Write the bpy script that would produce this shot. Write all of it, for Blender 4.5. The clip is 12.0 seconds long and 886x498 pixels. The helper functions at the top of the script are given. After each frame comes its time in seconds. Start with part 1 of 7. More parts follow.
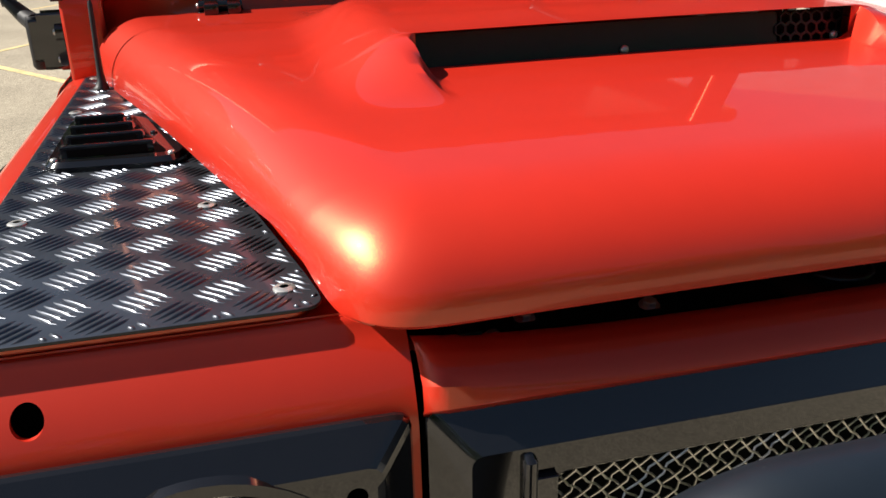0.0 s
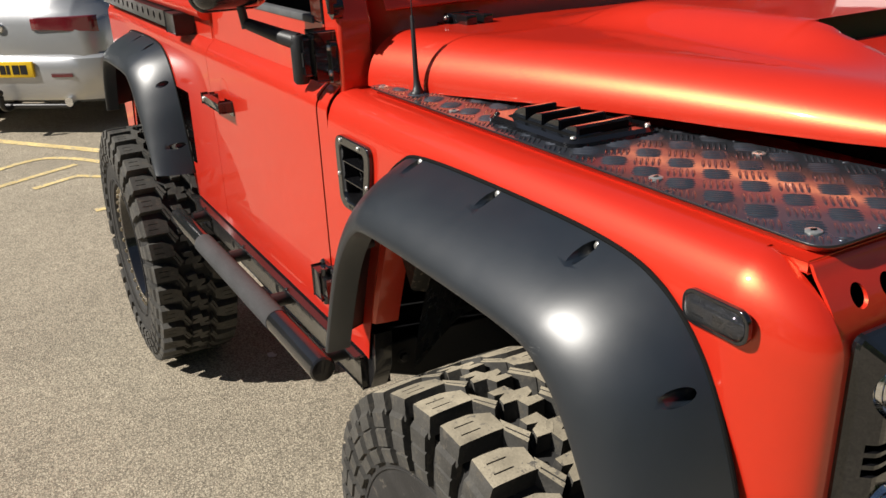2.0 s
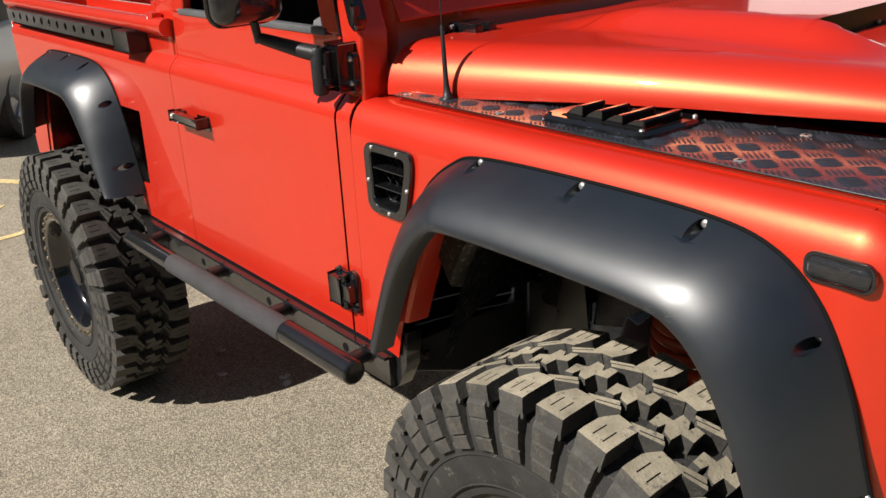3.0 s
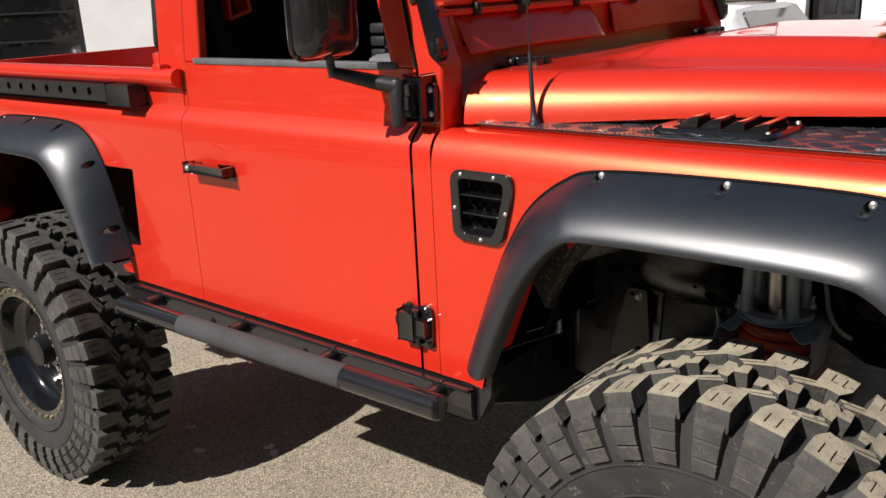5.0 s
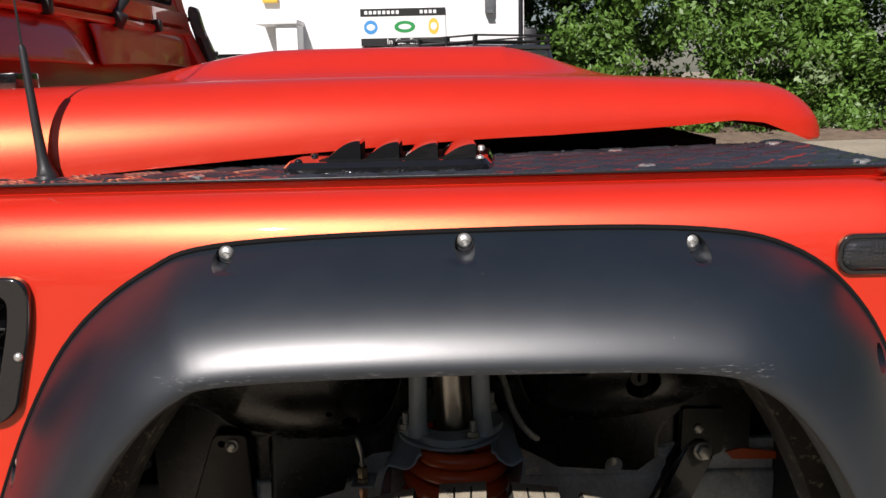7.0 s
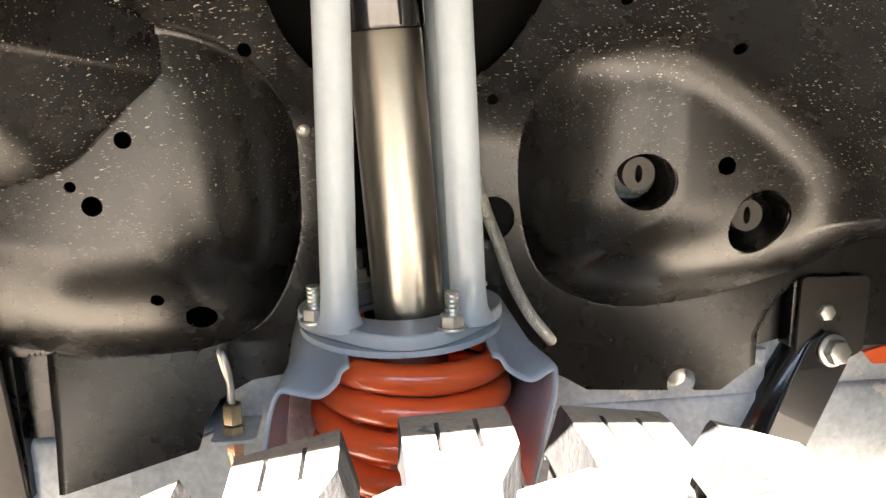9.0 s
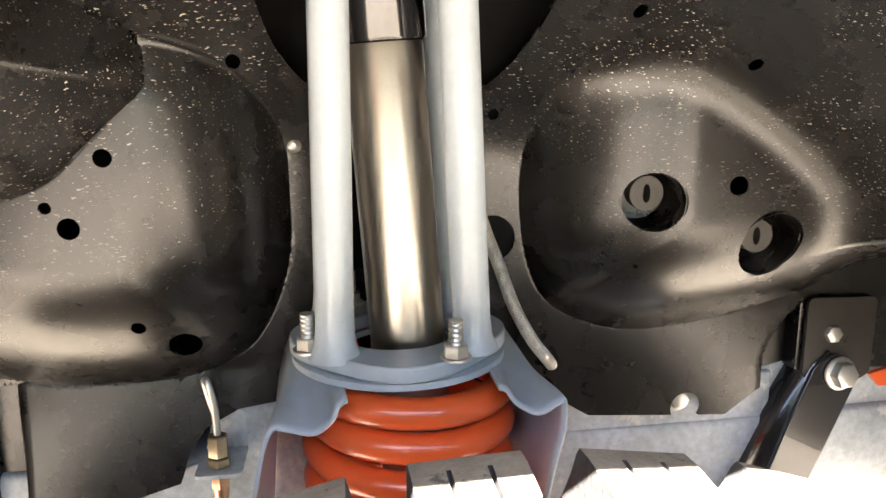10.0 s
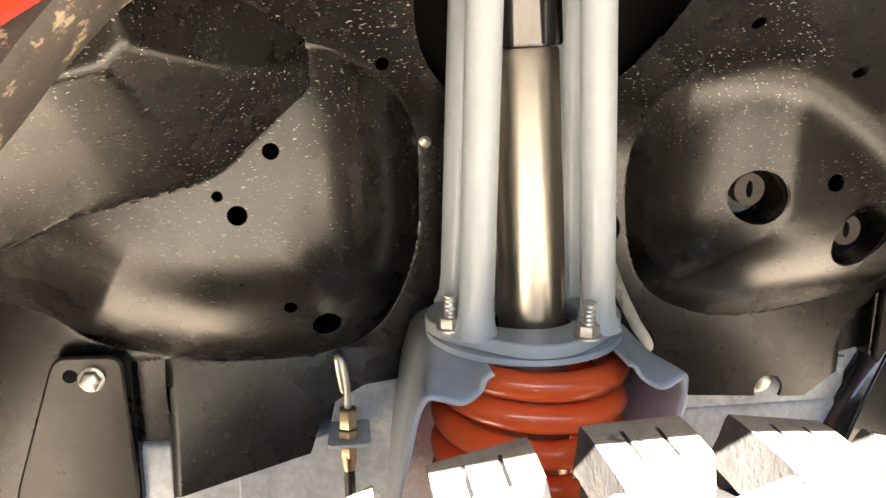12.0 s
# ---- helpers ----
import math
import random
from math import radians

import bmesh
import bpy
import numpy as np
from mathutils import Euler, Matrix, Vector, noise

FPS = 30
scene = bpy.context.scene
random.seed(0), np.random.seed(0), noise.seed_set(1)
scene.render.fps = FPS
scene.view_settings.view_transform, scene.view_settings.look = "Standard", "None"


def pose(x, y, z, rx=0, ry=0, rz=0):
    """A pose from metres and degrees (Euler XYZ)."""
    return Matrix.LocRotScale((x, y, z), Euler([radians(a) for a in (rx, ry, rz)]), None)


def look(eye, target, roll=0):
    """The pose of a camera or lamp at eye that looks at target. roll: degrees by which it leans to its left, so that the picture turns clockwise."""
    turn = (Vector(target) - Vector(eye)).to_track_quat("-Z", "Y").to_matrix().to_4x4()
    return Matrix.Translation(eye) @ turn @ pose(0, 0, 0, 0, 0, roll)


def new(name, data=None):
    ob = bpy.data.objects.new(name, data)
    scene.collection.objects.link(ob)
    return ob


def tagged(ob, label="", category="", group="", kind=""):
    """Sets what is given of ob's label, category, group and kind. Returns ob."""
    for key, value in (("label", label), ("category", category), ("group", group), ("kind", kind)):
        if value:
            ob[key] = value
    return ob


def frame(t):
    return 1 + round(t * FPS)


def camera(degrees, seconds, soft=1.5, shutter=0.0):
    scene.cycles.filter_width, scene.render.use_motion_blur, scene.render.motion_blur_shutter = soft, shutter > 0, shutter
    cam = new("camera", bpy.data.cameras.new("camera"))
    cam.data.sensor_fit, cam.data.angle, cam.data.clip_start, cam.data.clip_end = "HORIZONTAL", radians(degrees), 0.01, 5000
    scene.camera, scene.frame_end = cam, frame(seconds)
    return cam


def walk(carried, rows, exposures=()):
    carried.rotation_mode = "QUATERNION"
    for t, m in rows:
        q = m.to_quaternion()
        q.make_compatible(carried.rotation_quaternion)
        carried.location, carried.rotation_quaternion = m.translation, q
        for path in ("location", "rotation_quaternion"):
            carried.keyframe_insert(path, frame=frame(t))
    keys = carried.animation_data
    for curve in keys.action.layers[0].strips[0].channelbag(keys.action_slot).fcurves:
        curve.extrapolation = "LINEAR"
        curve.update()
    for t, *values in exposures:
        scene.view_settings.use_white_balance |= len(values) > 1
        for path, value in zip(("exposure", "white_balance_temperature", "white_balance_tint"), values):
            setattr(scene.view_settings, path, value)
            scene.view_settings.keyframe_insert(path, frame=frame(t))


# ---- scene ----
cam = camera(55.1, 12.0)
PATH = [
    (0, (1.091, -0.514, 1.665), (-0.699, -0.081, 0.884), -1.5),
    (0.5, (1.105, -0.713, 1.688), (-0.685, -0.265, 0.918), -1.9),
    (1, (1.088, -0.971, 1.708), (-0.659, -0.372, 0.94), -2.5),
    (1.5, (1.072, -1.232, 1.699), (-0.593, -0.433, 0.931), -2.4),
    (2, (0.981, -1.49, 1.703), (-0.635, -0.587, 0.945), -2.4),
    (2.5, (0.878, -1.681, 1.718), (-0.646, -0.631, 0.961), -2.7),
    (3, (0.842, -1.837, 1.731), (-0.582, -0.653, 0.976), -2.7),
    (3.2, (0.837, -1.913, 1.737), (-0.554, -0.703, 0.963), -2.6),
    (4.8, (0.597, -2.236, 1.683), (-0.674, -0.819, 1.068), -2.7),
    (5, (0.518, -2.208, 1.642), (-0.706, -0.74, 1.054), -2.7),
    (5.5, (0.322, -2.084, 1.577), (-0.77, -0.478, 1.102), -2.3),
    (6, (0.14, -1.966, 1.544), (-0.586, -0.146, 1.142), -1.9),
    (6.5, (0.005, -1.852, 1.531), (-0.21, 0.098, 1.139), -1.5),
    (7, (-0.015, -1.668, 1.466), (-0.015, 0.291, 1.066), -1.3),
    (7.5, (-0.028, -1.465, 1.338), (0.073, 0.488, 0.916), -1.3),
    (7.7, (-0.038, -1.377, 1.28), (0.095, 0.571, 0.849), -1.4),
    (9.3, (-0.055, -1.095, 1.165), (0.2, 0.828, 0.681), -0.8),
    (9.5, (-0.058, -1.085, 1.167), (0.212, 0.838, 0.688), -0.7),
    (10, (-0.068, -1.074, 1.173), (0.236, 0.844, 0.695), -0.5),
    (10.5, (-0.091, -1.077, 1.181), (0.233, 0.837, 0.703), -0.4),
    (11, (-0.115, -1.089, 1.176), (0.213, 0.825, 0.696), -0.2),
    (11.5, (-0.133, -1.105, 1.181), (0.195, 0.808, 0.699), -0.0),
    (12, (-0.174, -1.111, 1.181), (0.141, 0.803, 0.692), 0.2),
]
walk(cam, [(t, look(eye, target, roll)) for t, eye, target, roll in PATH],
     exposures=[(0.0, 0.84, 6500, 10), (0.5, 0.66, 6500, 10), (1.0, 0.44, 6500, 10), (3.2, 0.30, 6450, 11), (5.0, 0.32, 6350, 14), (7.0, 0.24, 6300, 16), (7.5, 0.80, 6300, 16), (7.7, 0.85, 6350, 16), (8.4, 2.8, 6600, 17), (9.2, 4.72, 6300, 16), (10.5, 4.80, 6450, 17), (12.0, 4.60, 6700, 17)])

# ---- light ----
SUN = Vector((-0.29, -1.05, 1.0)).normalized()
world = bpy.data.worlds.new("sky")
scene.world = world
world.use_nodes = True
wn = world.node_tree.nodes
sky = wn.new("ShaderNodeTexSky")
sky.sky_type, sky.sun_disc = "NISHITA", False
sky.sun_elevation = math.asin(SUN.z)
sky.sun_rotation = math.atan2(SUN.x, SUN.y)
sky.air_density, sky.dust_density, sky.ozone_density = 1.0, 0.7, 1.0
wn["Background"].inputs["Strength"].default_value = 0.039
world.node_tree.links.new(sky.outputs[0], wn["Background"].inputs["Color"])
sun = new("sun", bpy.data.lights.new("sun", "SUN"))
sun.data.energy, sun.data.angle, sun.data.color = 5.3, radians(0.53), (1.0, 0.95, 0.87)
sun.matrix_world = look(SUN * 30, (0, 0, 0))


# ---- materials ----
def shade(name, color, rough=0.5, metal=0.0, coat=0.0, vary=0.15, scale=6.0, bump=0.0, bump_scale=80.0, spots=None, spot_scale=60.0,
          spot_size=0.1, trans=0.0, ior=1.45, rand=0.0, rough_vary=0.0, spec=0.5, coat_rough=0.03, coat_ior=1.5, stretch=None, cells=0.0):
    """A surface with large stains, fine grain, optional specks and relief, in metres of the world."""
    m = bpy.data.materials.new(name)
    m.use_nodes = True
    n, l = m.node_tree.nodes, m.node_tree.links
    b = n["Principled BSDF"]
    b.inputs["Roughness"].default_value, b.inputs["Metallic"].default_value = rough, metal
    b.inputs["Coat Weight"].default_value, b.inputs["Coat Roughness"].default_value = coat, coat_rough
    b.inputs["Coat IOR"].default_value = coat_ior
    b.inputs["Transmission Weight"].default_value, b.inputs["IOR"].default_value = trans, ior
    b.inputs["Specular IOR Level"].default_value = spec
    pos = n.new("ShaderNodeNewGeometry").outputs["Position"]
    if stretch:
        mp = n.new("ShaderNodeMapping")
        mp.inputs["Scale"].default_value = stretch
        l.new(pos, mp.inputs["Vector"])
        pos = mp.outputs["Vector"]

    def field(s, detail=4.0, rough_=0.6):
        t = n.new("ShaderNodeTexNoise")
        t.inputs["Scale"].default_value, t.inputs["Detail"].default_value, t.inputs["Roughness"].default_value = s, detail, rough_
        l.new(pos, t.inputs["Vector"])
        return t.outputs["Fac"]

    def span(x, a, b_, lo, hi):
        r = n.new("ShaderNodeMapRange")
        r.inputs[1].default_value, r.inputs[2].default_value, r.inputs[3].default_value, r.inputs[4].default_value = a, b_, lo, hi
        l.new(x, r.inputs[0])
        return r.outputs[0]

    def times(x, y):
        k = n.new("ShaderNodeMath")
        k.operation = "MULTIPLY"
        l.new(x, k.inputs[0])
        l.new(y, k.inputs[1])
        return k.outputs[0]

    f = times(span(field(scale), 0.3, 0.7, 1 - vary, 1 + vary), span(field(scale * 14, 3.0), 0.3, 0.7, 1 - vary * 0.5, 1 + vary * 0.5))
    if cells:
        v = n.new("ShaderNodeTexVoronoi")
        v.inputs["Scale"].default_value = cells
        l.new(pos, v.inputs["Vector"])
        sp = n.new("ShaderNodeSeparateColor")
        l.new(v.outputs["Color"], sp.inputs[0])
        f = times(f, span(sp.outputs[0], 0, 1, 0.68, 1.32))
        f = times(f, span(v.outputs["Distance"], 0.2, 0.75, 1.15, 0.55))
    if rand:
        f = times(f, span(n.new("ShaderNodeObjectInfo").outputs["Random"], 0, 1, 1 - rand, 1 + rand))
    mul = n.new("ShaderNodeVectorMath")
    mul.operation = "SCALE"
    mul.inputs[0].default_value = color
    l.new(f, mul.inputs["Scale"])
    col = mul.outputs[0]
    if spots:
        mix = n.new("ShaderNodeMix")
        mix.data_type = "RGBA"
        l.new(span(field(spot_scale, 6.0, 0.75), 0.62 - spot_size, 0.66 - spot_size * 0.6, 0, 1), mix.inputs["Factor"])
        l.new(col, mix.inputs[6])
        mix.inputs[7].default_value = (*spots, 1)
        col = mix.outputs[2]
    l.new(col, b.inputs["Base Color"])
    if rough_vary:
        l.new(span(field(scale * 3), 0.3, 0.7, max(0.02, rough - rough_vary), min(1, rough + rough_vary)), b.inputs["Roughness"])
    if bump:
        bp = n.new("ShaderNodeBump")
        bp.inputs["Strength"].default_value, bp.inputs["Distance"].default_value = 1.0, bump
        l.new(field(bump_scale, 5.0), bp.inputs["Height"])
        l.new(bp.outputs[0], b.inputs["Normal"])
    return m


def paint(name, color, flake, amount):
    """Pearl car paint: a coloured ground, coarse golden flake and a clear coat with faint orange peel."""
    m = shade(name, color, 0.45, 0.0, 0.8, 0.04, 2.0, coat_rough=0.02, coat_ior=1.42)
    n, l = m.node_tree.nodes, m.node_tree.links
    a = n["Principled BSDF"]
    g = n.new("ShaderNodeBsdfPrincipled")
    g.inputs["Base Color"].default_value = (*flake, 1)
    g.inputs["Metallic"].default_value, g.inputs["Roughness"].default_value = 1.0, 0.33
    pos = n.new("ShaderNodeNewGeometry").outputs["Position"]
    t = n.new("ShaderNodeTexNoise")
    t.inputs["Scale"].default_value, t.inputs["Detail"].default_value = 900.0, 2.0
    l.new(pos, t.inputs["Vector"])
    bp = n.new("ShaderNodeBump")
    bp.inputs["Strength"].default_value, bp.inputs["Distance"].default_value = 0.35, 0.0006
    l.new(t.outputs["Fac"], bp.inputs["Height"])
    l.new(bp.outputs[0], g.inputs["Normal"])
    o = n.new("ShaderNodeTexNoise")
    o.inputs["Scale"].default_value, o.inputs["Detail"].default_value = 35.0, 2.0
    l.new(pos, o.inputs["Vector"])
    ob = n.new("ShaderNodeBump")
    ob.inputs["Strength"].default_value, ob.inputs["Distance"].default_value = 0.06, 0.0005
    l.new(o.outputs["Fac"], ob.inputs["Height"])
    l.new(ob.outputs[0], a.inputs["Coat Normal"])
    g.inputs["Coat Weight"].default_value, g.inputs["Coat Roughness"].default_value, g.inputs["Coat IOR"].default_value = 0.8, 0.02, 1.42
    l.new(ob.outputs[0], g.inputs["Coat Normal"])
    mix = n.new("ShaderNodeMixShader")
    mix.inputs[0].default_value = amount
    l.new(a.outputs[0], mix.inputs[1])
    l.new(g.outputs[0], mix.inputs[2])
    l.new(mix.outputs[0], n["Material Output"].inputs["Surface"])
    return m


RED = paint("pearl red orange paint", (0.59, 0.0185, 0.0060), (1.0, 0.28, 0.045), 0.12)
SILVER = paint("silver car paint", (0.27, 0.28, 0.29), (0.8, 0.8, 0.82), 0.3)
WHITE_CAR = shade("white car paint", (0.75, 0.76, 0.77), 0.3, coat=1.0, vary=0.03)
NAVY = shade("dark navy car paint", (0.030, 0.034, 0.044), 0.25, coat=1.0, vary=0.05)
FLARE = shade("matte black moulded plastic", (0.0055, 0.0095, 0.0150), 0.40, spec=0.95, ior=1.55, vary=0.10, scale=5, bump=0.00006, bump_scale=900, rough_vary=0.02, spots=(0.07, 0.07, 0.07), spot_scale=120, spot_size=-0.09)


def scuffs(m, color, lo, hi):
    """Fine pale scratches, thickest along a rubbed edge between two heights."""
    n, l = m.node_tree.nodes, m.node_tree.links
    b = n["Principled BSDF"]
    pos = n.new("ShaderNodeNewGeometry").outputs["Position"]

    def node(kind, op=None):
        k = n.new(kind)
        if op:
            k.operation = op
        return k

    def scratch(scale, turn, edge, hard):
        mp = node("ShaderNodeMapping")
        mp.inputs["Scale"].default_value, mp.inputs["Rotation"].default_value = scale, turn
        l.new(pos, mp.inputs["Vector"])
        t = node("ShaderNodeTexNoise")
        t.inputs["Scale"].default_value, t.inputs["Detail"].default_value, t.inputs["Roughness"].default_value = 1.0, 4.0, 0.65
        l.new(mp.outputs["Vector"], t.inputs["Vector"])
        r = node("ShaderNodeMapRange")
        r.inputs[1].default_value, r.inputs[2].default_value = edge, edge + hard
        l.new(t.outputs["Fac"], r.inputs[0])
        return r.outputs[0]

    sep = node("ShaderNodeSeparateXYZ")
    l.new(pos, sep.inputs[0])
    band = node("ShaderNodeMath", "COMPARE")
    l.new(sep.outputs["Z"], band.inputs[0])
    band.inputs[1].default_value, band.inputs[2].default_value = (lo + hi) / 2, (hi - lo) / 2
    rub = node("ShaderNodeMath", "MULTIPLY")
    near = node("ShaderNodeMath", "COMPARE")
    l.new(sep.outputs["X"], near.inputs[0])
    near.inputs[1].default_value, near.inputs[2].default_value = 0.0, 0.27
    both = node("ShaderNodeMath", "MULTIPLY")
    l.new(band.outputs[0], both.inputs[0])
    l.new(near.outputs[0], both.inputs[1])
    l.new(both.outputs[0], rub.inputs[0])
    l.new(scratch((75, 60, 900), (0, 0, 0), 0.605, 0.06), rub.inputs[1])
    fine = node("ShaderNodeMath", "MAXIMUM")
    l.new(rub.outputs[0], fine.inputs[0])
    l.new(scratch((36, 200, 210), (0.5, 0.9, 0), 0.738, 0.03), fine.inputs[1])
    mix = node("ShaderNodeMix")
    mix.data_type = "RGBA"
    l.new(fine.outputs[0], mix.inputs["Factor"])
    l.new(b.inputs["Base Color"].links[0].from_socket, mix.inputs[6])
    mix.inputs[7].default_value = (*color, 1)
    l.new(mix.outputs[2], b.inputs["Base Color"])


scuffs(FLARE, (0.15, 0.15, 0.15), 1.203, 1.216)
GLOSS = shade("gloss black paint", (0.008, 0.008, 0.009), 0.12, coat=1.0, vary=0.1, coat_rough=0.02)
SATIN = shade("satin black powder coat", (0.014, 0.014, 0.015), 0.32, vary=0.15, bump=0.0002, bump_scale=500)
PLATE = shade("black coated aluminium", (0.088, 0.096, 0.114), 0.31, metal=0.75, coat=0.6, vary=0.15, rough_vary=0.06, coat_rough=0.07)
PLASTIC = shade("grained black plastic", (0.02, 0.02, 0.022), 0.45, vary=0.1, bump=0.0002, bump_scale=900)
RUBBER = shade("tyre rubber", (0.03, 0.029, 0.028), 0.75, vary=0.25, scale=14, bump=0.0006, bump_scale=150, spots=(0.10, 0.09, 0.075), spot_scale=30, spot_size=0.02)
TREAD = shade("dusty tread rubber", (0.060, 0.057, 0.051), 0.8, vary=0.3, scale=16, bump=0.001, bump_scale=160, rand=0.2, spots=(0.085, 0.076, 0.062), spot_scale=45, spot_size=0.08)
# some dust, plus the brightness of sunlit tops put into one pale colour
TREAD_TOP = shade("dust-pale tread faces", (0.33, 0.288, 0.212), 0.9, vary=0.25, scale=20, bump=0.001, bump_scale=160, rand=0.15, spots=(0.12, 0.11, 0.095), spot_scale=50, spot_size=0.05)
GRIT = shade("anti slip grit tape", (0.05, 0.05, 0.052), 0.9, vary=0.2, bump=0.0012, bump_scale=900)
LINER = shade("dusty black liner plastic", (0.0080, 0.0072, 0.0066), 0.27, vary=0.1, scale=9, bump=0.00008, bump_scale=40, rough_vary=0.03, spec=0.75)


def splash(m, color):
    """Dried mud dashes, thickest high up in the arch, laid over the material m."""
    n, l = m.node_tree.nodes, m.node_tree.links
    b = n["Principled BSDF"]
    base = b.inputs["Base Color"].links[0].from_socket
    pos = n.new("ShaderNodeNewGeometry").outputs["Position"]

    def field(s, stretch, lo, hi, detail):
        mp, t, r = n.new("ShaderNodeMapping"), n.new("ShaderNodeTexNoise"), n.new("ShaderNodeMapRange")
        mp.inputs["Scale"].default_value = stretch
        t.inputs["Scale"].default_value, t.inputs["Detail"].default_value = s, detail
        r.inputs[1].default_value, r.inputs[2].default_value = lo, hi
        l.new(pos, mp.inputs["Vector"])
        l.new(mp.outputs["Vector"], t.inputs["Vector"])
        l.new(t.outputs["Fac"], r.inputs[0])
        return r.outputs[0]

    def mul(x, y):
        k = n.new("ShaderNodeMath")
        k.operation = "MULTIPLY"
        l.new(x, k.inputs[0])
        l.new(y, k.inputs[1])
        return k.outputs[0]

    sep = n.new("ShaderNodeSeparateXYZ")
    l.new(pos, sep.inputs[0])
    up = n.new("ShaderNodeMapRange")
    up.inputs[1].default_value, up.inputs[2].default_value = 1.0, 1.15
    up.inputs[3].default_value, up.inputs[4].default_value = 0.10, 1.0
    l.new(sep.outputs[2], up.inputs[0])
    dash = mul(field(560.0, (0.45, 1.0, 1.5), 0.665, 0.720, 1.5), field(11.0, (1, 1, 1), 0.36, 0.55, 3.0))
    mix = n.new("ShaderNodeMix")
    mix.data_type = "RGBA"
    l.new(mul(dash, up.outputs[0]), mix.inputs["Factor"])
    l.new(base, mix.inputs[6])
    mix.inputs[7].default_value = (*color, 1)
    l.new(mix.outputs[2], b.inputs["Base Color"])


PANEL = shade("plain black moulded plastic", (0.028, 0.025, 0.022), 0.32, vary=0.3, scale=9, bump=0.00015, bump_scale=60, rough_vary=0.06, spec=0.5)
BUSH = shade("grey nylon bush", (0.06, 0.054, 0.048), 0.45, vary=0.2, scale=40)
TUBE = shade("glossy black powder coat", (0.013, 0.013, 0.014), 0.2, coat=0.6, vary=0.15, bump=0.0001, bump_scale=400)
splash(LINER, (0.42, 0.385, 0.33))
DUSTY = shade("dust-covered black plastic", (0.024, 0.021, 0.018), 0.45, vary=0.35, scale=25, bump=0.0006, bump_scale=120, spots=(0.20, 0.165, 0.115), spot_scale=70, spot_size=0.05)
STEEL = shade("zinc plated steel", (0.66, 0.65, 0.61), 0.36, metal=0.8, vary=0.12, scale=20)
BRASS = shade("yellow passivated brass", (0.5, 0.42, 0.29), 0.3, metal=1.0, vary=0.2, scale=30)
COPPER = shade("copper plated union", (0.55, 0.33, 0.22), 0.3, metal=1.0, vary=0.2, scale=30)
SHOCK = shade("brushed damper steel", (0.50, 0.46, 0.40), 0.30, metal=1.0, vary=0.06, scale=30)
GREY = shade("grey blue enamel", (0.42, 0.48, 0.54), 0.35, coat=0.4, vary=0.07, scale=12, bump=0.0003, bump_scale=120)
GALV = shade("galvanised steel", (0.50, 0.545, 0.575), 0.42, metal=0.12, vary=0.3, scale=12, spots=(0.66, 0.66, 0.62), spot_scale=25, spot_size=0.03, rough_vary=0.12)
SPRING = shade("orange coil enamel", (0.85, 0.13, 0.03), 0.3, coat=0.6, vary=0.06, spots=(0.9, 0.5, 0.35), spot_scale=90, spot_size=-0.08)
ALLOY = shade("bare grey sheet metal", (0.42, 0.43, 0.44), 0.5, metal=0.6, vary=0.15, scale=25)
PETAL = shade("white petal", (0.75, 0.74, 0.70), 0.7, vary=0.08, scale=60)
CHROME = shade("bright metal", (0.8, 0.8, 0.8), 0.08, metal=1.0, vary=0.03)
WIRE = shade("bright steel wire", (0.55, 0.54, 0.5), 0.3, metal=1.0, vary=0.1)
BRAID = shade("braided steel hose", (0.5, 0.49, 0.46), 0.35, metal=0.9, vary=0.2, scale=120, bump=0.0015, bump_scale=420)
LENS = shade("clear lens plastic", (1, 1, 1), 0.03, trans=1.0, vary=0.0)
SMOKE = shade("smoked lens plastic", (0.16, 0.16, 0.165), 0.05, trans=0.9, vary=0.05)
TINT = shade("tinted car glass", (0.50, 0.53, 0.52), 0.02, trans=0.95, vary=0.0)
GLASS = shade("window glass", (0.93, 0.96, 0.95), 0.0, trans=1.0, vary=0.0, ior=1.45)
# near black: paints the shade in holes and gaps, also plain black rubber
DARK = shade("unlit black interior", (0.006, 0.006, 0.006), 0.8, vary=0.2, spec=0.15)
TRIM = shade("grey dashboard plastic", (0.14, 0.14, 0.145), 0.7, vary=0.12, bump=0.0004, bump_scale=500)
FABRIC = shade("black seat fabric", (0.012, 0.012, 0.013), 0.9, vary=0.2, bump=0.0006, bump_scale=600)
SEALER = shade("weathered rubber strip", (0.10, 0.105, 0.11), 0.55, vary=0.2, scale=20)
REDLAMP = shade("red lamp plastic", (0.13, 0.006, 0.012), 0.1, coat=1.0, vary=0.05)
PLATE_Y = shade("yellow reflective sheet", (0.85, 0.55, 0.02), 0.4, vary=0.04)
PRINT = shade("black print", (0.01, 0.01, 0.01), 0.5, vary=0.05)
PRINT_W = shade("white print", (0.75, 0.75, 0.73), 0.5, vary=0.05)
PRINT_R = shade("red print", (0.55, 0.03, 0.03), 0.5, vary=0.05)
PRINT_G = shade("green print", (0.02, 0.25, 0.06), 0.5, vary=0.05)
PRINT_B = shade("blue print", (0.05, 0.25, 0.55), 0.5, vary=0.05)
PRINT_Y = shade("gold print", (0.7, 0.45, 0.06), 0.5, vary=0.05)
ASPHALT = shade("pale chipped asphalt", (0.400, 0.345, 0.258), 0.9, vary=0.16, scale=0.9, bump=0.006, bump_scale=150, spots=(0.62, 0.55, 0.43), spot_scale=120, spot_size=0.045, cells=150.0)
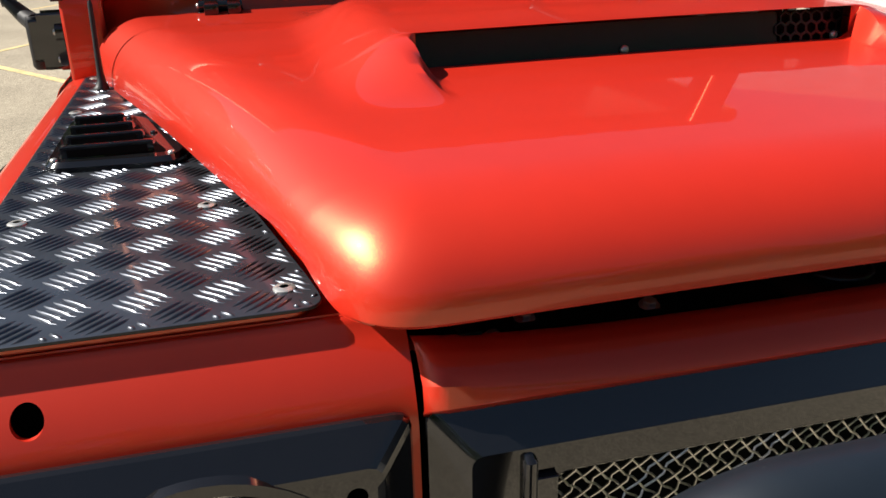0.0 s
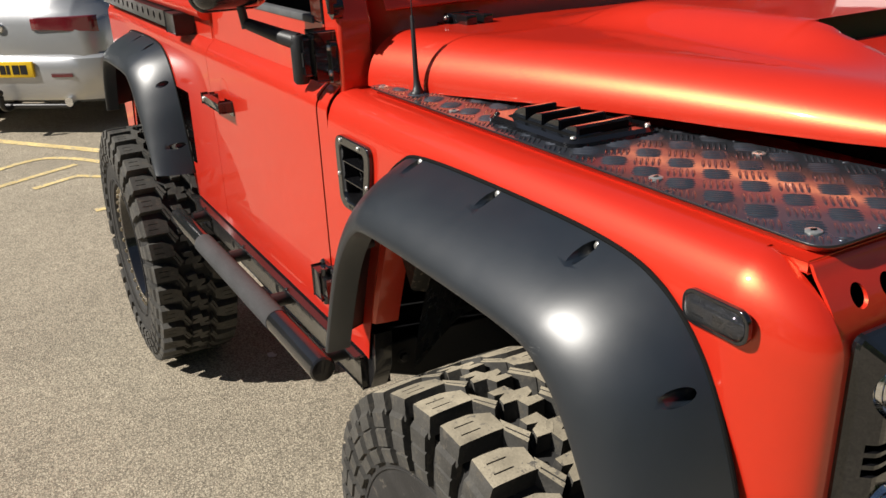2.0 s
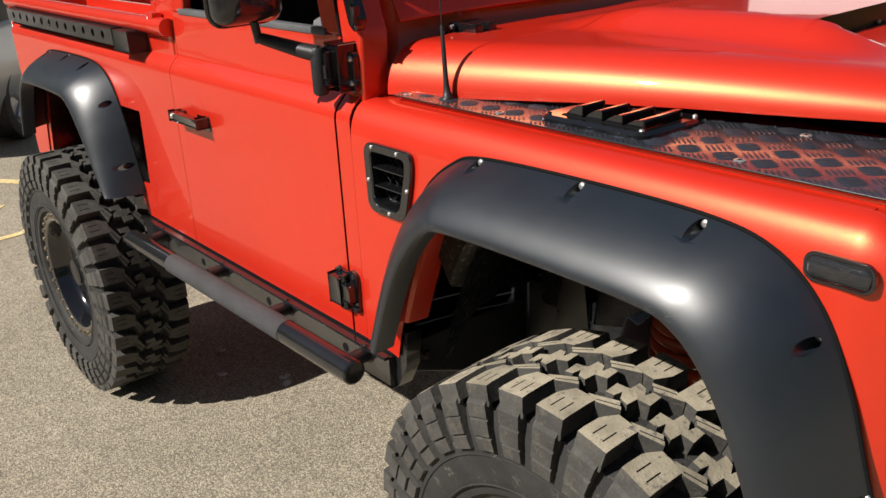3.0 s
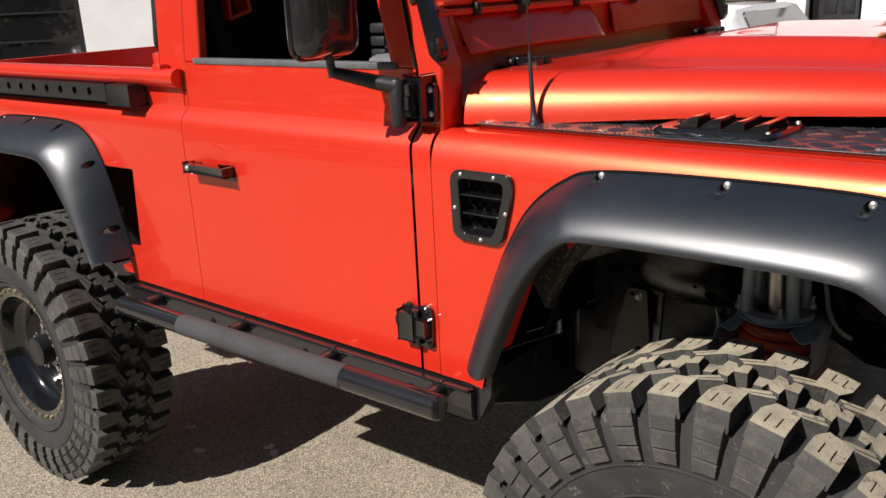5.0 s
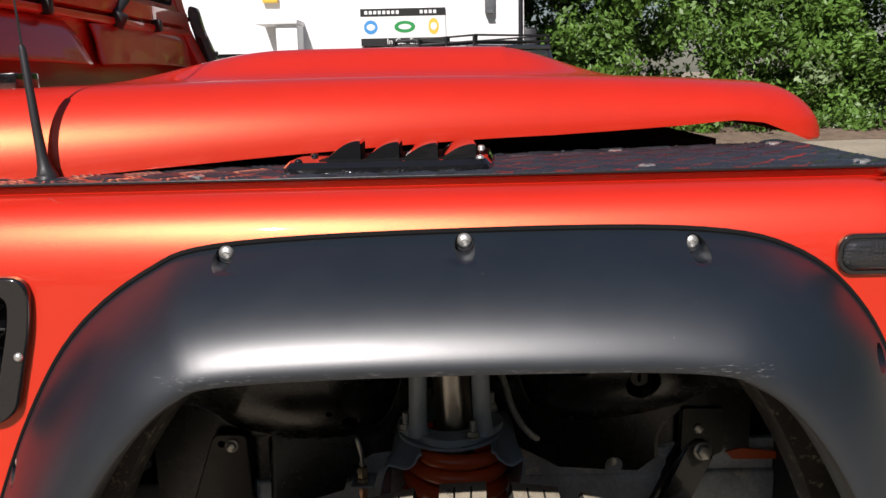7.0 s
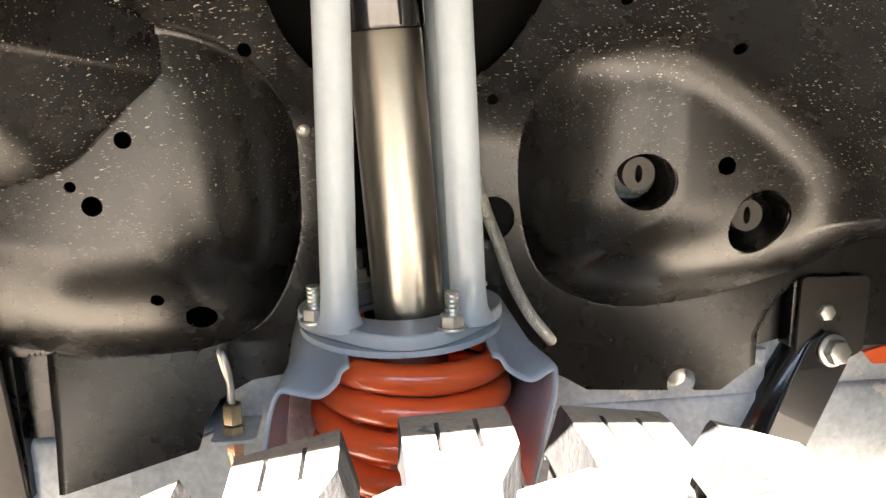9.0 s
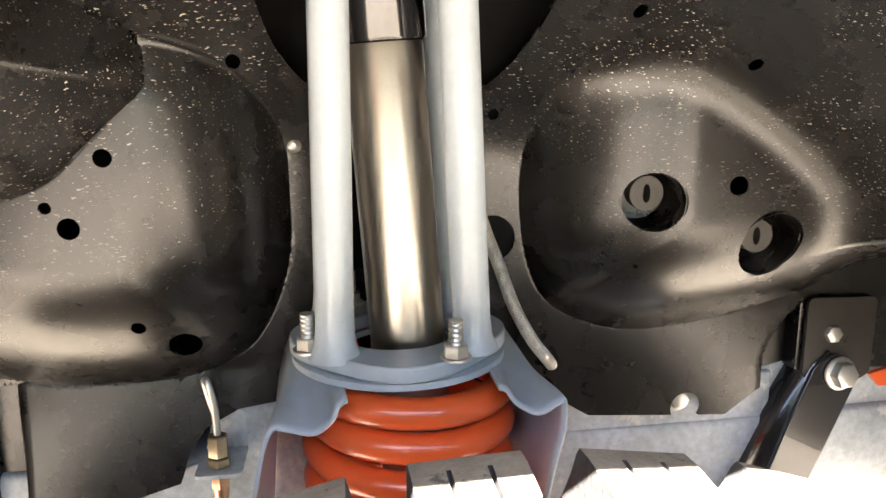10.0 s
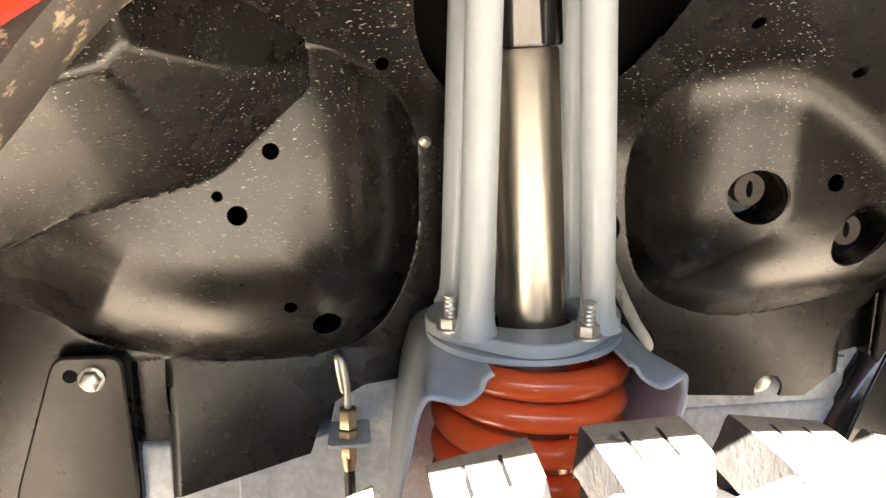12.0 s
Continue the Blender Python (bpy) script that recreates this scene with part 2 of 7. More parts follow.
LINE = shade("worn yellow road paint", (0.72, 0.55, 0.24), 0.75, vary=0.25, scale=5, bump=0.003, bump_scale=110, spots=(0.40, 0.345, 0.26), spot_scale=30, spot_size=0.11)
WALL = shade("white painted brick", (0.76, 0.76, 0.75), 0.7, vary=0.05, scale=2, bump=0.002, bump_scale=60)
ROOF = shade("grey slate", (0.12, 0.125, 0.14), 0.6, vary=0.3, scale=5)
FRAME = shade("dark painted wood", (0.015, 0.015, 0.017), 0.4, vary=0.2)
LEAF = shade("hedge leaves", (0.085, 0.165, 0.026), 0.5, vary=0.4, scale=1.1, rand=0.1)
LEAF2 = shade("pale leaves", (0.19, 0.26, 0.12), 0.5, vary=0.3, scale=1.3)
BARK = shade("bark", (0.09, 0.07, 0.05), 0.9, vary=0.3, scale=8, bump=0.01, bump_scale=20)
SOIL = shade("bare soil", (0.16, 0.115, 0.08), 0.95, vary=0.3, scale=5, bump=0.01, bump_scale=40)


# ---- mesh tools ----
def put_quads(bm, rows, loop=False, ring=False):
    """A sheet through rows of points; loop joins each row's ends, ring joins the last row to the first."""
    vs = [[bm.verts.new(p) for p in r] for r in rows]
    k = len(vs[0])
    for i in range(len(vs) - (0 if ring else 1)):
        a, b = vs[i], vs[(i + 1) % len(vs)]
        for j in range(k - (0 if loop else 1)):
            bm.faces.new((a[j], a[(j + 1) % k], b[(j + 1) % k], b[j]))
    return vs


def put_box(bm, a, b, bevel=0.0, m=None):
    geo = bmesh.ops.create_cube(bm, size=1.0)
    c, d = (Vector(a) + Vector(b)) / 2, Vector(b) - Vector(a)
    for v in geo["verts"]:
        v.co = Vector((v.co.x * d.x, v.co.y * d.y, v.co.z * d.z)) + c
    vs = list(geo["verts"])
    if bevel:
        es = list({e for v in vs for e in v.link_edges})
        r = bmesh.ops.bevel(bm, geom=es, offset=bevel, segments=2, affect="EDGES", profile=0.5)
        vs = list({v for f in r["faces"] for v in f.verts} | {v for v in vs if v.is_valid})
    if m:
        for v in vs:
            v.co = m @ v.co
    return vs


def frame_at(d):
    d = Vector(d).normalized()
    up = Vector((0, 0, 1)) if abs(d.z) < 0.9 else Vector((1, 0, 0))
    x = up.cross(d).normalized()
    return x, d.cross(x)


def put_tube(bm, pts, r, seg=12, caps=True):
    """A round bar through points; r is one radius or one for each point."""
    pts = [Vector(p) for p in pts]
    rs = r if isinstance(r, (list, tuple)) else [r] * len(pts)
    rows, px = [], None
    for i, p in enumerate(pts):
        d = (pts[min(i + 1, len(pts) - 1)] - pts[max(i - 1, 0)]).normalized()
        if px is None:
            px, py = frame_at(d)
        else:
            px = (px - d * px.dot(d)).normalized()
            py = d.cross(px)
        rows.append([p + (px * math.cos(2 * math.pi * k / seg) + py * math.sin(2 * math.pi * k / seg)) * rs[i] for k in range(seg)])
    vs = put_quads(bm, rows, loop=True)
    if caps:
        bm.faces.new(list(reversed(vs[0])))
        bm.faces.new(vs[-1])
    return vs


def put_disc(bm, c, axis, r, depth, seg=24, bevel=0.0):
    """A short cylinder at c that stands depth along axis, with a softened far edge."""
    a = Vector(axis).normalized()
    c = Vector(c)
    if bevel:
        return put_tube(bm, [c, c + a * (depth - bevel), c + a * (depth - bevel * 0.3), c + a * depth], [r, r, r - bevel * 0.4, r - bevel], seg)
    return put_tube(bm, [c, c + a * depth], r, seg)


def put_ball(bm, c, r, seg=16, m=None):
    rr = Vector(r) if isinstance(r, (list, tuple)) else Vector((r, r, r))
    geo = bmesh.ops.create_uvsphere(bm, u_segments=seg, v_segments=max(6, seg // 2), radius=1.0)
    for v in geo["verts"]:
        q = Vector((v.co.x * rr.x, v.co.y * rr.y, v.co.z * rr.z))
        v.co = (m @ q if m else q) + Vector(c)


def put_slab(bm, outline, fn, lo, hi):
    """A flat plate: fn(u, v, h) places the outline's points at heights lo and hi."""
    a = [bm.verts.new(fn(u, v, lo)) for u, v in outline]
    b = [bm.verts.new(fn(u, v, hi)) for u, v in outline]
    k = len(a)
    bm.faces.new(list(reversed(a)))
    bm.faces.new(b)
    for i in range(k):
        bm.faces.new((a[i], a[(i + 1) % k], b[(i + 1) % k], b[i]))


def put_frame(bm, outer, inner, fn, lo, hi):
    """A flat ring between two outlines with the same number of points."""
    rows = [[fn(u, v, h) for u, v in o] for o, h in ((outer, lo), (outer, hi), (inner, hi), (inner, lo))]
    put_quads(bm, rows, loop=True, ring=True)


def round_rect(u0, u1, v0, v1, r, seg=5):
    out = []
    for cu, cv, a0 in ((u1 - r, v1 - r, 0), (u0 + r, v1 - r, 90), (u0 + r, v0 + r, 180), (u1 - r, v0 + r, 270)):
        out += [(cu + r * math.cos(radians(a0 + 90 * k / seg)), cv + r * math.sin(radians(a0 + 90 * k / seg))) for k in range(seg + 1)]
    return out


def round_poly(pts, r, seg=5):
    """A polygon with rounded corners."""
    out, k = [], len(pts)
    for i in range(k):
        p, a, b = Vector(pts[i]), Vector(pts[i - 1]), Vector(pts[(i + 1) % k])
        ra = min(r, (a - p).length * 0.45, (b - p).length * 0.45)
        s, e = p + (a - p).normalized() * ra, p + (b - p).normalized() * ra
        for j in range(seg + 1):
            t = j / seg
            out.append(tuple((1 - t) ** 2 * s + 2 * t * (1 - t) * p + t * t * e))
    return out


def smooth_line(pts, n):
    """n points along a smooth curve through pts (Catmull-Rom), evenly in the index."""
    pts = [Vector(p) for p in pts]
    out = []
    for i in range(n):
        t = i / (n - 1) * (len(pts) - 1)
        k = min(int(t), len(pts) - 2)
        f = t - k
        p0, p1, p2, p3 = pts[max(k - 1, 0)], pts[k], pts[k + 1], pts[min(k + 2, len(pts) - 1)]
        out.append(0.5 * (2 * p1 + (p2 - p0) * f + (2 * p0 - 5 * p1 + 4 * p2 - p3) * f * f + (3 * p1 - p0 - 3 * p2 + p3) * f ** 3))
    return out


def finish(bm, name, material, sharp=38, fix=True):
    if fix:
        bmesh.ops.recalc_face_normals(bm, faces=bm.faces[:])
    me = bpy.data.meshes.new(name)
    bm.to_mesh(me)
    bm.free()
    me.materials.append(material)
    me.polygons.foreach_set("use_smooth", [True] * len(me.polygons))
    me.set_sharp_from_angle(angle=radians(sharp))
    return me


def part(name, bm, material, parent, label="", sharp=38, thick=0.0, bevel=0.0, fix=True, split=False):
    ob = new(name, finish(bm, name, material, sharp, fix))
    ob.parent = parent
    if thick:
        md = ob.modifiers.new("thick", "SOLIDIFY")
        md.thickness, md.offset = thick, -1
        if split:
            ob.modifiers.new("rim", "EDGE_SPLIT").split_angle = radians(60)
    if bevel:
        md = ob.modifiers.new("edge", "BEVEL")
        md.width, md.segments, md.limit_method, md.angle_limit = bevel, 2, "ANGLE", radians(40)
    if label:
        tagged(ob, label)
    return ob


def thing(name, label, category, group="", kind="", at=(0, 0, 0), turn=0.0):
    ob = new(name)
    ob.empty_display_size = 0.2
    ob.matrix_basis = pose(*at, 0, 0, turn)
    return tagged(ob, label, category, group, kind)


def solid(name, bm, material, label, category, group="", kind="", sharp=38):
    return tagged(new(name, finish(bm, name, material, sharp)), label, category, group, kind)


def cut(ob, cutters, flat=False):
    """Take the closed bmesh cutters out of the mesh of ob for good."""
    cb = finish(cutters, "cutter", DARK)
    co = new("cutter", cb)
    md = ob.modifiers.new("cut", "BOOLEAN")
    md.operation, md.solver, md.object = "DIFFERENCE", "EXACT", co
    bpy.context.view_layer.update()
    me = bpy.data.meshes.new_from_object(ob.evaluated_get(bpy.context.evaluated_depsgraph_get()))
    old = ob.data
    ob.modifiers.clear()
    ob.data = me
    bpy.data.objects.remove(co)
    bpy.data.meshes.remove(cb)
    me.name = old.name
    me.set_sharp_from_angle(angle=radians(38))
    if flat:
        me.polygons.foreach_set("use_smooth", [False] * len(me.polygons))
    return ob


def lettering(name, text, size, m, material, parent, label=""):
    """Raised letters in the built-in font, turned to a mesh."""
    cu = bpy.data.curves.new(name, "FONT")
    cu.body, cu.size, cu.extrude, cu.align_x, cu.align_y = text, size, 0.004, "CENTER", "CENTER"
    tmp = new(name, cu)
    bpy.context.view_layer.update()
    me = bpy.data.meshes.new_from_object(tmp.evaluated_get(bpy.context.evaluated_depsgraph_get()))
    bpy.data.objects.remove(tmp)
    me.materials.clear()
    me.materials.append(material)
    ob = new(name, me)
    ob.parent = parent
    ob.matrix_basis = m
    if label:
        tagged(ob, label)
    return ob


def bolt(name, c, axis, r, parent, material=None, label="", washer=0.0):
    """A hexagon-headed bolt with a washer."""
    bm = bmesh.new()
    a = Vector(axis).normalized()
    c = Vector(c)
    w = washer or r * 1.5
    put_disc(bm, c, a, w, r * 0.22, 20, r * 0.06)
    put_disc(bm, c + a * r * 0.22, a, r, r * 0.8, 6, r * 0.15)
    return part(name, bm, material or STEEL, parent, label)


def screw(name, c, axis, r, parent, material=None):
    """A domed screw with a socket."""
    bm = bmesh.new()
    a = Vector(axis).normalized()
    c = Vector(c)
    put_tube(bm, [c, c + a * r * 0.25, c + a * r * 0.55, c + a * r * 0.74, c + a * r * 0.80, c + a * r * 0.70, c + a * r * 0.66],
             [r, r, r * 0.84, r * 0.56, r * 0.30, r * 0.26, r * 0.1], 16)
    return part(name, bm, material or STEEL, parent)


def side(u, v, h):
    """A point on the near body side: u along, v up, h out from the skin."""
    return Vector((u, -0.845 - h, v))

# ---- ground ----
bm = bmesh.new()
bmesh.ops.create_grid(bm, x_segments=60, y_segments=60, size=1.0)
for v in bm.verts:
    k = lambda q: math.copysign(abs(q) ** 3, q) * 600
    v.co = Vector((k(v.co.x), k(v.co.y), 0))
solid("ground", bm, ASPHALT, "pale worn asphalt of a car park", "ground", kind="structure")

# ---- the pickup ----
truck = thing("pickup_truck", "lifted red-orange off-road pickup with black arches and huge mud tyres", "pickup truck")
SKIN, SILL, TOP = 0.845, 0.79, 1.355     # half width of the body, sill height, height of the wing tops
SEAM, GAP, REAR = -0.64, -0.697, -1.545  # wing seam, front and rear door gaps
BODY_EDGE = [(-0.56, 0.80), (-0.54, 0.88), (-0.49, 1.02), (-0.44, 1.135), (-0.385, 1.22), (-0.31, 1.279), (-0.23, 1.305), (0.0, 1.314), (0.23, 1.311), (0.335, 1.287), (0.405, 1.227), (0.452, 1.135), (0.49, 1.02), (0.53, 0.90), (0.55, 0.82)]
LIP_EDGE = [(-0.455, 0.80), (-0.43, 0.90), (-0.39, 1.0), (-0.35, 1.085), (-0.305, 1.15), (-0.255, 1.195), (-0.20, 1.21), (0.0, 1.215), (0.20, 1.212), (0.265, 1.195), (0.315, 1.15), (0.36, 1.075), (0.40, 0.98), (0.435, 0.88), (0.455, 0.81)]


def inside(poly, x, y):
    hit = False
    for i in range(len(poly)):
        (x0, y0), (x1, y1) = poly[i - 1], poly[i]
        if (y0 > y) != (y1 > y) and x < (x1 - x0) * (y - y0) / (y1 - y0) + x0:
            hit = not hit
    return hit


def wing_profile():
    """Distance out from the corner axis and height, from the sill over the rounded top edge."""
    pts = [(0.060, SILL + (1.265 - SILL) * k / 26) for k in range(27)]
    pts += [(0.060 * math.cos(a) ** 0.8, 1.265 + 0.085 * math.sin(a)) for a in (radians(9 * k) for k in range(1, 9))]
    return pts + [(0.006, 1.3500), (0.001, 1.3505), (-0.007, 1.3508)]


def snap(bm, poly):
    """Draw the ragged rim of a cut onto its outline."""
    for v in [v for v in bm.verts if v.is_boundary]:
        best = None
        p = Vector((v.co.x, v.co.z))
        for i in range(len(poly)):
            a, b = Vector(poly[i - 1]), Vector(poly[i])
            t = min(1, max(0, (p - a).dot(b - a) / max(1e-9, (b - a).length_squared)))
            q = a + (b - a) * t
            if best is None or (q - p).length < (best - p).length:
                best = q
        if (best - p).length < 0.022:
            v.co.x, v.co.z = best


def lean(z):
    """How far the wing's nose leans forward below its top edge."""
    t = min(1, max(0, (1.343 - z) / 0.085))
    return 0.045 * (1 - (1 - t) ** 1.7)


def build_wing(s, name):
    """A front wing: outer skin with its arch cut away, top panel and front panel. s = -1 for the near side."""
    prof = wing_profile()
    bm = bmesh.new()
    rows = []
    n = 76
    for i in range(n + 1):
        x = SEAM + (0.425 - SEAM) * i / n
        rows.append([(x, s * (0.785 + d), z) for d, z in prof])
    for i in range(1, 13):
        a = radians(90 * i / 12)
        rows.append([(0.425 + d * math.sin(a) + lean(z) * math.sin(a) ** 2, s * (0.785 + d * math.cos(a)), z) for d, z in prof])
    put_quads(bm, rows)
    hole = [(x * 0.94, z - 0.03) for x, z in BODY_EDGE] + [(0.6, 0.5), (-0.6, 0.5)]
    gone = [f for f in bm.faces if inside(hole, f.calc_center_median().x, f.calc_center_median().z)]
    bmesh.ops.delete(bm, geom=gone, context="FACES")
    snap(bm, hole)
    w = part("front_wing", bm, RED, truck, thick=0.0015, fix=False)
    bm = bmesh.new()
    put_box(bm, (SEAM, s * 0.40, 1.338), (0.4765, s * 0.7835, 1.350), 0.002)
    part("wing_top", bm, RED, w)
    bm = bmesh.new()
    rows = []
    ys = [0.401 + (0.7842 - 0.401) * j / 44 for j in range(45)]
    for k in range(56):
        z = 0.86 + (1.27 - 0.86) * k / 39 if k < 40 else 1.27 + 0.066 * (k - 39) / 16
        rows.append([(0.482 + lean(z), s * y, z) for y in ys])
    rows.append([(0.4835, s * y, 1.344) for y in ys])
    rows.append([(0.481, s * y, 1.3485) for y in ys])
    rows.append([(0.477, s * y, 1.3502) for y in ys])
    put_quads(bm, rows)
    fp = part("front_panel", bm, RED, w, thick=0.004)
    holes = bmesh.new()
    for y in (0.738, 0.690):
        put_disc(holes, (0.40, s * y, 1.312), (1, 0, 0), 0.0120, 0.2, 28)
    put_disc(holes, (0.40, s * 0.572, 1.145), (1, 0, 0), 0.105, 0.2, 40)
    put_disc(holes, (0.40, s * 0.712, 1.222), (1, 0, 0), 0.038, 0.2, 28)
    put_disc(holes, (0.40, s * 0.712, 1.062), (1, 0, 0), 0.038, 0.2, 28)
    cut(fp, holes)
    # added near-black sheet, painted shade behind the two panel holes
    bm = bmesh.new()
    put_box(bm, (0.44, s * 0.45, 1.25), (0.450, s * 0.76, 1.335))
    part("panel_backing", bm, DARK, w)
    return w


wing = build_wing(-1, "near")
wing_far = build_wing(1, "far")


def half_width(x):
    return 0.758 + (0.446 - 0.758) * (x + 0.615) / (0.56 + 0.615)


def bonnet_height(x, y):
    """Height of the bonnet's skin above its plain top: the bulge behind the intake and its two cheeks."""
    def ease(t):
        t = min(1, max(0, t))
        return t * t * (3 - 2 * t)
    edge = ease((0.425 - abs(y)) / 0.115)
    back = ease((x + 0.56) / 0.30)
    if x <= 0.088:
        return 0.042 * edge * back
    cheek = ease((abs(y) - 0.295) / 0.012) * edge
    return 0.042 * cheek * ease((0.27 - x) / 0.20)


bm = bmesh.new()
NX, NY = 150, 120
XF, RX, RY, HE = 0.548, 0.115, 0.105, 0.070
xs = [-0.615 + (0.088 + 0.615) * i / 70 for i in range(71)] + [0.0895 + (XF - 0.0895) * math.sin(radians(90 * i / 70)) for i in range(71)]
rows = []
for x in xs:
    row = []
    for j in range(NY + 1):
        t = -1 + 2 * j / NY
        v = math.sin(t * math.pi / 2)
        w = half_width(x)
        y = v * w
        fx, ey = max(0, (x - (XF - RX)) / RX), max(0, (abs(y) - (w - RY)) / RY)
        r = (fx ** 4 + ey ** 4) ** 0.25
        px, py = x, y
        if r > 1:
            px = XF - RX + RX * fx / r if fx else x
            py = math.copysign(w - RY + RY * ey / r, y) if ey else y
            r = 1
        top = 1.466 + 0.004 * (1 - (y / w) ** 2) - 0.022 * max(0, (px + 0.1) / 0.6) ** 2 - 0.006 * max(0, (-0.2 - px) / 0.4)
        lift = float(np.interp(px, [-0.40, 0.05, 0.135, 0.217, 0.31, 0.39, 0.435, 0.482, 0.51], [0, 0.009, 0.010, 0.013, 0.018, 0.025, 0.022, 0.008, -0.003]))
        he = (HE * 1.06 * fx * fx + (0.100 - 0.024 * (x + 0.6) - lift) * ey * ey) / max(1e-6, fx * fx + ey * ey)
        drop = he * (1 - math.sqrt(max(0, 1 - r ** 2.3)))
        row.append((px, py, top + bonnet_height(px, py) * (1 - r) - drop))
    rows.append(row)
vs = put_quads(bm, rows)
# the mouth of the intake
gone = [f for f in bm.faces if 0.0880 < f.calc_center_median().x < 0.0895 and abs(f.calc_center_median().y) < 0.298]
bmesh.ops.delete(bm, geom=gone, context="FACES")
# skirts round the edge
for row in (rows[-1],):
    put_quads(bm, [row, [(x - 0.002, y, z - 0.003) for x, y, z in row], [(x - 0.02, y * 0.97, z) for x, y, z in row]])
for j in (0, -1):
    col = [r[j] for r in rows]
    put_quads(bm, [col, [(x, y, z - 0.003) for x, y, z in col], [(x, y - math.copysign(0.02, y), z) for x, y, z in col]])
bonnet = part("bonnet", bm, RED, truck, sharp=50, fix=True)


def build_flare(cx, s, front):
    """A moulded flare whose leg beside the sill ends well above it."""
    if front:
        body, lip = [(-0.540, 0.868)] + BODY_EDGE[1:], [(-0.437, 0.880)] + LIP_EDGE[1:]
    else:
        body = [(x * 0.95, z - 0.03) for x, z in [(-0.503, 0.985)] + BODY_EDGE[2:-2] + [(0.530, 0.898)]]
        lip = [(x * 0.95, z - 0.03) for x, z in [(-0.402, 0.975)] + LIP_EDGE[2:-2] + [(0.428, 0.905)]]
    body, lip = smooth_line(body, 90), smooth_line(lip, 90)
    prof = [(0.0, 0.0)]
    for k in range(1, 25):
        d = (k - 0.5) / 24
        tilt_ = 64 - 36 * (d / 0.80) ** 1.5 if d < 0.80 else 28 * (1 - ((d - 0.80) / 0.20) ** 1.6)
        prof.append((prof[-1][0] + math.tan(radians(tilt_)) / 24, k / 24))
    prof = [(o / prof[-1][0], d) for o, d in prof]
    prof += [(0.985, 1.035), (0.94, 1.055), (0.85, 1.06), (0.6, 1.055)]
    rows = []
    for i, (a, b) in enumerate(zip(body, lip)):
        if not front:
            # the leg beside the door narrows to a rounded end
            b = b + (a - b) * 0.55 * max(0.0, (i - 64) / 25) ** 1.9
        row = [(a + (b - a) * d, 0.004 + 0.124 * o) for o, d in prof]
        row += [(a + (b - a) * (d * 0.965 + 0.045), max(0.0, 0.124 * o - 0.004)) for o, d in reversed(prof[:25])]
        rows.append([(cx + p.x, s * (SKIN + h), p.y) for p, h in row])
    bm = bmesh.new()
    vs = put_quads(bm, rows, loop=True)
    bm.faces.new(vs[0])
    bm.faces.new(list(reversed(vs[-1])))
    f = part("wheel_arch_flare", bm, FLARE, truck, "matte black moulded wheel arch flare")
    return f


flare = build_flare(0.0, -1, True)
flare_rear = build_flare(-2.40, -1, False)
build_flare(0.0, 1, True)
build_flare(-2.40, 1, False)


# bolts in moulded pockets of the near flares
def pockets(f, cx, spots):
    holes = bmesh.new()
    for x, z in spots:
        put_tube(holes, [(cx + x, -SKIN - 0.0035, z - 0.002), (cx + x, -SKIN - 0.02, z - 0.002), (cx + x, -SKIN - 0.10, z - 0.008)], [0.0095, 0.0100, 0.0115], 20)
    cut(f, holes)
    k, dz = (1.0, 0.0) if cx == 0 else (0.95, -0.03)
    edge = [Vector((p.x * k, p.y + dz)) for p in smooth_line(BODY_EDGE, 200)]
    inner = [Vector((p.x * k, p.y + dz)) for p in smooth_line(LIP_EDGE, 200)]
    for x, z in spots:
        # the moulded wall of the pocket, as deep as the flare stands proud there
        bm = bmesh.new()
        rows = []
        for q in range(33):
            a = 2 * math.pi * q / 32
            u, v = x + 0.0101 * math.cos(a), z - 0.0025 + 0.0101 * math.sin(a)
            p = Vector((u, v))
            i = min(range(200), key=lambda j: (edge[j] - p).length)
            deep = max(0.0, (p - edge[i]).dot((inner[i] - edge[i]).normalized()))
            h = min(0.05, 0.002 + 2.0 * deep * 0.97)
            rows.append([(cx + u + (0.0008 * math.cos(a) * g), -SKIN - h * g, v + 0.0008 * math.sin(a) * g) for g in (0.0, 0.5, 1.0)])
        put_quads(bm, rows)
        part("pocket_wall", bm, FLARE, f)
        bm = bmesh.new()
        put_disc(bm, (cx + x, -SKIN + 0.001, z - 0.002), (0, -1, 0), 0.0098, 0.0040, 20)
        part("bolt_seat", bm, FLARE, f)
        screw("arch_bolt", (cx + x, -SKIN - 0.0030, z - 0.001), (0, -1, 0), 0.0074, f)


pockets(flare, 0.0, [(-0.228, 1.301), (0.006, 1.308), (0.229, 1.302), (0.408, 1.192), (0.497, 0.985), (-0.455, 1.085)])
pockets(flare_rear, -2.40, [(-0.215, 1.27), (0.006, 1.278), (0.215, 1.27), (0.385, 1.165), (0.462, 0.965)])
for cx, k, dz in ((0.0, 1, 0), (-2.40, 0.95, -0.03)):
    bm = bmesh.new()
    put_tube(bm, [(cx + p.x * k, -SKIN - 0.002, p.y + dz + 0.002) for p in smooth_line(BODY_EDGE[1:] if cx == 0 else BODY_EDGE[:-1], 80)], 0.0032, 8)
    part("arch_edge_trim", bm, DARK, flare if cx == 0 else flare_rear, "black rubber edge strip")

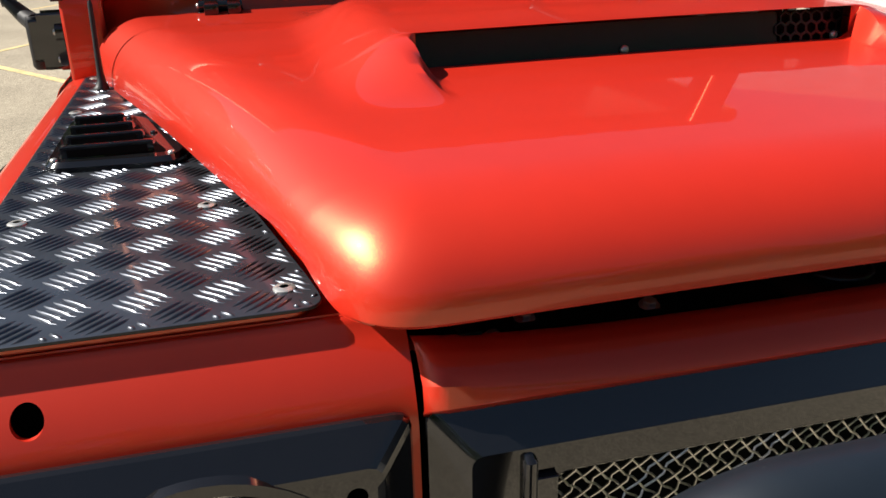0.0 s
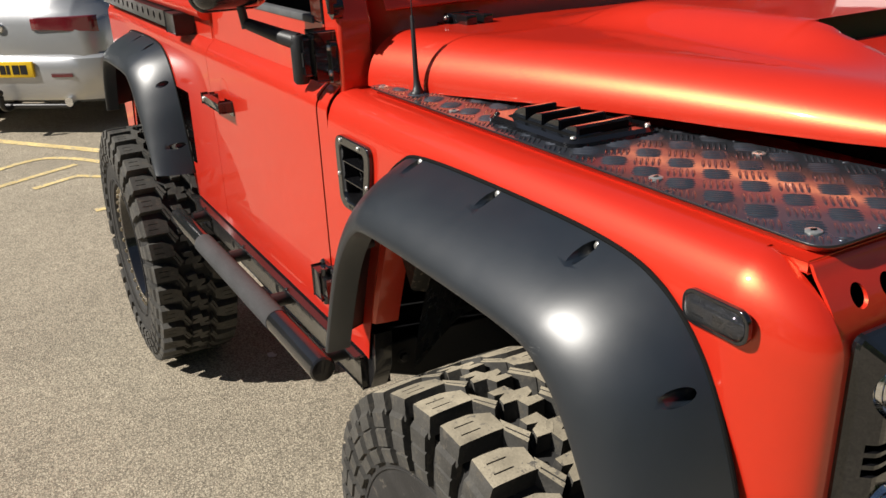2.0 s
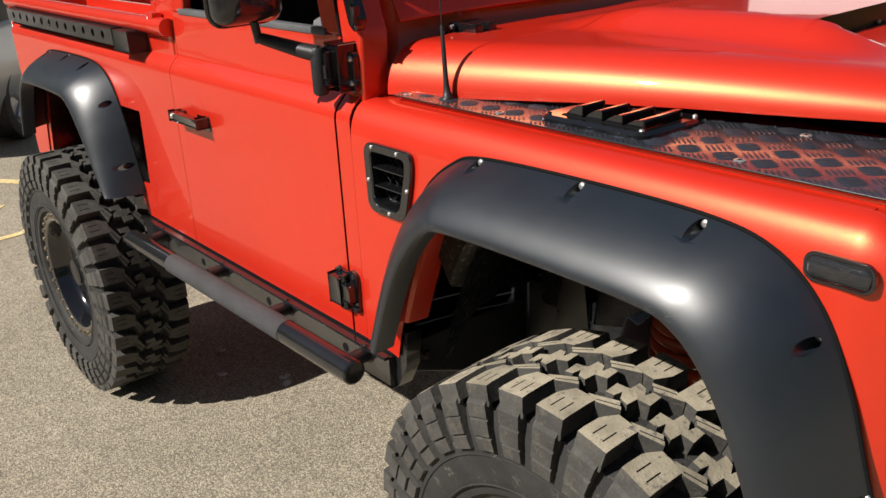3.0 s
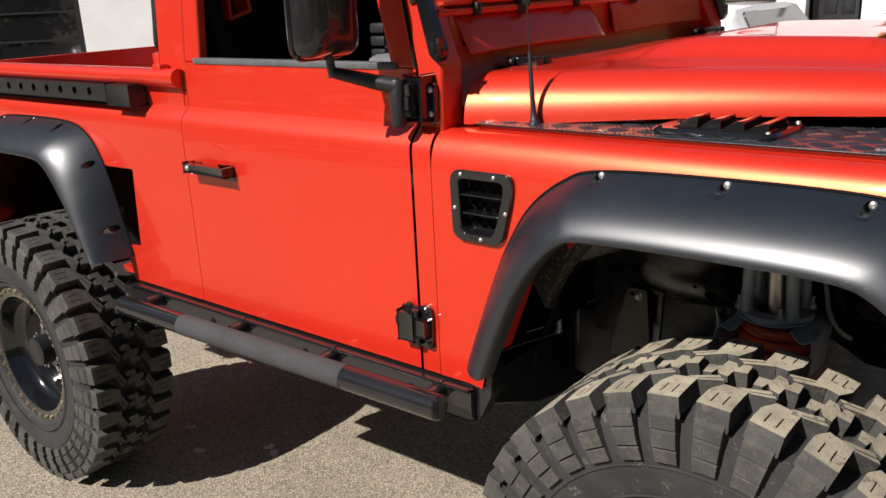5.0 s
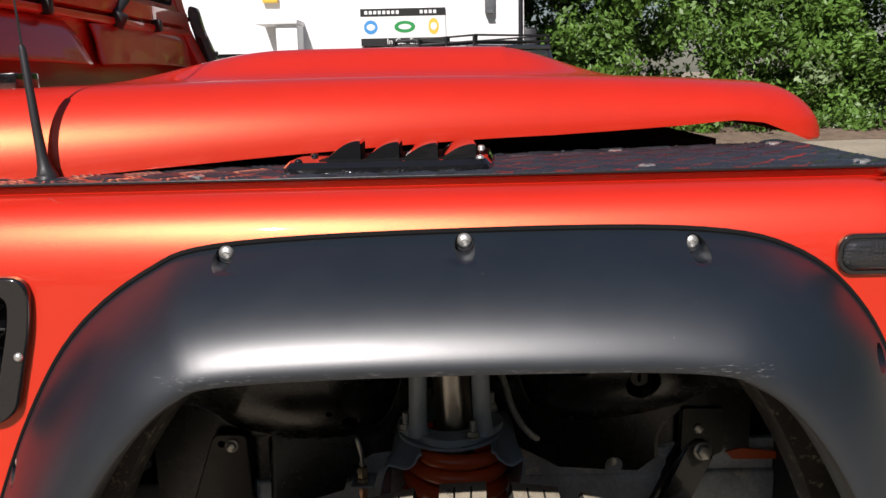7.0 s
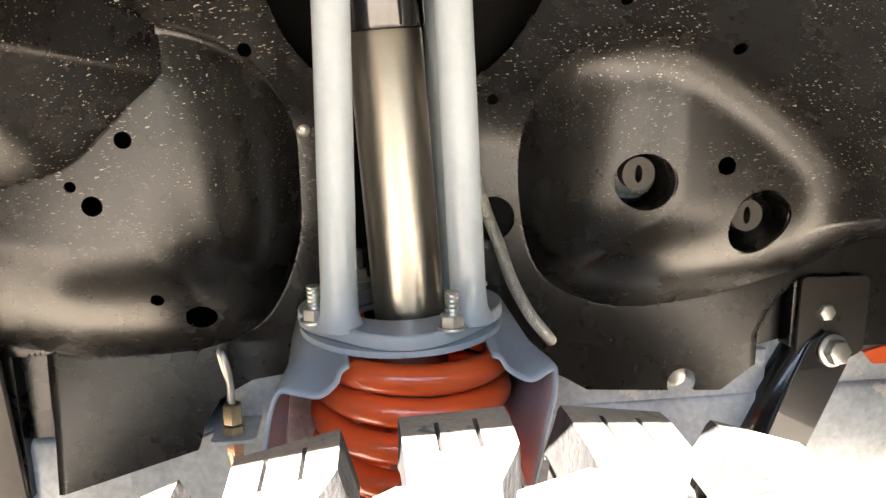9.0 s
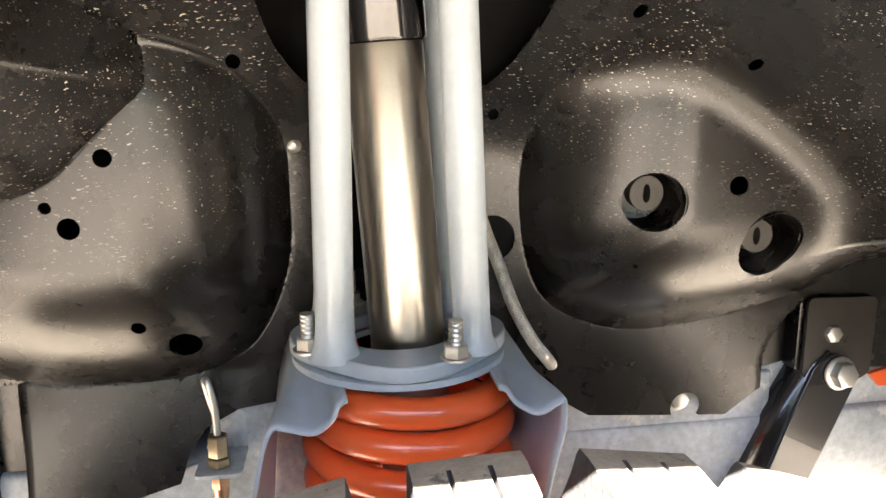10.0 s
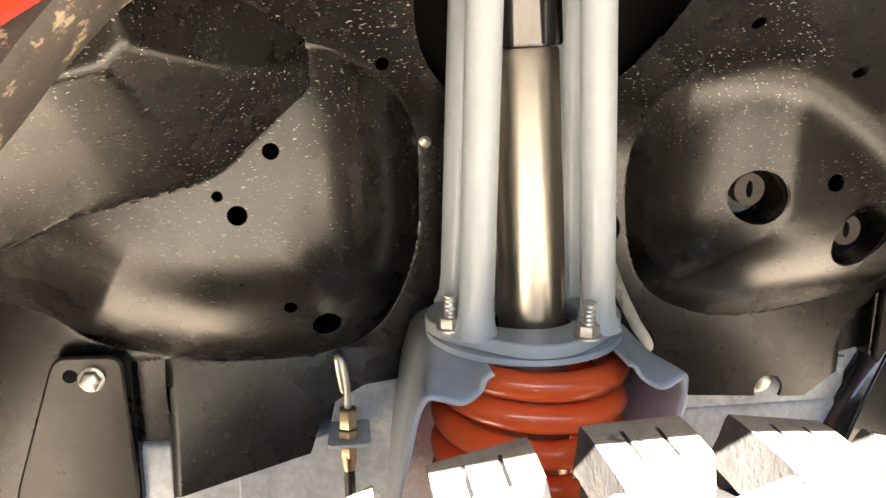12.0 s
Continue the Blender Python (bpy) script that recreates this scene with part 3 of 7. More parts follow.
# ---- door, cab and tub ----
WAIST = [(SKIN, SILL)] + [(SKIN, SILL + 0.02 + k * 0.1) for k in range(5)] + [(SKIN, 1.305), (SKIN - 0.002, 1.318), (SKIN - 0.010, 1.333), (SKIN - 0.026, 1.350), (SKIN - 0.033, 1.356), (SKIN - 0.034, 1.362), (SKIN - 0.034, 1.40), (SKIN - 0.036, 1.478)]


def sheet(name, xs, prof, parent, s=-1, hole=None):
    bm = bmesh.new()
    put_quads(bm, [[(x, s * y, z) for y, z in prof] for x in xs])
    if hole:
        gone = [f for f in bm.faces if inside(hole, f.calc_center_median().x, f.calc_center_median().z)]
        bmesh.ops.delete(bm, geom=gone, context="FACES")
        snap(bm, hole)
    return part(name, bm, RED, parent, thick=0.002, split=True)


def fine(prof, step):
    out = []
    for (y0, z0), (y1, z1) in zip(prof, prof[1:]):
        n = max(1, int((z1 - z0) / step))
        out += [(y0 + (y1 - y0) * k / n, z0 + (z1 - z0) * k / n) for k in range(n)]
    return out + [prof[-1]]


def tuck(z):
    """Half width of the cab above the waist, which leans inwards."""
    return SKIN - 0.036 - 0.085 * max(0, z - 1.478)


def cab_bar(bm, pts, s, depth=0.03):
    """A cab frame member: an outline in x and z on the leaning cab side, depth thick."""
    put_slab(bm, pts, lambda u, v, h: Vector((u, s * (tuck(v) - h), v)), 0.0, depth)


def build_side(s):
    door = sheet("door", [GAP - 0.004, -0.9, -1.1, -1.3, REAR + 0.0012], WAIST, truck, s)
    bm = bmesh.new()
    top = 1.93
    # window frame: front bar, top bar, rear bar
    cab_bar(bm, [(-0.702, 1.478), (-0.772, 1.478), (-0.895, top - 0.06), (-0.895, top), (-0.83, top), (-0.815, top - 0.02)], s)
    cab_bar(bm, [(-0.895, top), (-0.895, top - 0.06), (-1.475, top - 0.06), (-1.475, top)], s)
    cab_bar(bm, [(-1.475, top), (-1.475, 1.478), (REAR + 0.004, 1.478), (REAR + 0.004, top)], s)
    part("window_frame", bm, RED, door, bevel=0.006)
    bm = bmesh.new()
    put_box(bm, (-1.50, s * (tuck(1.48) + 0.004), 1.474), (-0.755, s * (tuck(1.48) - 0.02), 1.490), 0.003)
    part("window_seal", bm, SEALER, door, "weathered grey rubber seal")
    bm = bmesh.new()
    g = [(-0.775, 1.488), (-0.893, top - 0.06), (-1.475, top - 0.06), (-1.475, 1.488)]
    put_slab(bm, g, lambda u, v, h: Vector((u, s * (tuck(v) - 0.016 - h), v)), 0.0, 0.004)
    if s > 0:
        pane = part("window_pane", bm, GLASS, door)
        pane.visible_shadow = False
    else:
        bm.free()
    # flat pull handle before a shallow dish, with its lock
    bm = bmesh.new()
    put_box(bm, (-1.502, s * (SKIN + 0.024), 1.188), (-1.328, s * (SKIN + 0.037), 1.213), 0.004)
    put_box(bm, (-1.502, s * (SKIN - 0.001), 1.190), (-1.470, s * (SKIN + 0.026), 1.211), 0.003)
    put_box(bm, (-1.348, s * (SKIN - 0.001), 1.186), (-1.328, s * (SKIN + 0.030), 1.213), 0.003)
    h = part("handle", bm, GLOSS, door, "gloss black pull handle")
    bm = bmesh.new()
    put_slab(bm, round_poly([(-1.385, 1.172), (-1.326, 1.172), (-1.322, 1.213), (-1.400, 1.213)], 0.008, 3), lambda u, v, q: Vector((u, s * (SKIN + q), v)), -0.001, 0.0022)
    part("handle_plate", bm, GLOSS, h)
    screw("lock", (-1.486, s * (SKIN + 0.0365), 1.2005), (0, s, 0), 0.008, h)
    bm = bmesh.new()
    put_ball(bm, (-1.392, s * SKIN, 1.230), (0.044, 0.0014, 0.038), 28)
    part("handle_dish", bm, RED, door)
    # lower hinge
    bm = bmesh.new()
    put_slab(bm, round_poly([(-0.705, 0.855), (-0.655, 0.850), (-0.652, 0.945), (-0.672, 0.958), (-0.690, 0.948), (-0.742, 0.948), (-0.746, 0.918), (-0.766, 0.915), (-0.766, 0.890), (-0.746, 0.886), (-0.740, 0.856)], 0.008, 3), lambda u, v, q: Vector((u, s * (SKIN + q), v)), 0.0, 0.010)
    put_box(bm, (-0.738, s * (SKIN + 0.008), 0.868), (-0.692, s * (SKIN + 0.030), 0.938), 0.004)
    put_box(bm, (-0.688, s * (SKIN + 0.008), 0.882), (-0.660, s * (SKIN + 0.026), 0.925), 0.004)
    put_tube(bm, [(-0.694, s * (SKIN + 0.018), 0.858), (-0.694, s * (SKIN + 0.018), 0.945)], 0.010, 14)
    hg = part("hinge", bm, GLOSS, door, "gloss black cast hinge")
    for x, z in ((-0.665, 0.943), (-0.662, 0.862), (-0.718, 0.950)):
        screw("hinge_bolt", (x, s * (SKIN + 0.009), z), (0, s, 0), 0.008, hg, GLOSS)
    # upper hinge, which carries the mirror
    bm = bmesh.new()
    put_box(bm, (-0.700, s * (SKIN - 0.04), 1.372), (-0.652, s * (SKIN + 0.004), 1.468), 0.004)
    put_slab(bm, round_poly([(-0.690, 1.366), (-0.640, 1.366), (-0.640, 1.452), (-0.690, 1.452)], 0.012, 4), lambda u, v, q: Vector((u, s * (SKIN - 0.036 + q), v)), 0.0, 0.014)
    put_box(bm, (-0.692, s * (SKIN), 1.385), (-0.668, s * (SKIN + 0.022), 1.455), 0.004)
    uh = part("hinge", bm, GLOSS, door, "gloss black cast hinge")
    for z in (1.386, 1.437):
        screw("hinge_bolt", (-0.652, s * (SKIN - 0.022), z), (0, s, 0), 0.007, uh)
    bm = bmesh.new()
    put_box(bm, (-0.684, s * (SKIN + 0.018), 1.400), (-0.672, s * (SKIN + 0.026), 1.428), 0.001)
    part("hinge_plate", bm, SATIN, uh)
    # mirror on its arm
    bm = bmesh.new()
    put_tube(bm, [(-0.705, s * (SKIN + 0.022), 1.362), (-0.705, s * (SKIN + 0.022), 1.368), (-0.705, s * (SKIN + 0.022), 1.455), (-0.705, s * (SKIN + 0.022), 1.462)], [0.013, 0.0175, 0.0175, 0.014], 18)
    put_tube(bm, [(-0.705, s * (SKIN + 0.022), 1.448), (-0.74, s * (SKIN + 0.042), 1.456), (-0.82, s * (SKIN + 0.085), 1.478), (-0.829, s * (SKIN + 0.090), 1.482)], [0.018, 0.0165, 0.0125, 0.010], 14)
    put_tube(bm, [(-0.826, s * (SKIN + 0.090), 1.470), (-0.826, s * (SKIN + 0.094), 1.50), (-0.815, s * (SKIN + 0.104), 1.535)], 0.0095, 12)
    mr = part("mirror_arm", bm, PLASTIC, door)
    bm = bmesh.new()
    o, q = Vector((-0.802, s * 0.965, 1.655)), 20
    rows = []
    for dx, sy, sz in ((-0.030, 0.066, 0.128), (-0.026, 0.076, 0.138), (-0.012, 0.079, 0.141), (0.008, 0.077, 0.139), (0.026, 0.068, 0.130), (0.036, 0.052, 0.114), (0.040, 0.03, 0.085)):
        rows.append([o + Vector((dx, u, v)) for u, v in round_rect(-sy, sy, -sz, sz, sy * 0.38, 5)])
    vs = put_quads(bm, rows, loop=True)
    bm.faces.new(vs[-1])
    bm.faces.new(list(reversed(vs[0])))
    put_tube(bm, [o + Vector((-0.024, u, v)) for u, v in round_rect(-0.079, 0.079, -0.142, 0.142, 0.032, 5) + [(0.079, 0.110)]], 0.005, 8, False)
    head = part("mirror_head", bm, TUBE, door, "gloss black mirror housing")
    bm = bmesh.new()
    put_slab(bm, round_rect(-0.064, 0.064, -0.124, 0.124, 0.03), lambda u, v, k: o + Vector((-0.0305 - k, u, v)), 0, 0.002)
    part("mirror_glass", bm, CHROME, head)
    # jamb behind the rear door gap
    bm = bmesh.new()
    put_box(bm, (REAR - 0.02, s * (SKIN - 0.009), SILL), (REAR + 0.02, s * (SKIN - 0.004), 1.306))
    part("door_jamb", bm, RED, truck)
    # bulkhead post between wing and door
    sheet("bulkhead_post", [SEAM - 0.003, -0.667, GAP + 0.004], WAIST[:-2], truck, s)
    # windscreen pillar
    bm = bmesh.new()
    put_slab(bm, [(-0.633, 1.34), (-0.697, 1.34), (-0.697, 1.475), (-0.818, 1.95), (-0.752, 1.95), (-0.680, 1.60), (-0.641, 1.506), (-0.631, 1.486)], lambda u, v, h: Vector((u, s * (tuck(max(v, 1.478)) - h), v)), 0.0, 0.075)
    pl = part("windscreen_pillar", bm, RED, truck, bevel=0.007)
    bm = bmesh.new()
    put_tube(bm, [(-0.699, s * (tuck(1.48) + 0.001), 1.478), (-0.707, s * (tuck(1.5) + 0.001), 1.51), (-0.820, s * (tuck(1.95) + 0.001), 1.95)], 0.0035, 8)
    part("door_seal", bm, DARK, pl)
    # black hinge bracket of the windscreen frame
    bm = bmesh.new()
    put_slab(bm, round_poly([(-0.630, 1.490), (-0.652, 1.505), (-0.688, 1.64), (-0.684, 1.665), (-0.662, 1.66), (-0.648, 1.60), (-0.614, 1.515)], 0.01, 4), lambda u, v, h: Vector((u, s * (tuck(1.55) + h), v)), -0.005, 0.016)
    put_tube(bm, [(-0.668, s * (tuck(1.6) + 0.012), 1.648), (-0.690, s * (tuck(1.6) + 0.008), 1.628), (-0.712, s * (tuck(1.6)), 1.615)], 0.006, 10)
    br = part("screen_bracket", bm, GLOSS, pl, "gloss black steel bracket")
    screw("bracket_bolt", (-0.668, s * (tuck(1.6) + 0.016), 1.645), (0, s, 0), 0.008, br)
    bm = bmesh.new()
    put_box(bm, (-0.630, s * (tuck(1.55) + 0.012), 1.508), (-0.618, s * (tuck(1.55) + 0.022), 1.545), 0.003, None)
    part("bracket_rib", bm, GLOSS, br)
    # rear quarter and tub side with its arch opening
    hole = [(-2.40 + x * 0.90, z - 0.06) for x, z in BODY_EDGE] + [(-1.85, 0.5), (-2.95, 0.5)]
    tb = sheet("tub_side", [REAR - 0.0012 - 0.0208 * k for k in range(76)], fine(WAIST[:-1], 0.02), truck, s, hole)
    # hand-cut opening beside the flare, with the bracket behind it
    bm = bmesh.new()
    put_slab(bm, [(-2.00, 1.154), (-1.835, 1.157), (-1.831, 1.150), (-1.836, 1.10), (-1.850, 0.912), (-1.92, 0.905), (-2.00, 1.02)], lambda u, v, h: Vector((u, s * (SKIN + h), v)), -0.03, 0.03)
    cut(tb, bm)
    bm = bmesh.new()
    put_box(bm, (-2.10, s * 0.70, 0.98), (-1.78, s * 0.695, 1.22))
    put_box(bm, (-2.10, s * 0.70, 1.185), (-1.78, s * 0.838, 1.19))
    part("inner_wing", bm, RED, tb)
    bm = bmesh.new()
    put_slab(bm, round_poly([(-1.80, 1.125), (-1.855, 1.09), (-1.905, 1.035), (-1.865, 1.015), (-1.80, 1.03)], 0.008, 3), lambda u, v, h: Vector((u, s * (0.80 + h), v)), -0.003, 0)
    put_slab(bm, round_poly([(-1.80, 1.01), (-1.855, 0.99), (-1.905, 0.90), (-1.80, 0.89)], 0.008, 3), lambda u, v, h: Vector((u, s * (0.80 + h), v)), -0.003, 0)
    mb = part("mounting_bracket", bm, ALLOY, tb, "bare grey sheet metal bracket", bevel=0.0006)
    bolt("bracket_bolt", (-1.862, s * 0.80, 1.055), (0, s, 0), 0.009, mb)
    bm = bmesh.new()
    put_tube(bm, [(-1.558, s * (SKIN - 0.022), 1.435), (-3.12, s * (SKIN - 0.022), 1.435)], 0.026, 18)
    part("tub_rail", bm, RED, tb, "red rounded capping rail")
    bm = bmesh.new()
    put_box(bm, (-3.1, s * (SKIN - 0.03), 1.34), (-1.56, s * (SKIN - 0.05), 1.44))
    put_box(bm, (-3.1, s * 0.50, 1.0), (-1.6, s * 0.52, 1.42))
    put_box(bm, (-3.1, s * 0.50, 1.36), (-1.6, s * 0.79, 1.375))
    part("tub_wall", bm, RED, tb, bevel=0.003)
    bm = bmesh.new()
    put_box(bm, (-1.66, s * (SKIN - 0.006), 1.418), (-1.62, s * (SKIN - 0.038), 1.474), 0.006)
    part("stake_pocket", bm, RED, tb)
    # black rail with round holes
    bm = bmesh.new()
    y0, y1 = sorted((s * (SKIN - 0.03), s * (SKIN + 0.022)))
    put_box(bm, (-3.02, y0, 1.362), (-1.850, y1, 1.412))
    rail = part("lashing_rail", bm, SATIN, tb, "black steel rail drilled with round holes", sharp=20)
    holes = bmesh.new()
    for k in range(12):
        put_disc(holes, (-1.969 - 0.088 * k, s * (SKIN + 0.01), 1.389), (0, s, 0), 0.013, 0.05, 20)
    cut(rail, holes)
    # added dark plate meant to stop sun passing through the rail's holes
    bm = bmesh.new()
    put_box(bm, (-3.02, s * (SKIN - 0.004), 1.350), (-1.855, s * (SKIN + 0.004), 1.408), 0.001)
    part("rail_backing", bm, DARK, rail)
    bm = bmesh.new()
    put_box(bm, (-1.858, s * (SKIN - 0.032), 1.354), (-1.735, s * (SKIN + 0.030), 1.415), 0.003)
    part("rail_end", bm, SATIN, rail)
    # rear arch lining
    arch = [(-2.40 + x * 0.93, z - 0.045) for x, z in BODY_EDGE]
    bm = bmesh.new()
    put_quads(bm, [[(x, s * y, z) for x, z in arch] for y in (SKIN - 0.006, 0.535)])
    put_slab(bm, arch, lambda u, v, h: Vector((u, s * (0.535 - h), v)), 0, 0.008)
    part("arch_lining", bm, LINER, tb, "dusty black arch lining")
    # cab rear corner with its bent black grab bar
    bm = bmesh.new()
    cab_bar(bm, [(REAR - 0.004, 1.38), (-1.68, 1.38), (-1.68, 1.93), (REAR - 0.004, 1.93)], s, 0.05)
    rc = part("cab_corner", bm, RED, truck, bevel=0.01)
    bm = bmesh.new()
    put_tube(bm, smooth_line([(-1.742, s * 0.742, 1.515), (-1.722, s * 0.765, 1.522), (-1.705, s * 0.775, 1.55), (-1.70, s * 0.772, 1.62), (-1.70, s * 0.755, 1.88)], 20), 0.013, 12)
    part("corner_bar", bm, PLASTIC, rc, "bent black rubber-covered bar")
    # rock slider
    bm = bmesh.new()
    put_box(bm, (-1.93, s * 0.79, 0.700), (-0.548, s * (SKIN + 0.008), 0.781), 0.004)
    put_box(bm, (-1.93, s * (SKIN + 0.004), 0.776), (-0.548, s * (SKIN + 0.022), 0.783), 0.002)
    put_slab(bm, [(-0.585, 0.70), (-0.540, 0.70), (-0.505, 0.765), (-0.495, 0.855), (-0.53, 0.855), (-0.54, 0.79), (-0.585, 0.79)], lambda u, v, h: Vector((u, s * (0.80 + h), v)), 0.0, 0.04)
    sl = part("rock_slider", bm, TUBE, truck, "black steel rock slider with step tube", bevel=0.002)
    bm = bmesh.new()
    put_tube(bm, [(-0.572, s * 0.935, 0.762), (-0.576, s * 0.935, 0.762), (-1.846, s * 0.935, 0.742), (-1.85, s * 0.935, 0.742)], [0.026, 0.030, 0.030, 0.026], 22)
    part("step_tube", bm, TUBE, sl)
    bm = bmesh.new()
    put_tube(bm, [(-0.865, s * 0.935, 0.7575), (-1.53, s * 0.935, 0.7468)], 0.0309, 22)
    part("grit_sleeve", bm, GRIT, sl, "rough grey anti-slip sleeve")
    for x in (-0.635, -0.985, -1.345, -1.755):
        bm = bmesh.new()
        put_tube(bm, [(x, s * 0.91, 0.757), (x, s * (SKIN - 0.002), 0.757)], 0.019, 14)
        put_tube(bm, [(x - 0.003, s * (SKIN + 0.001), 0.757), (x - 0.003, s * (SKIN + 0.010), 0.757)], 0.026, 16)
        part("stub", bm, SATIN, sl)
        screw("stub_bolt", (x + 0.012, s * (SKIN + 0.022), 0.786), (0, s * 0.4, 1), 0.006, sl, TUBE)
    for x in (-0.73, -1.1, -1.5):
        # no hole is cut: a near-black disc paints its shade
        bm = bmesh.new()
        put_disc(bm, (x, s * (SKIN + 0.0085), 0.735), (0, s, 0), 0.012, 0.001, 16)
        part("drain_hole", bm, DARK, sl)
    return door


door = build_side(-1)
known = set(bpy.data.objects)
build_side(1)
# the far side stands closer in than the near one
for ob in set(bpy.data.objects) - known:
    if ob.parent == truck:
        ob.location.y -= 0.10

# cab shell: rear wall, roof, floor, bulkhead
bm = bmesh.new()
put_box(bm, (-1.71, -0.80, 1.0), (-1.68, 0.80, 1.50), 0.004)
put_box(bm, (-1.71, -0.77, 1.50), (-1.68, -0.45, 1.93))
put_box(bm, (-1.71, 0.45, 1.50), (-1.68, 0.77, 1.93))
cw = part("cab_rear_wall", bm, RED, truck)
bm = bmesh.new()
put_box(bm, (-1.70, -0.45, 1.50), (-1.695, 0.45, 1.93))
g = part("rear_window", bm, GLASS, cw)
g.visible_shadow = False
bm = bmesh.new()
put_box(bm, (-1.71, -0.77, 1.93), (-0.80, 0.77, 1.99), 0.025)
part("roof", bm, RED, truck, "red cab roof")
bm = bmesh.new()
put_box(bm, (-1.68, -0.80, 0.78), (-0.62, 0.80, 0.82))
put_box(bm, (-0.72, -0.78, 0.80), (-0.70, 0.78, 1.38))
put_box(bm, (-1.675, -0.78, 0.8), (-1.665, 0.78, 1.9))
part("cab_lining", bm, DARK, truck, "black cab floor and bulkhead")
bm = bmesh.new()
put_box(bm, (-3.12, -0.50, 1.0), (-1.72, 0.50, 1.03))
put_box(bm, (-3.14, -0.83, 0.80), (-3.12, 0.83, 1.44), 0.004)
put_box(bm, (-3.12, -0.80, 0.78), (-1.72, 0.80, 0.80))
part("tub_floor", bm, RED, truck, "red load bed")

# bulkhead top with its two vent flaps
bm = bmesh.new()
put_quads(bm, [[(x, y, z) for y in (-0.735, -0.4, 0, 0.4, 0.735)] for x, z in ((-0.60, 1.345), (-0.635, 1.41), (-0.668, 1.445), (-0.676, 1.50), (-0.690, 1.60), (-0.672, 1.606), (-0.672, 1.638), (-0.715, 1.645))])
bulk = part("bulkhead", bm, RED, truck, thick=0.003)
for s in (-1, 1):
    bm = bmesh.new()
    tilt = 0.034 if s < 0 else 0.006
    pts = [(-0.680, 1.582), (-0.674 + tilt * 0.4, 1.556), (-0.672 + tilt, 1.512), (-0.668 + tilt, 1.503)]
    put_quads(bm, [[(x, s * y, z - 0.006 * (y / 0.4 - 1) ** 2) for y in [0.055 + 0.635 * k / 16 for k in range(17)]] for x, z in pts])
    fl = part("vent_flap", bm, RED, bulk, "red bulkhead vent flap", thick=0.006, bevel=0.002)
    bm = bmesh.new()
    put_tube(bm, [(-0.676, s * 0.05, 1.587), (-0.676, s * 0.695, 1.587)], 0.006, 10)
    part("flap_hinge", bm, RED, fl)
    # plain near-black slab in the vent opening, no wires modelled
    bm = bmesh.new()
    put_box(bm, (-0.679, s * 0.09, 1.515), (-0.675, s * 0.66, 1.57))
    part("vent_mesh", bm, DARK, bulk)
for y in (-0.52, 0.52):
    bm = bmesh.new()
    put_box(bm, (-0.662, y - 0.045, 1.452), (-0.600, y + 0.045, 1.462), 0.003)
    put_tube(bm, [(-0.628, y - 0.04, 1.472), (-0.628, y + 0.04, 1.472)], 0.011, 14)
    put_box(bm, (-0.640, y - 0.03, 1.460), (-0.560, y - 0.004, 1.482), 0.003)
    put_box(bm, (-0.640, y + 0.012, 1.460), (-0.560, y + 0.036, 1.482), 0.003)
    hb = part("bonnet_hinge", bm, GLOSS, truck, "gloss black bonnet hinge")
    screw("hinge_screw", (-0.628, y - 0.041, 1.472), (0, -1, 0), 0.006, hb)

# windscreen
def on_screen(y, v, h=0.0):
    """A point on the leaning windscreen: v up its slope from the lower rail."""
    a = radians(15)
    return Vector((-0.700 - v * math.sin(a) + h * math.cos(a), y, 1.630 + v * math.cos(a) + h * math.sin(a)))


bm = bmesh.new()
put_frame(bm, round_rect(-0.765, 0.765, -0.01, 0.335, 0.02), round_rect(-0.715, 0.715, 0.024, 0.305, 0.05), lambda u, v, h: on_screen(u, v, h), -0.03, 0.012)
ws = part("windscreen_frame", bm, RED, truck, bevel=0.003)
bm = bmesh.new()
put_frame(bm, round_rect(-0.722, 0.722, 0.018, 0.311, 0.05), round_rect(-0.695, 0.695, 0.040, 0.290, 0.05), lambda u, v, h: on_screen(u, v, h), -0.004, 0.010)
part("screen_rubber", bm, DARK, ws, "black screen rubber")
bm = bmesh.new()
put_slab(bm, round_rect(-0.71, 0.71, 0.025, 0.305, 0.05), lambda u, v, h: on_screen(u, v, h), -0.004, 0.001)
g = part("windscreen_glass", bm, GLASS, ws)
g.visible_shadow = False
bm = bmesh.new()
put_box(bm, (-0.690, -0.76, 1.583), (-0.668, 0.76, 1.597), 0.003)
part("screen_ledge", bm, RED, bulk)
for y, k in ((-0.425, 1), (0.19, 1)):
    bm = bmesh.new()
    base = Vector((-0.676, y, 1.594))
    put_disc(bm, base - Vector((0, 0, 0.012)), (0.6, 0, 1), 0.018, 0.03, 16, 0.004)
    put_tube(bm, [base + Vector((0.006, 0, 0.012)), on_screen(y + 0.075, 0.012, 0.04), on_screen(y + 0.16, 0.040, 0.042), on_screen(y + 0.24, 0.068, 0.035)], [0.008, 0.011, 0.010, 0.005], 12)
    wp = part("wiper", bm, PLASTIC, ws, "black windscreen wiper")
    bm = bmesh.new()
    put_tube(bm, [on_screen(y + 0.03, 0.088, 0.020), on_screen(y + 0.24, 0.072, 0.030), on_screen(y + 0.45, 0.044, 0.018)], [0.003, 0.006, 0.003], 8)
    put_tube(bm, [on_screen(y + 0.01, 0.080, 0.013), on_screen(y + 0.47, 0.036, 0.013)], 0.004, 8)
    part("wiper_blade", bm, PLASTIC, wp)
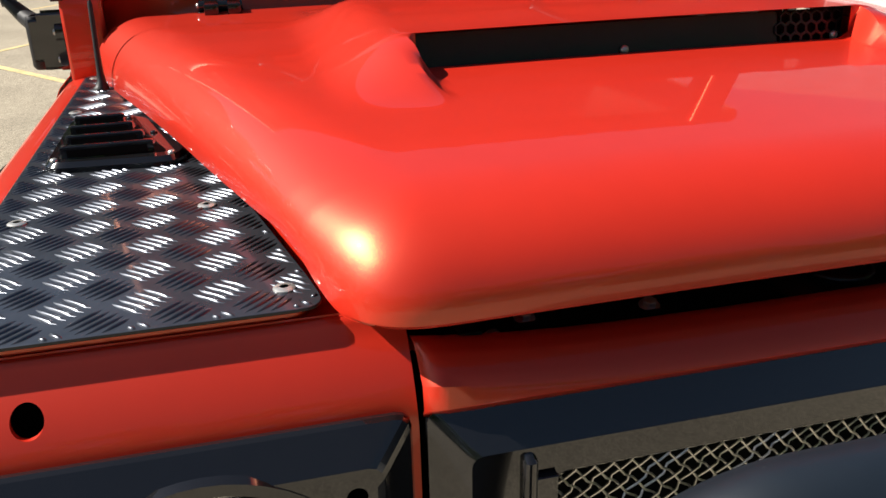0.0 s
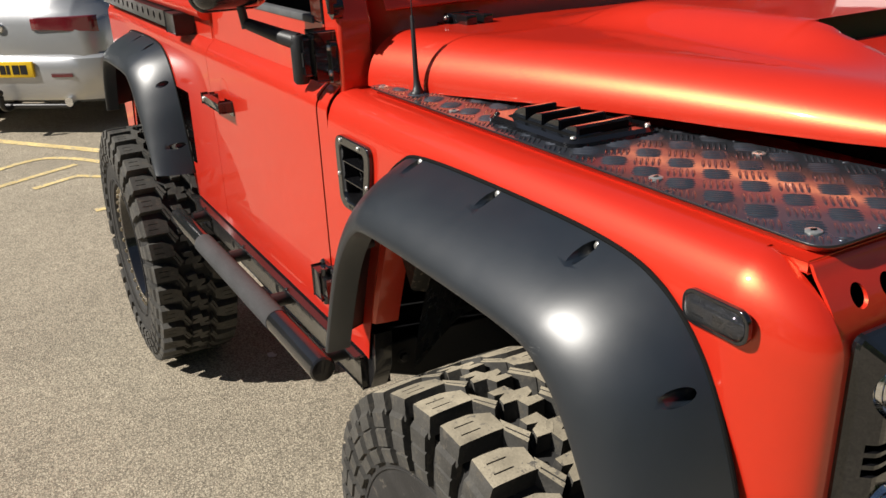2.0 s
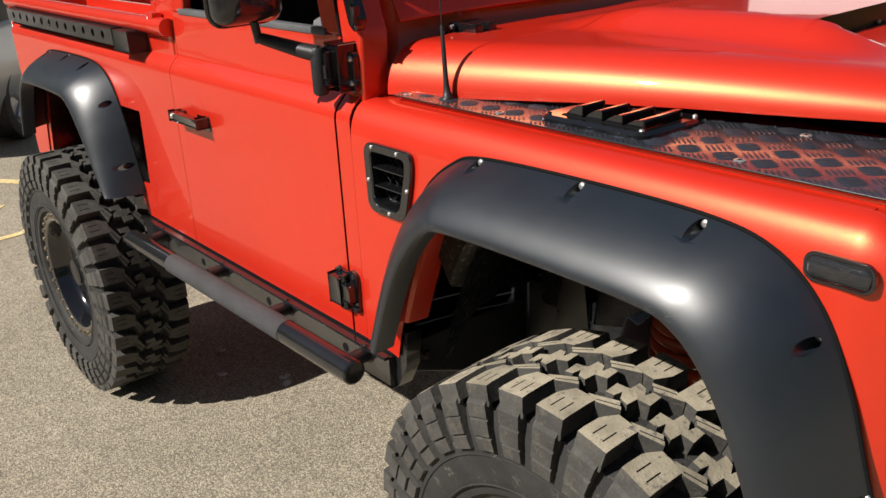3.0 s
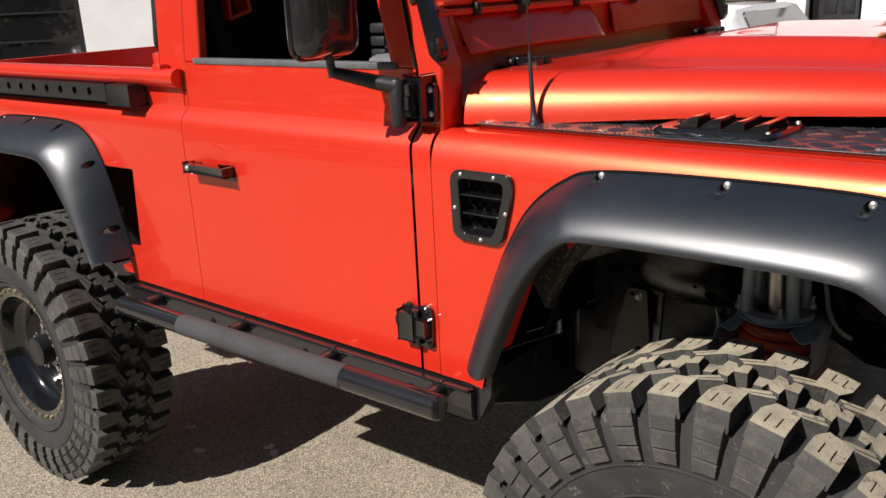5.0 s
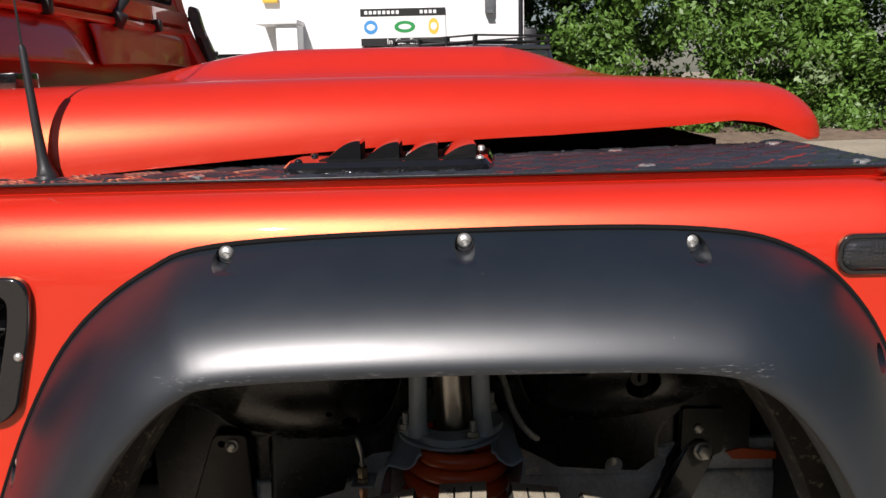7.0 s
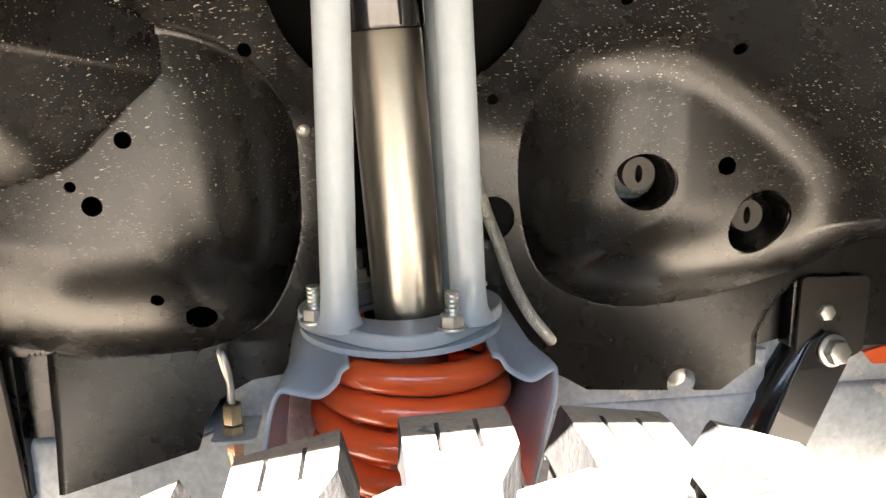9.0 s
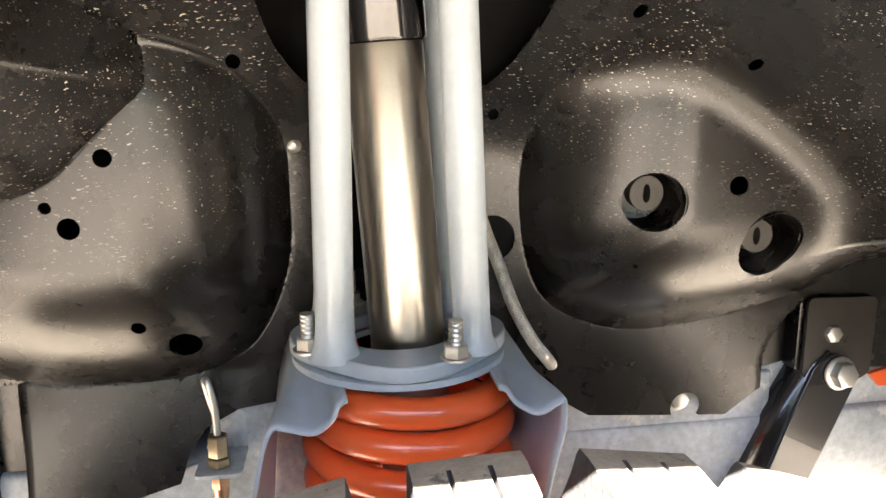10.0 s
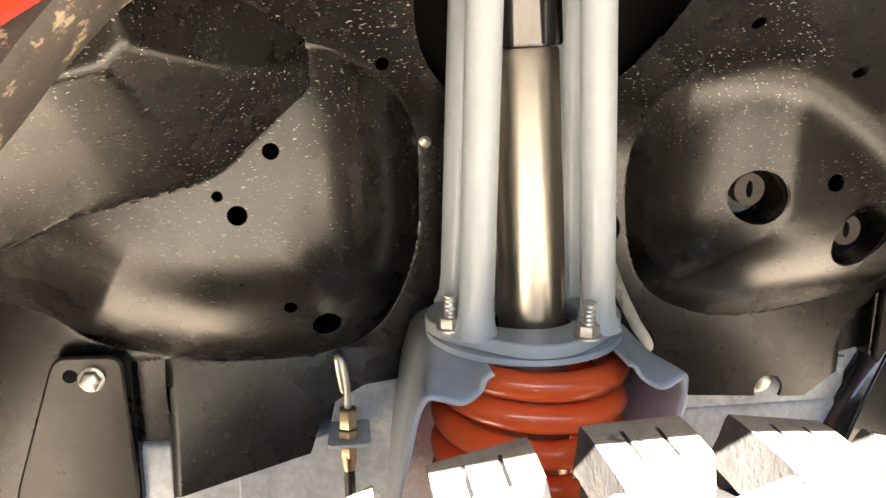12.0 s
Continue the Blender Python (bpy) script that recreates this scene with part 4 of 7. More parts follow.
for y in (-0.16, -0.62, 0.45):
    bm = bmesh.new()
    put_box(bm, (-0.680, y - 0.011, 1.580), (-0.656, y + 0.011, 1.608), 0.005)
    part("washer_jet", bm, PLASTIC, bulk)

# chequer plate on the near wing top, with its raised bars
def bonnet_side(x):
    return half_width(x) - 0.008


def plate_outline(s, grow=0.0):
    o = [(0.484 + grow, 0.772 + grow), (0.484 + grow, 0.462 - grow), (0.430, 0.470 - grow), (0.0, bonnet_side(0.0) - 0.03 - grow), (-0.40, bonnet_side(-0.40) - 0.03 - grow), (-0.560 - grow, 0.700), (-0.590 - grow, 0.775 + grow)]
    return [(x, s * y) for x, y in round_poly(o, 0.030, 5)]


def build_plate(s):
    home = wing if s < 0 else wing_far
    bm = bmesh.new()
    put_slab(bm, plate_outline(s, -0.010), lambda u, v, h: Vector((u, v, 1.3495 + h)), 0, 0.0105)
    part("wing_swage", bm, RED, home, bevel=0.002)
    bm = bmesh.new()
    put_slab(bm, plate_outline(s), lambda u, v, h: Vector((u, v, 1.3605 + h)), 0, 0.0032)
    pl = part("chequer_plate", bm, PLATE, home, "black five-bar chequer plate", bevel=0.0008)
    pl.data.materials.append(SATIN)
    for poly in pl.data.polygons:
        poly.material_index = 0 if abs(poly.normal.z) > 0.5 else 1
    keep = plate_outline(s, -0.0015)
    bm = bmesh.new()
    cell, k45 = 0.0445, math.sqrt(0.5)
    ring = [(math.cos(2 * math.pi * q / 8), math.sin(2 * math.pi * q / 8)) for q in range(8)]
    for i in range(-40, 41):
        for j in range(-40, 41):
            a, b = i * cell, j * cell
            cx, cy = 0.180 + (a - b) * k45, s * 0.669 + (a + b) * k45
            if not (-0.66 < cx < 0.52 and 0.42 < s * cy < 0.80):
                continue
            ang = radians(-45 if (i + j) % 2 else 45)
            d, n = (math.cos(ang), math.sin(ang)), (-math.sin(ang), math.cos(ang))
            for q in range(5):
                off = (q - 2) * 0.0079
                half = 0.0210 - 0.0013 * abs(q - 2)
                x, y = cx + n[0] * off, cy + n[1] * off
                # only the length that lies on the cut sheet
                on = [e for e in [half * (k / 8 - 1) for k in range(17)] if inside(keep, x + d[0] * e, y + d[1] * e)]
                if len(on) < 4:
                    continue
                mid, long = (on[0] + on[-1]) / 2, (on[-1] - on[0]) / 2
                x, y = x + d[0] * mid, y + d[1] * mid
                rows = []
                for w, h in ((1.0, 0.0), (0.75, 0.0012), (0.34, 0.0019)):
                    rows.append([(x + d[0] * u * long * w + n[0] * v * 0.0024 * w, y + d[1] * u * long * w + n[1] * v * 0.0024 * w, 1.3636 + h) for u, v in ring])
                vs = put_quads(bm, rows, loop=True)
                bm.faces.new(vs[-1])
    t = part("raised_tread", bm, PLATE, pl, fix=False)
    tagged(t, kind="stuff")
    for x, y in ((0.445, 0.740), (0.443, 0.493), (0.213, 0.556), (0.210, 0.742), (-0.28, 0.752), (-0.55, 0.755)):
        bm = bmesh.new()
        put_tube(bm, [(x, s * y, 1.3635), (x, s * y, 1.3652), (x, s * y, 1.3664), (x, s * y, 1.3664), (x, s * y, 1.3645)], [0.0095, 0.0095, 0.007, 0.0036, 0.003], 18)
        part("rivet", bm, STEEL, pl)
    return pl


plate = build_plate(-1)
build_plate(1)

# louvred vent on the plate
bm = bmesh.new()
o = round_poly([(-0.192, -0.746), (0.040, -0.746), (0.052, -0.592), (0.018, -0.576), (-0.184, -0.642)], 0.028, 6)
oi = round_poly([(-0.186, -0.741), (0.035, -0.741), (0.047, -0.597), (0.016, -0.582), (-0.178, -0.646)], 0.026, 6)
vs = put_quads(bm, [[(u, v, z) for u, v in q] for q, z in ((o, 1.3630), (o, 1.3700), (oi, 1.3760))], loop=True)
bm.faces.new(vs[-1])
tv = part("wing_vent", bm, GLOSS, plate, "gloss black louvred vent", sharp=30)
# flat near-black sheet that stands for the shade between the louvres
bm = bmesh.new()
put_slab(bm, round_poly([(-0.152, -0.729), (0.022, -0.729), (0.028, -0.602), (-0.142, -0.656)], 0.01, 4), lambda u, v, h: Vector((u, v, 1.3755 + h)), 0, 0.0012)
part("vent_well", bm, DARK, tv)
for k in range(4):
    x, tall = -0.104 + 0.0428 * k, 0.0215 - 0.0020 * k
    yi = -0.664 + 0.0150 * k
    # a fin with a rounded back and an upright closed front
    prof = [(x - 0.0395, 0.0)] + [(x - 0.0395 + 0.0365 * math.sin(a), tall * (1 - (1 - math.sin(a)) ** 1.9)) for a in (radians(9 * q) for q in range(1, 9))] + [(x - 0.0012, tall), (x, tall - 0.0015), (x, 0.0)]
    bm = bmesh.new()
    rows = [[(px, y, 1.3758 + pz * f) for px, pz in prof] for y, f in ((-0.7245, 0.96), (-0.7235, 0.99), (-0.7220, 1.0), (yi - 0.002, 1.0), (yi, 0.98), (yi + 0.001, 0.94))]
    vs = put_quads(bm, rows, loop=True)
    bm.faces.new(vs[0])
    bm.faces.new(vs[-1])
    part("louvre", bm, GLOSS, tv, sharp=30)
    # dark inset on the solid front, painted as a shaded opening
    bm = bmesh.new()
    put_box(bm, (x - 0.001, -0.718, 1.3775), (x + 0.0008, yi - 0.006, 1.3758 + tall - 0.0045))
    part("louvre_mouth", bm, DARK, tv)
for x, y in ((-0.172, -0.733), (-0.164, -0.662), (0.028, -0.733), (0.036, -0.597), (-0.07, -0.624)):
    screw("vent_screw", (x, y, 1.3758), (0, 0, 1), 0.0048, tv, STEEL if x > 0 else GLOSS)

# aerial
bm = bmesh.new()
put_tube(bm, [(-0.450, -0.733, 1.362), (-0.450, -0.733, 1.364), (-0.450, -0.731, 1.368), (-0.452, -0.731, 1.378), (-0.4535, -0.731, 1.391), (-0.456, -0.7305, 1.42), (-0.462, -0.729, 1.503), (-0.463, -0.729, 1.508)], [0.0140, 0.0132, 0.0115, 0.0075, 0.0058, 0.0050, 0.0040, 0.003], 16)
ae = part("aerial", bm, PLASTIC, wing, "black rubber roof-type aerial")
bm = bmesh.new()
put_tube(bm, [(-0.462, -0.729, 1.50), (-0.482, -0.726, 1.90)], 0.0013, 6)
part("aerial_whip", bm, PLASTIC, ae)

# side vent on the near wing
SV = round_poly([(-0.584, 1.281), (-0.424, 1.281), (-0.426, 1.235), (-0.450, 1.142), (-0.468, 1.128), (-0.562, 1.128), (-0.580, 1.142)], 0.032, 5)
SVI = round_poly([(-0.562, 1.262), (-0.447, 1.262), (-0.450, 1.232), (-0.470, 1.158), (-0.482, 1.146), (-0.546, 1.146), (-0.558, 1.158)], 0.013, 5)
hole = bmesh.new()
put_slab(hole, SVI, side, -0.02, 0.02)
cut(wing, hole)
bm = bmesh.new()
put_frame(bm, SV, SVI, side, 0.0005, 0.012)
sv = part("side_vent", bm, GLOSS, wing, "gloss black vent with mesh behind two shelves", bevel=0.0025)
bm = bmesh.new()
grown = lambda f: [(-0.507 + (u + 0.507) * f, 1.204 + (v - 1.204) * f) for u, v in SVI]
vs = put_quads(bm, [[side(u, v, h) for u, v in grown(f)] for f, h in ((1.0, 0.0112), (0.985, 0.010), (0.975, -0.004), (0.93, -0.026), (0.90, -0.050))], loop=True)
bm.faces.new(vs[-1])
part("vent_well", bm, GLOSS, sv)
# near-black sheet gives the back of the well its shade
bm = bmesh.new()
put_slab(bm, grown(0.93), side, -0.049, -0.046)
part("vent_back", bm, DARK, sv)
bm = bmesh.new()
field = grown(0.93)
for k in range(-6, 7):
    for sgn in (1, -1):
        c = -0.507 + k * 0.0246
        pts = [(c + sgn * 0.95 * (z - 1.204), z) for z in [1.147 + 0.0046 * q for q in range(26)]]
        pts = [p for p in pts if inside(field, *p)]
        if len(pts) > 1:
            put_tube(bm, [side(x, z, -0.024 + 0.0008 * sgn) for x, z in pts], 0.0006, 5, False)
part("vent_mesh", bm, SATIN, sv, "thin black diamond mesh")
bm = bmesh.new()
put_frame(bm, grown(0.935), grown(0.89), side, -0.026, -0.022)
part("mesh_frame", bm, GLOSS, sv)
for z, x0, x1 in ((1.228, -0.557, -0.451), (1.189, -0.554, -0.460)):
    bm = bmesh.new()
    put_slab(bm, [(x0, -0.022), (x1, -0.022), (x1, 0.0085), (x0, 0.0085)], lambda u, v, h: side(u, z + h, v), -0.0014, 0.0014)
    part("vent_bar", bm, GLOSS, sv, bevel=0.0006)
for x, z in ((-0.552, 1.272), (-0.468, 1.272), (-0.570, 1.199), (-0.441, 1.200), (-0.505, 1.137)):
    screw("vent_screw", side(x, z, 0.012), (0, -1, 0), 0.0046, sv)
for k, w in enumerate((0.005, 0.003, 0.006)):
    bm = bmesh.new()
    put_box(bm, side(-0.536 + 0.0072 * k, 1.1345, 0.0119), side(-0.536 + 0.0072 * k + w, 1.1405, 0.0125))
    part("maker_mark", bm, SATIN, sv)

# side repeater lamp
bm = bmesh.new()
put_frame(bm, round_rect(0.374, 0.466, 1.264, 1.305, 0.016, 6), round_rect(0.379, 0.461, 1.269, 1.300, 0.012, 6), side, 0.0, 0.007)
put_slab(bm, round_rect(0.376, 0.464, 1.266, 1.303, 0.015, 6), side, 0.0, 0.002)
rl = part("side_repeater", bm, GLOSS, wing, "smoked side repeater lamp", bevel=0.002)
bm = bmesh.new()
rows = [[side(u, v, h) for u, v in round_rect(0.379 + e, 0.461 - e, 1.269 + e * 0.7, 1.300 - e * 0.7, 0.012 - e * 0.5, 6)] for h, e in ((0.003, 0.0), (0.008, 0.0), (0.0105, 0.002), (0.0130, 0.006), (0.0140, 0.012))]
vs = put_quads(bm, rows, loop=True)
bm.faces.new(vs[-1])
bm.faces.new(list(reversed(vs[0])))
part("repeater_lens", bm, SMOKE, rl, "smoked clear lens")
bm = bmesh.new()
nu, nv = 36, 14
put_quads(bm, [[side(0.382 + 0.076 * i / nu, 1.2715 + 0.026 * j / nv, 0.0028 + 0.0011 * (i % 2) + 0.0011 * (j % 2) + 0.0022 * max(0, 1 - abs(i - 18) / 6)) for j in range(nv + 1)] for i in range(nu + 1)])
part("repeater_reflector", bm, CHROME, rl, "finely ribbed bright reflector", sharp=10)

# the screen and the bulkhead reach from one cab side to the other
for ob in list(bpy.data.objects):
    if ob.parent == truck and ob.name.split(".")[0] in ("bulkhead", "windscreen_frame"):
        ob.scale.y, ob.location.y = 0.938, -0.05

# ---- nose: lamp panels, grille, slam panel ----
def front(y, z, h=0.0):
    return Vector((0.527 + h, y, z))


def build_lamps(s):
    bm = bmesh.new()
    rows = [[front(s * y, z, h) for y, z in round_rect(0.408 + e, 0.770 - e, 0.93 + e, 1.284 - e, 0.012, 3)] for h, e in ((0.0, 0.0), (0.004, 0.0), (0.008, 0.002), (0.026, 0.024), (0.029, 0.028), (0.030, 0.034))]
    vs = put_quads(bm, rows, loop=True)
    bm.faces.new(vs[-1])
    bm.faces.new(list(reversed(vs[0])))
    bmesh.ops.triangulate(bm, faces=bm.faces[:])
    lp = part("lamp_panel", bm, GLOSS, truck, "gloss black headlamp surround")
    holes = bmesh.new()
    put_disc(holes, front(s * 0.572, 1.145, -0.1), (1, 0, 0), 0.112, 0.2, 48)
    put_disc(holes, front(s * 0.712, 1.222, -0.1), (1, 0, 0), 0.041, 0.2, 32)
    put_disc(holes, front(s * 0.712, 1.062, -0.1), (1, 0, 0), 0.041, 0.2, 32)
    put_disc(holes, front(s * 0.458, 1.232, -0.1), (1, 0, 0), 0.0085, 0.2, 20)
    for k in range(4):
        put_box(holes, front(s * 0.690, 1.118 + 0.0155 * k, 0.012), front(s * 0.752, 1.128 + 0.0155 * k, 0.05))
    cut(lp, holes, True)
    for y, z in ((0.712, 1.222), (0.712, 1.062)):
        bm = bmesh.new()
        rows = [[front(s * y + r * math.cos(2 * math.pi * k / 32), z + r * math.sin(2 * math.pi * k / 32), h) for k in range(32)] for r, h in ((0.0405, 0.010), (0.037, 0.030), (0.034, 0.036), (0.026, 0.046), (0.014, 0.052), (0.004, 0.053))]
        vs = put_quads(bm, rows, loop=True)
        bm.faces.new(vs[-1])
        part("indicator_lens", bm, LENS, lp, "clear ribbed indicator lens")
    for y, z in ((0.712, 1.222), (0.712, 1.062)):
        bm = bmesh.new()
        for r in (0.033, 0.027, 0.021, 0.015, 0.008):
            rows = [[front(s * y + q * math.cos(2 * math.pi * k / 28), z + q * math.sin(2 * math.pi * k / 28), 0.040 - r * 0.85 + e) for k in range(28)] for q, e in ((r + 0.003, 0), (r, 0.005), (r - 0.003, 0))]
            put_quads(bm, rows, loop=True)
        rows = [[front(s * y + r * math.cos(2 * math.pi * k / 28), z + r * math.sin(2 * math.pi * k / 28), h) for k in range(28)] for r, h in ((0.040, 0.012), (0.030, -0.01), (0.015, -0.02), (0.003, -0.022))]
        put_quads(bm, rows, loop=True)
        part("indicator_reflector", bm, CHROME, lp)
    bm = bmesh.new()
    c = (s * 0.572, 1.145)
    circ = lambda r, h, n=48: [front(c[0] + r * math.cos(2 * math.pi * k / n), c[1] + r * math.sin(2 * math.pi * k / n), h) for k in range(n)]
    put_quads(bm, [circ(0.124, 0.022), circ(0.122, 0.031), circ(0.113, 0.033), circ(0.106, 0.020), circ(0.100, 0.005), circ(0.098, -0.02)], loop=True)
    part("headlamp_rim", bm, GLOSS, lp)
    bm = bmesh.new()
    vs = put_quads(bm, [circ(0.098, 0.0), circ(0.096, 0.012), circ(0.080, 0.020), circ(0.05, 0.026), circ(0.02, 0.028)], loop=True)
    bm.faces.new(vs[-1])
    part("headlamp_lens", bm, LENS, lp, "clear domed headlamp lens")
    bm = bmesh.new()
    put_quads(bm, [circ(0.099, 0.0), circ(0.085, -0.04), circ(0.05, -0.07), circ(0.015, -0.075)], loop=True)
    for y0, z0, y1, z1 in ((-0.06, -0.06, 0.06, -0.035), (-0.05, 0.02, 0.055, 0.05), (-0.07, -0.01, -0.02, 0.012)):
        put_box(bm, front(c[0] + y0, c[1] + z0, -0.05), front(c[0] + y1, c[1] + z1, -0.012), 0.004)
    part("headlamp_reflector", bm, CHROME, lp)
    # near-black backing puts shade into the slots and the small hole
    bm = bmesh.new()
    put_box(bm, front(s * 0.66, 1.10, -0.02), front(s * 0.765, 1.19, 0.008))
    put_disc(bm, front(s * 0.458, 1.232, 0.0), (1, 0, 0), 0.012, 0.004, 16)
    part("panel_back", bm, DARK, lp)
    return lp


build_lamps(-1)
build_lamps(1)
bm = bmesh.new()
rows = []
for x, z in ((0.486, 1.300), (0.490, 1.314), (0.499, 1.318), (0.509, 1.317), (0.518, 1.311), (0.530, 1.300), (0.538, 1.293), (0.541, 1.287), (0.536, 1.280)):
    rows.append([(x - 0.006 * max(0, (abs(y) - 0.378) / 0.02) ** 2, y, z + (0.016 * (abs(y) / 0.398) ** 4 if z > 1.29 else 0) - 0.003 * max(0, (abs(y) - 0.378) / 0.02) ** 2) for y in [-0.398 + 0.796 * k / 40 for k in range(41)]])
put_quads(bm, rows)
slam = part("slam_panel", bm, RED, truck, "red front slam panel", thick=0.003)
# shelf coloured near black for the shade beneath the bonnet lip
bm = bmesh.new()
put_box(bm, (0.28, -0.41, 1.285), (0.487, 0.41, 1.292), 0.001)
part("slam_shelf", bm, DARK, slam)
for x, y in ((0.45, -0.315), (0.42, -0.275), (0.43, -0.152), (0.42, 0.05), (0.45, 0.3)):
    bolt("slam_bolt", (x, y, 1.292), (0.2, 0, 1), 0.007, slam, STEEL)
bm = bmesh.new()
put_box(bm, (0.37, -0.02, 1.292), (0.47, 0.13, 1.297), 0.002)
put_disc(bm, (0.425, 0.055, 1.297), (0, 0, 1), 0.030, 0.006, 24, 0.002)
put_tube(bm, [(0.425 + 0.034 * math.cos(2 * math.pi * k / 24), 0.055 + 0.034 * math.sin(2 * math.pi * k / 24), 1.304) for k in range(25)], 0.003, 8, False)
part("bonnet_latch", bm, SATIN, slam, "black steel bonnet latch")
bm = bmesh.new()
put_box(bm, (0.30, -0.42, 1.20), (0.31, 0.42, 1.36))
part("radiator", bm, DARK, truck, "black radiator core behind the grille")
# added block that fills the bonnet gap with painted shade
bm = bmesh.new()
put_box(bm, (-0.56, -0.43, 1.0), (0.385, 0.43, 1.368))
part("engine_cover", bm, DARK, truck, "black block standing for the shaded engine bay")
bm = bmesh.new()
rows = []
for h, o in ((0.0, round_rect(-0.396, 0.396, 0.90, 1.283, 0.01, 3)), (0.006, round_rect(-0.396, 0.396, 0.90, 1.283, 0.01, 3)), (0.026, round_rect(-0.372, 0.372, 0.92, 1.256, 0.01, 3)), (0.030, round_rect(-0.366, 0.366, 0.925, 1.250, 0.01, 3)), (0.030, round_rect(-0.296, 0.296, 0.95, 1.222, 0.012, 3)), (0.026, round_rect(-0.292, 0.292, 0.952, 1.218, 0.012, 3)), (0.0, round_rect(-0.292, 0.292, 0.952, 1.218, 0.012, 3))):
    rows.append([Vector((0.528 + h, u, v)) for u, v in o])
put_quads(bm, rows, loop=True, ring=True)
gr = part("grille", bm, GLOSS, truck, "gloss black grille with wire mesh", sharp=25)
for sgn in (-1, 1):
    bm = bmesh.new()
    put_tube(bm, [(0.560, sgn * 0.318, 0.95), (0.560, sgn * 0.318, 1.240), (0.552, sgn * 0.318, 1.246)], [0.007, 0.007, 0.004], 10)
    part("grille_rib", bm, GLOSS, gr)
    bm = bmesh.new()
    put_box(bm, (0.556, sgn * 0.296, 0.96), (0.562, sgn * 0.312, 1.222), 0.002)
    part("grille_rib", bm, GLOSS, gr)
    bm = bmesh.new()
    put_disc(bm, (0.545, sgn * 0.355, 1.19), (1, 0, 0), 0.014, 0.02, 18, 0.003)
    part("grille_fastener", bm, GLOSS, gr)
bm = bmesh.new()
for k in range(-46, 47):
    for sgn in (1, -1):
        pts = []
        for q in range(40):
            z = 0.95 + 0.27 * q / 39
            y = k * 0.0175 + sgn * (z - 1.075)
            if abs(y) < 0.292:
                pts.append((0.540 + 0.0018 * math.sin(q * 2.1 + (0 if sgn > 0 else math.pi)), y + 0.0016 * math.sin(q * 2.1), z))
        if len(pts) > 2:
            put_tube(bm, pts, 0.0012, 5, False)
part("grille_mesh", bm, WIRE, gr, "crimped steel wire mesh")
bm = bmesh.new()
put_tube(bm, smooth_line([(0.690, -0.345, 0.92), (0.700, -0.335, 1.10), (0.705, -0.300, 1.215), (0.708, -0.225, 1.268), (0.71, -0.11, 1.277), (0.71, 0.11, 1.277), (0.708, 0.225, 1.268), (0.705, 0.300, 1.215), (0.700, 0.335, 1.10), (0.690, 0.345, 0.92)], 60), 0.040, 18)
part("nudge_bar", bm, FLARE, truck, "matte black nudge bar")
bm = bmesh.new()
put_box(bm, (0.50, -0.80, 0.74), (0.68, 0.80, 0.92), 0.02)
part("front_bumper", bm, SATIN, truck, "black steel front bumper")

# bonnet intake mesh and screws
# near-black sheet stands for the shaded inside of the intake
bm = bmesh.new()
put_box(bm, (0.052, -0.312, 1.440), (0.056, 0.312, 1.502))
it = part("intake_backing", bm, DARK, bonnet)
bm = bmesh.new()
cellw = 0.016
for i in range(13, 20):
    for j in range(4):
        cy, cz = (i + 0.5 * (j % 2)) * cellw, 1.452 + j * cellw * 0.866
        if abs(cy) > 0.30:
            continue
        hexo = [(cy + 0.0093 * math.sin(radians(60 * k)), cz + 0.0093 * math.cos(radians(60 * k))) for k in range(6)]
        hexi = [(cy + 0.0072 * math.sin(radians(60 * k)), cz + 0.0072 * math.cos(radians(60 * k))) for k in range(6)]
        put_frame(bm, hexo, hexi, lambda u, v, h: Vector((0.072 + h - (v - 1.45) * 0.2, u, v)), 0, 0.003)
part("intake_mesh", bm, SATIN, bonnet, "black honeycomb intake mesh")
bm = bmesh.new()
put_slab(bm, round_rect(-0.308, 0.205, 1.442, 1.5035, 0.006), lambda u, v, h: Vector((0.070 + h - (v - 1.45) * 0.2, u, v)), 0, 0.0025)
part("intake_blank", bm, SATIN, bonnet, "smooth black blanking plate of the intake", bevel=0.0008)
for y in (-0.296, -0.02, 0.290):
    screw("intake_screw", (0.071, y, 1.468), (1, 0, 0), 0.006, bonnet)

# ---- wheels ----
R_T = 0.482
PITCH = 34


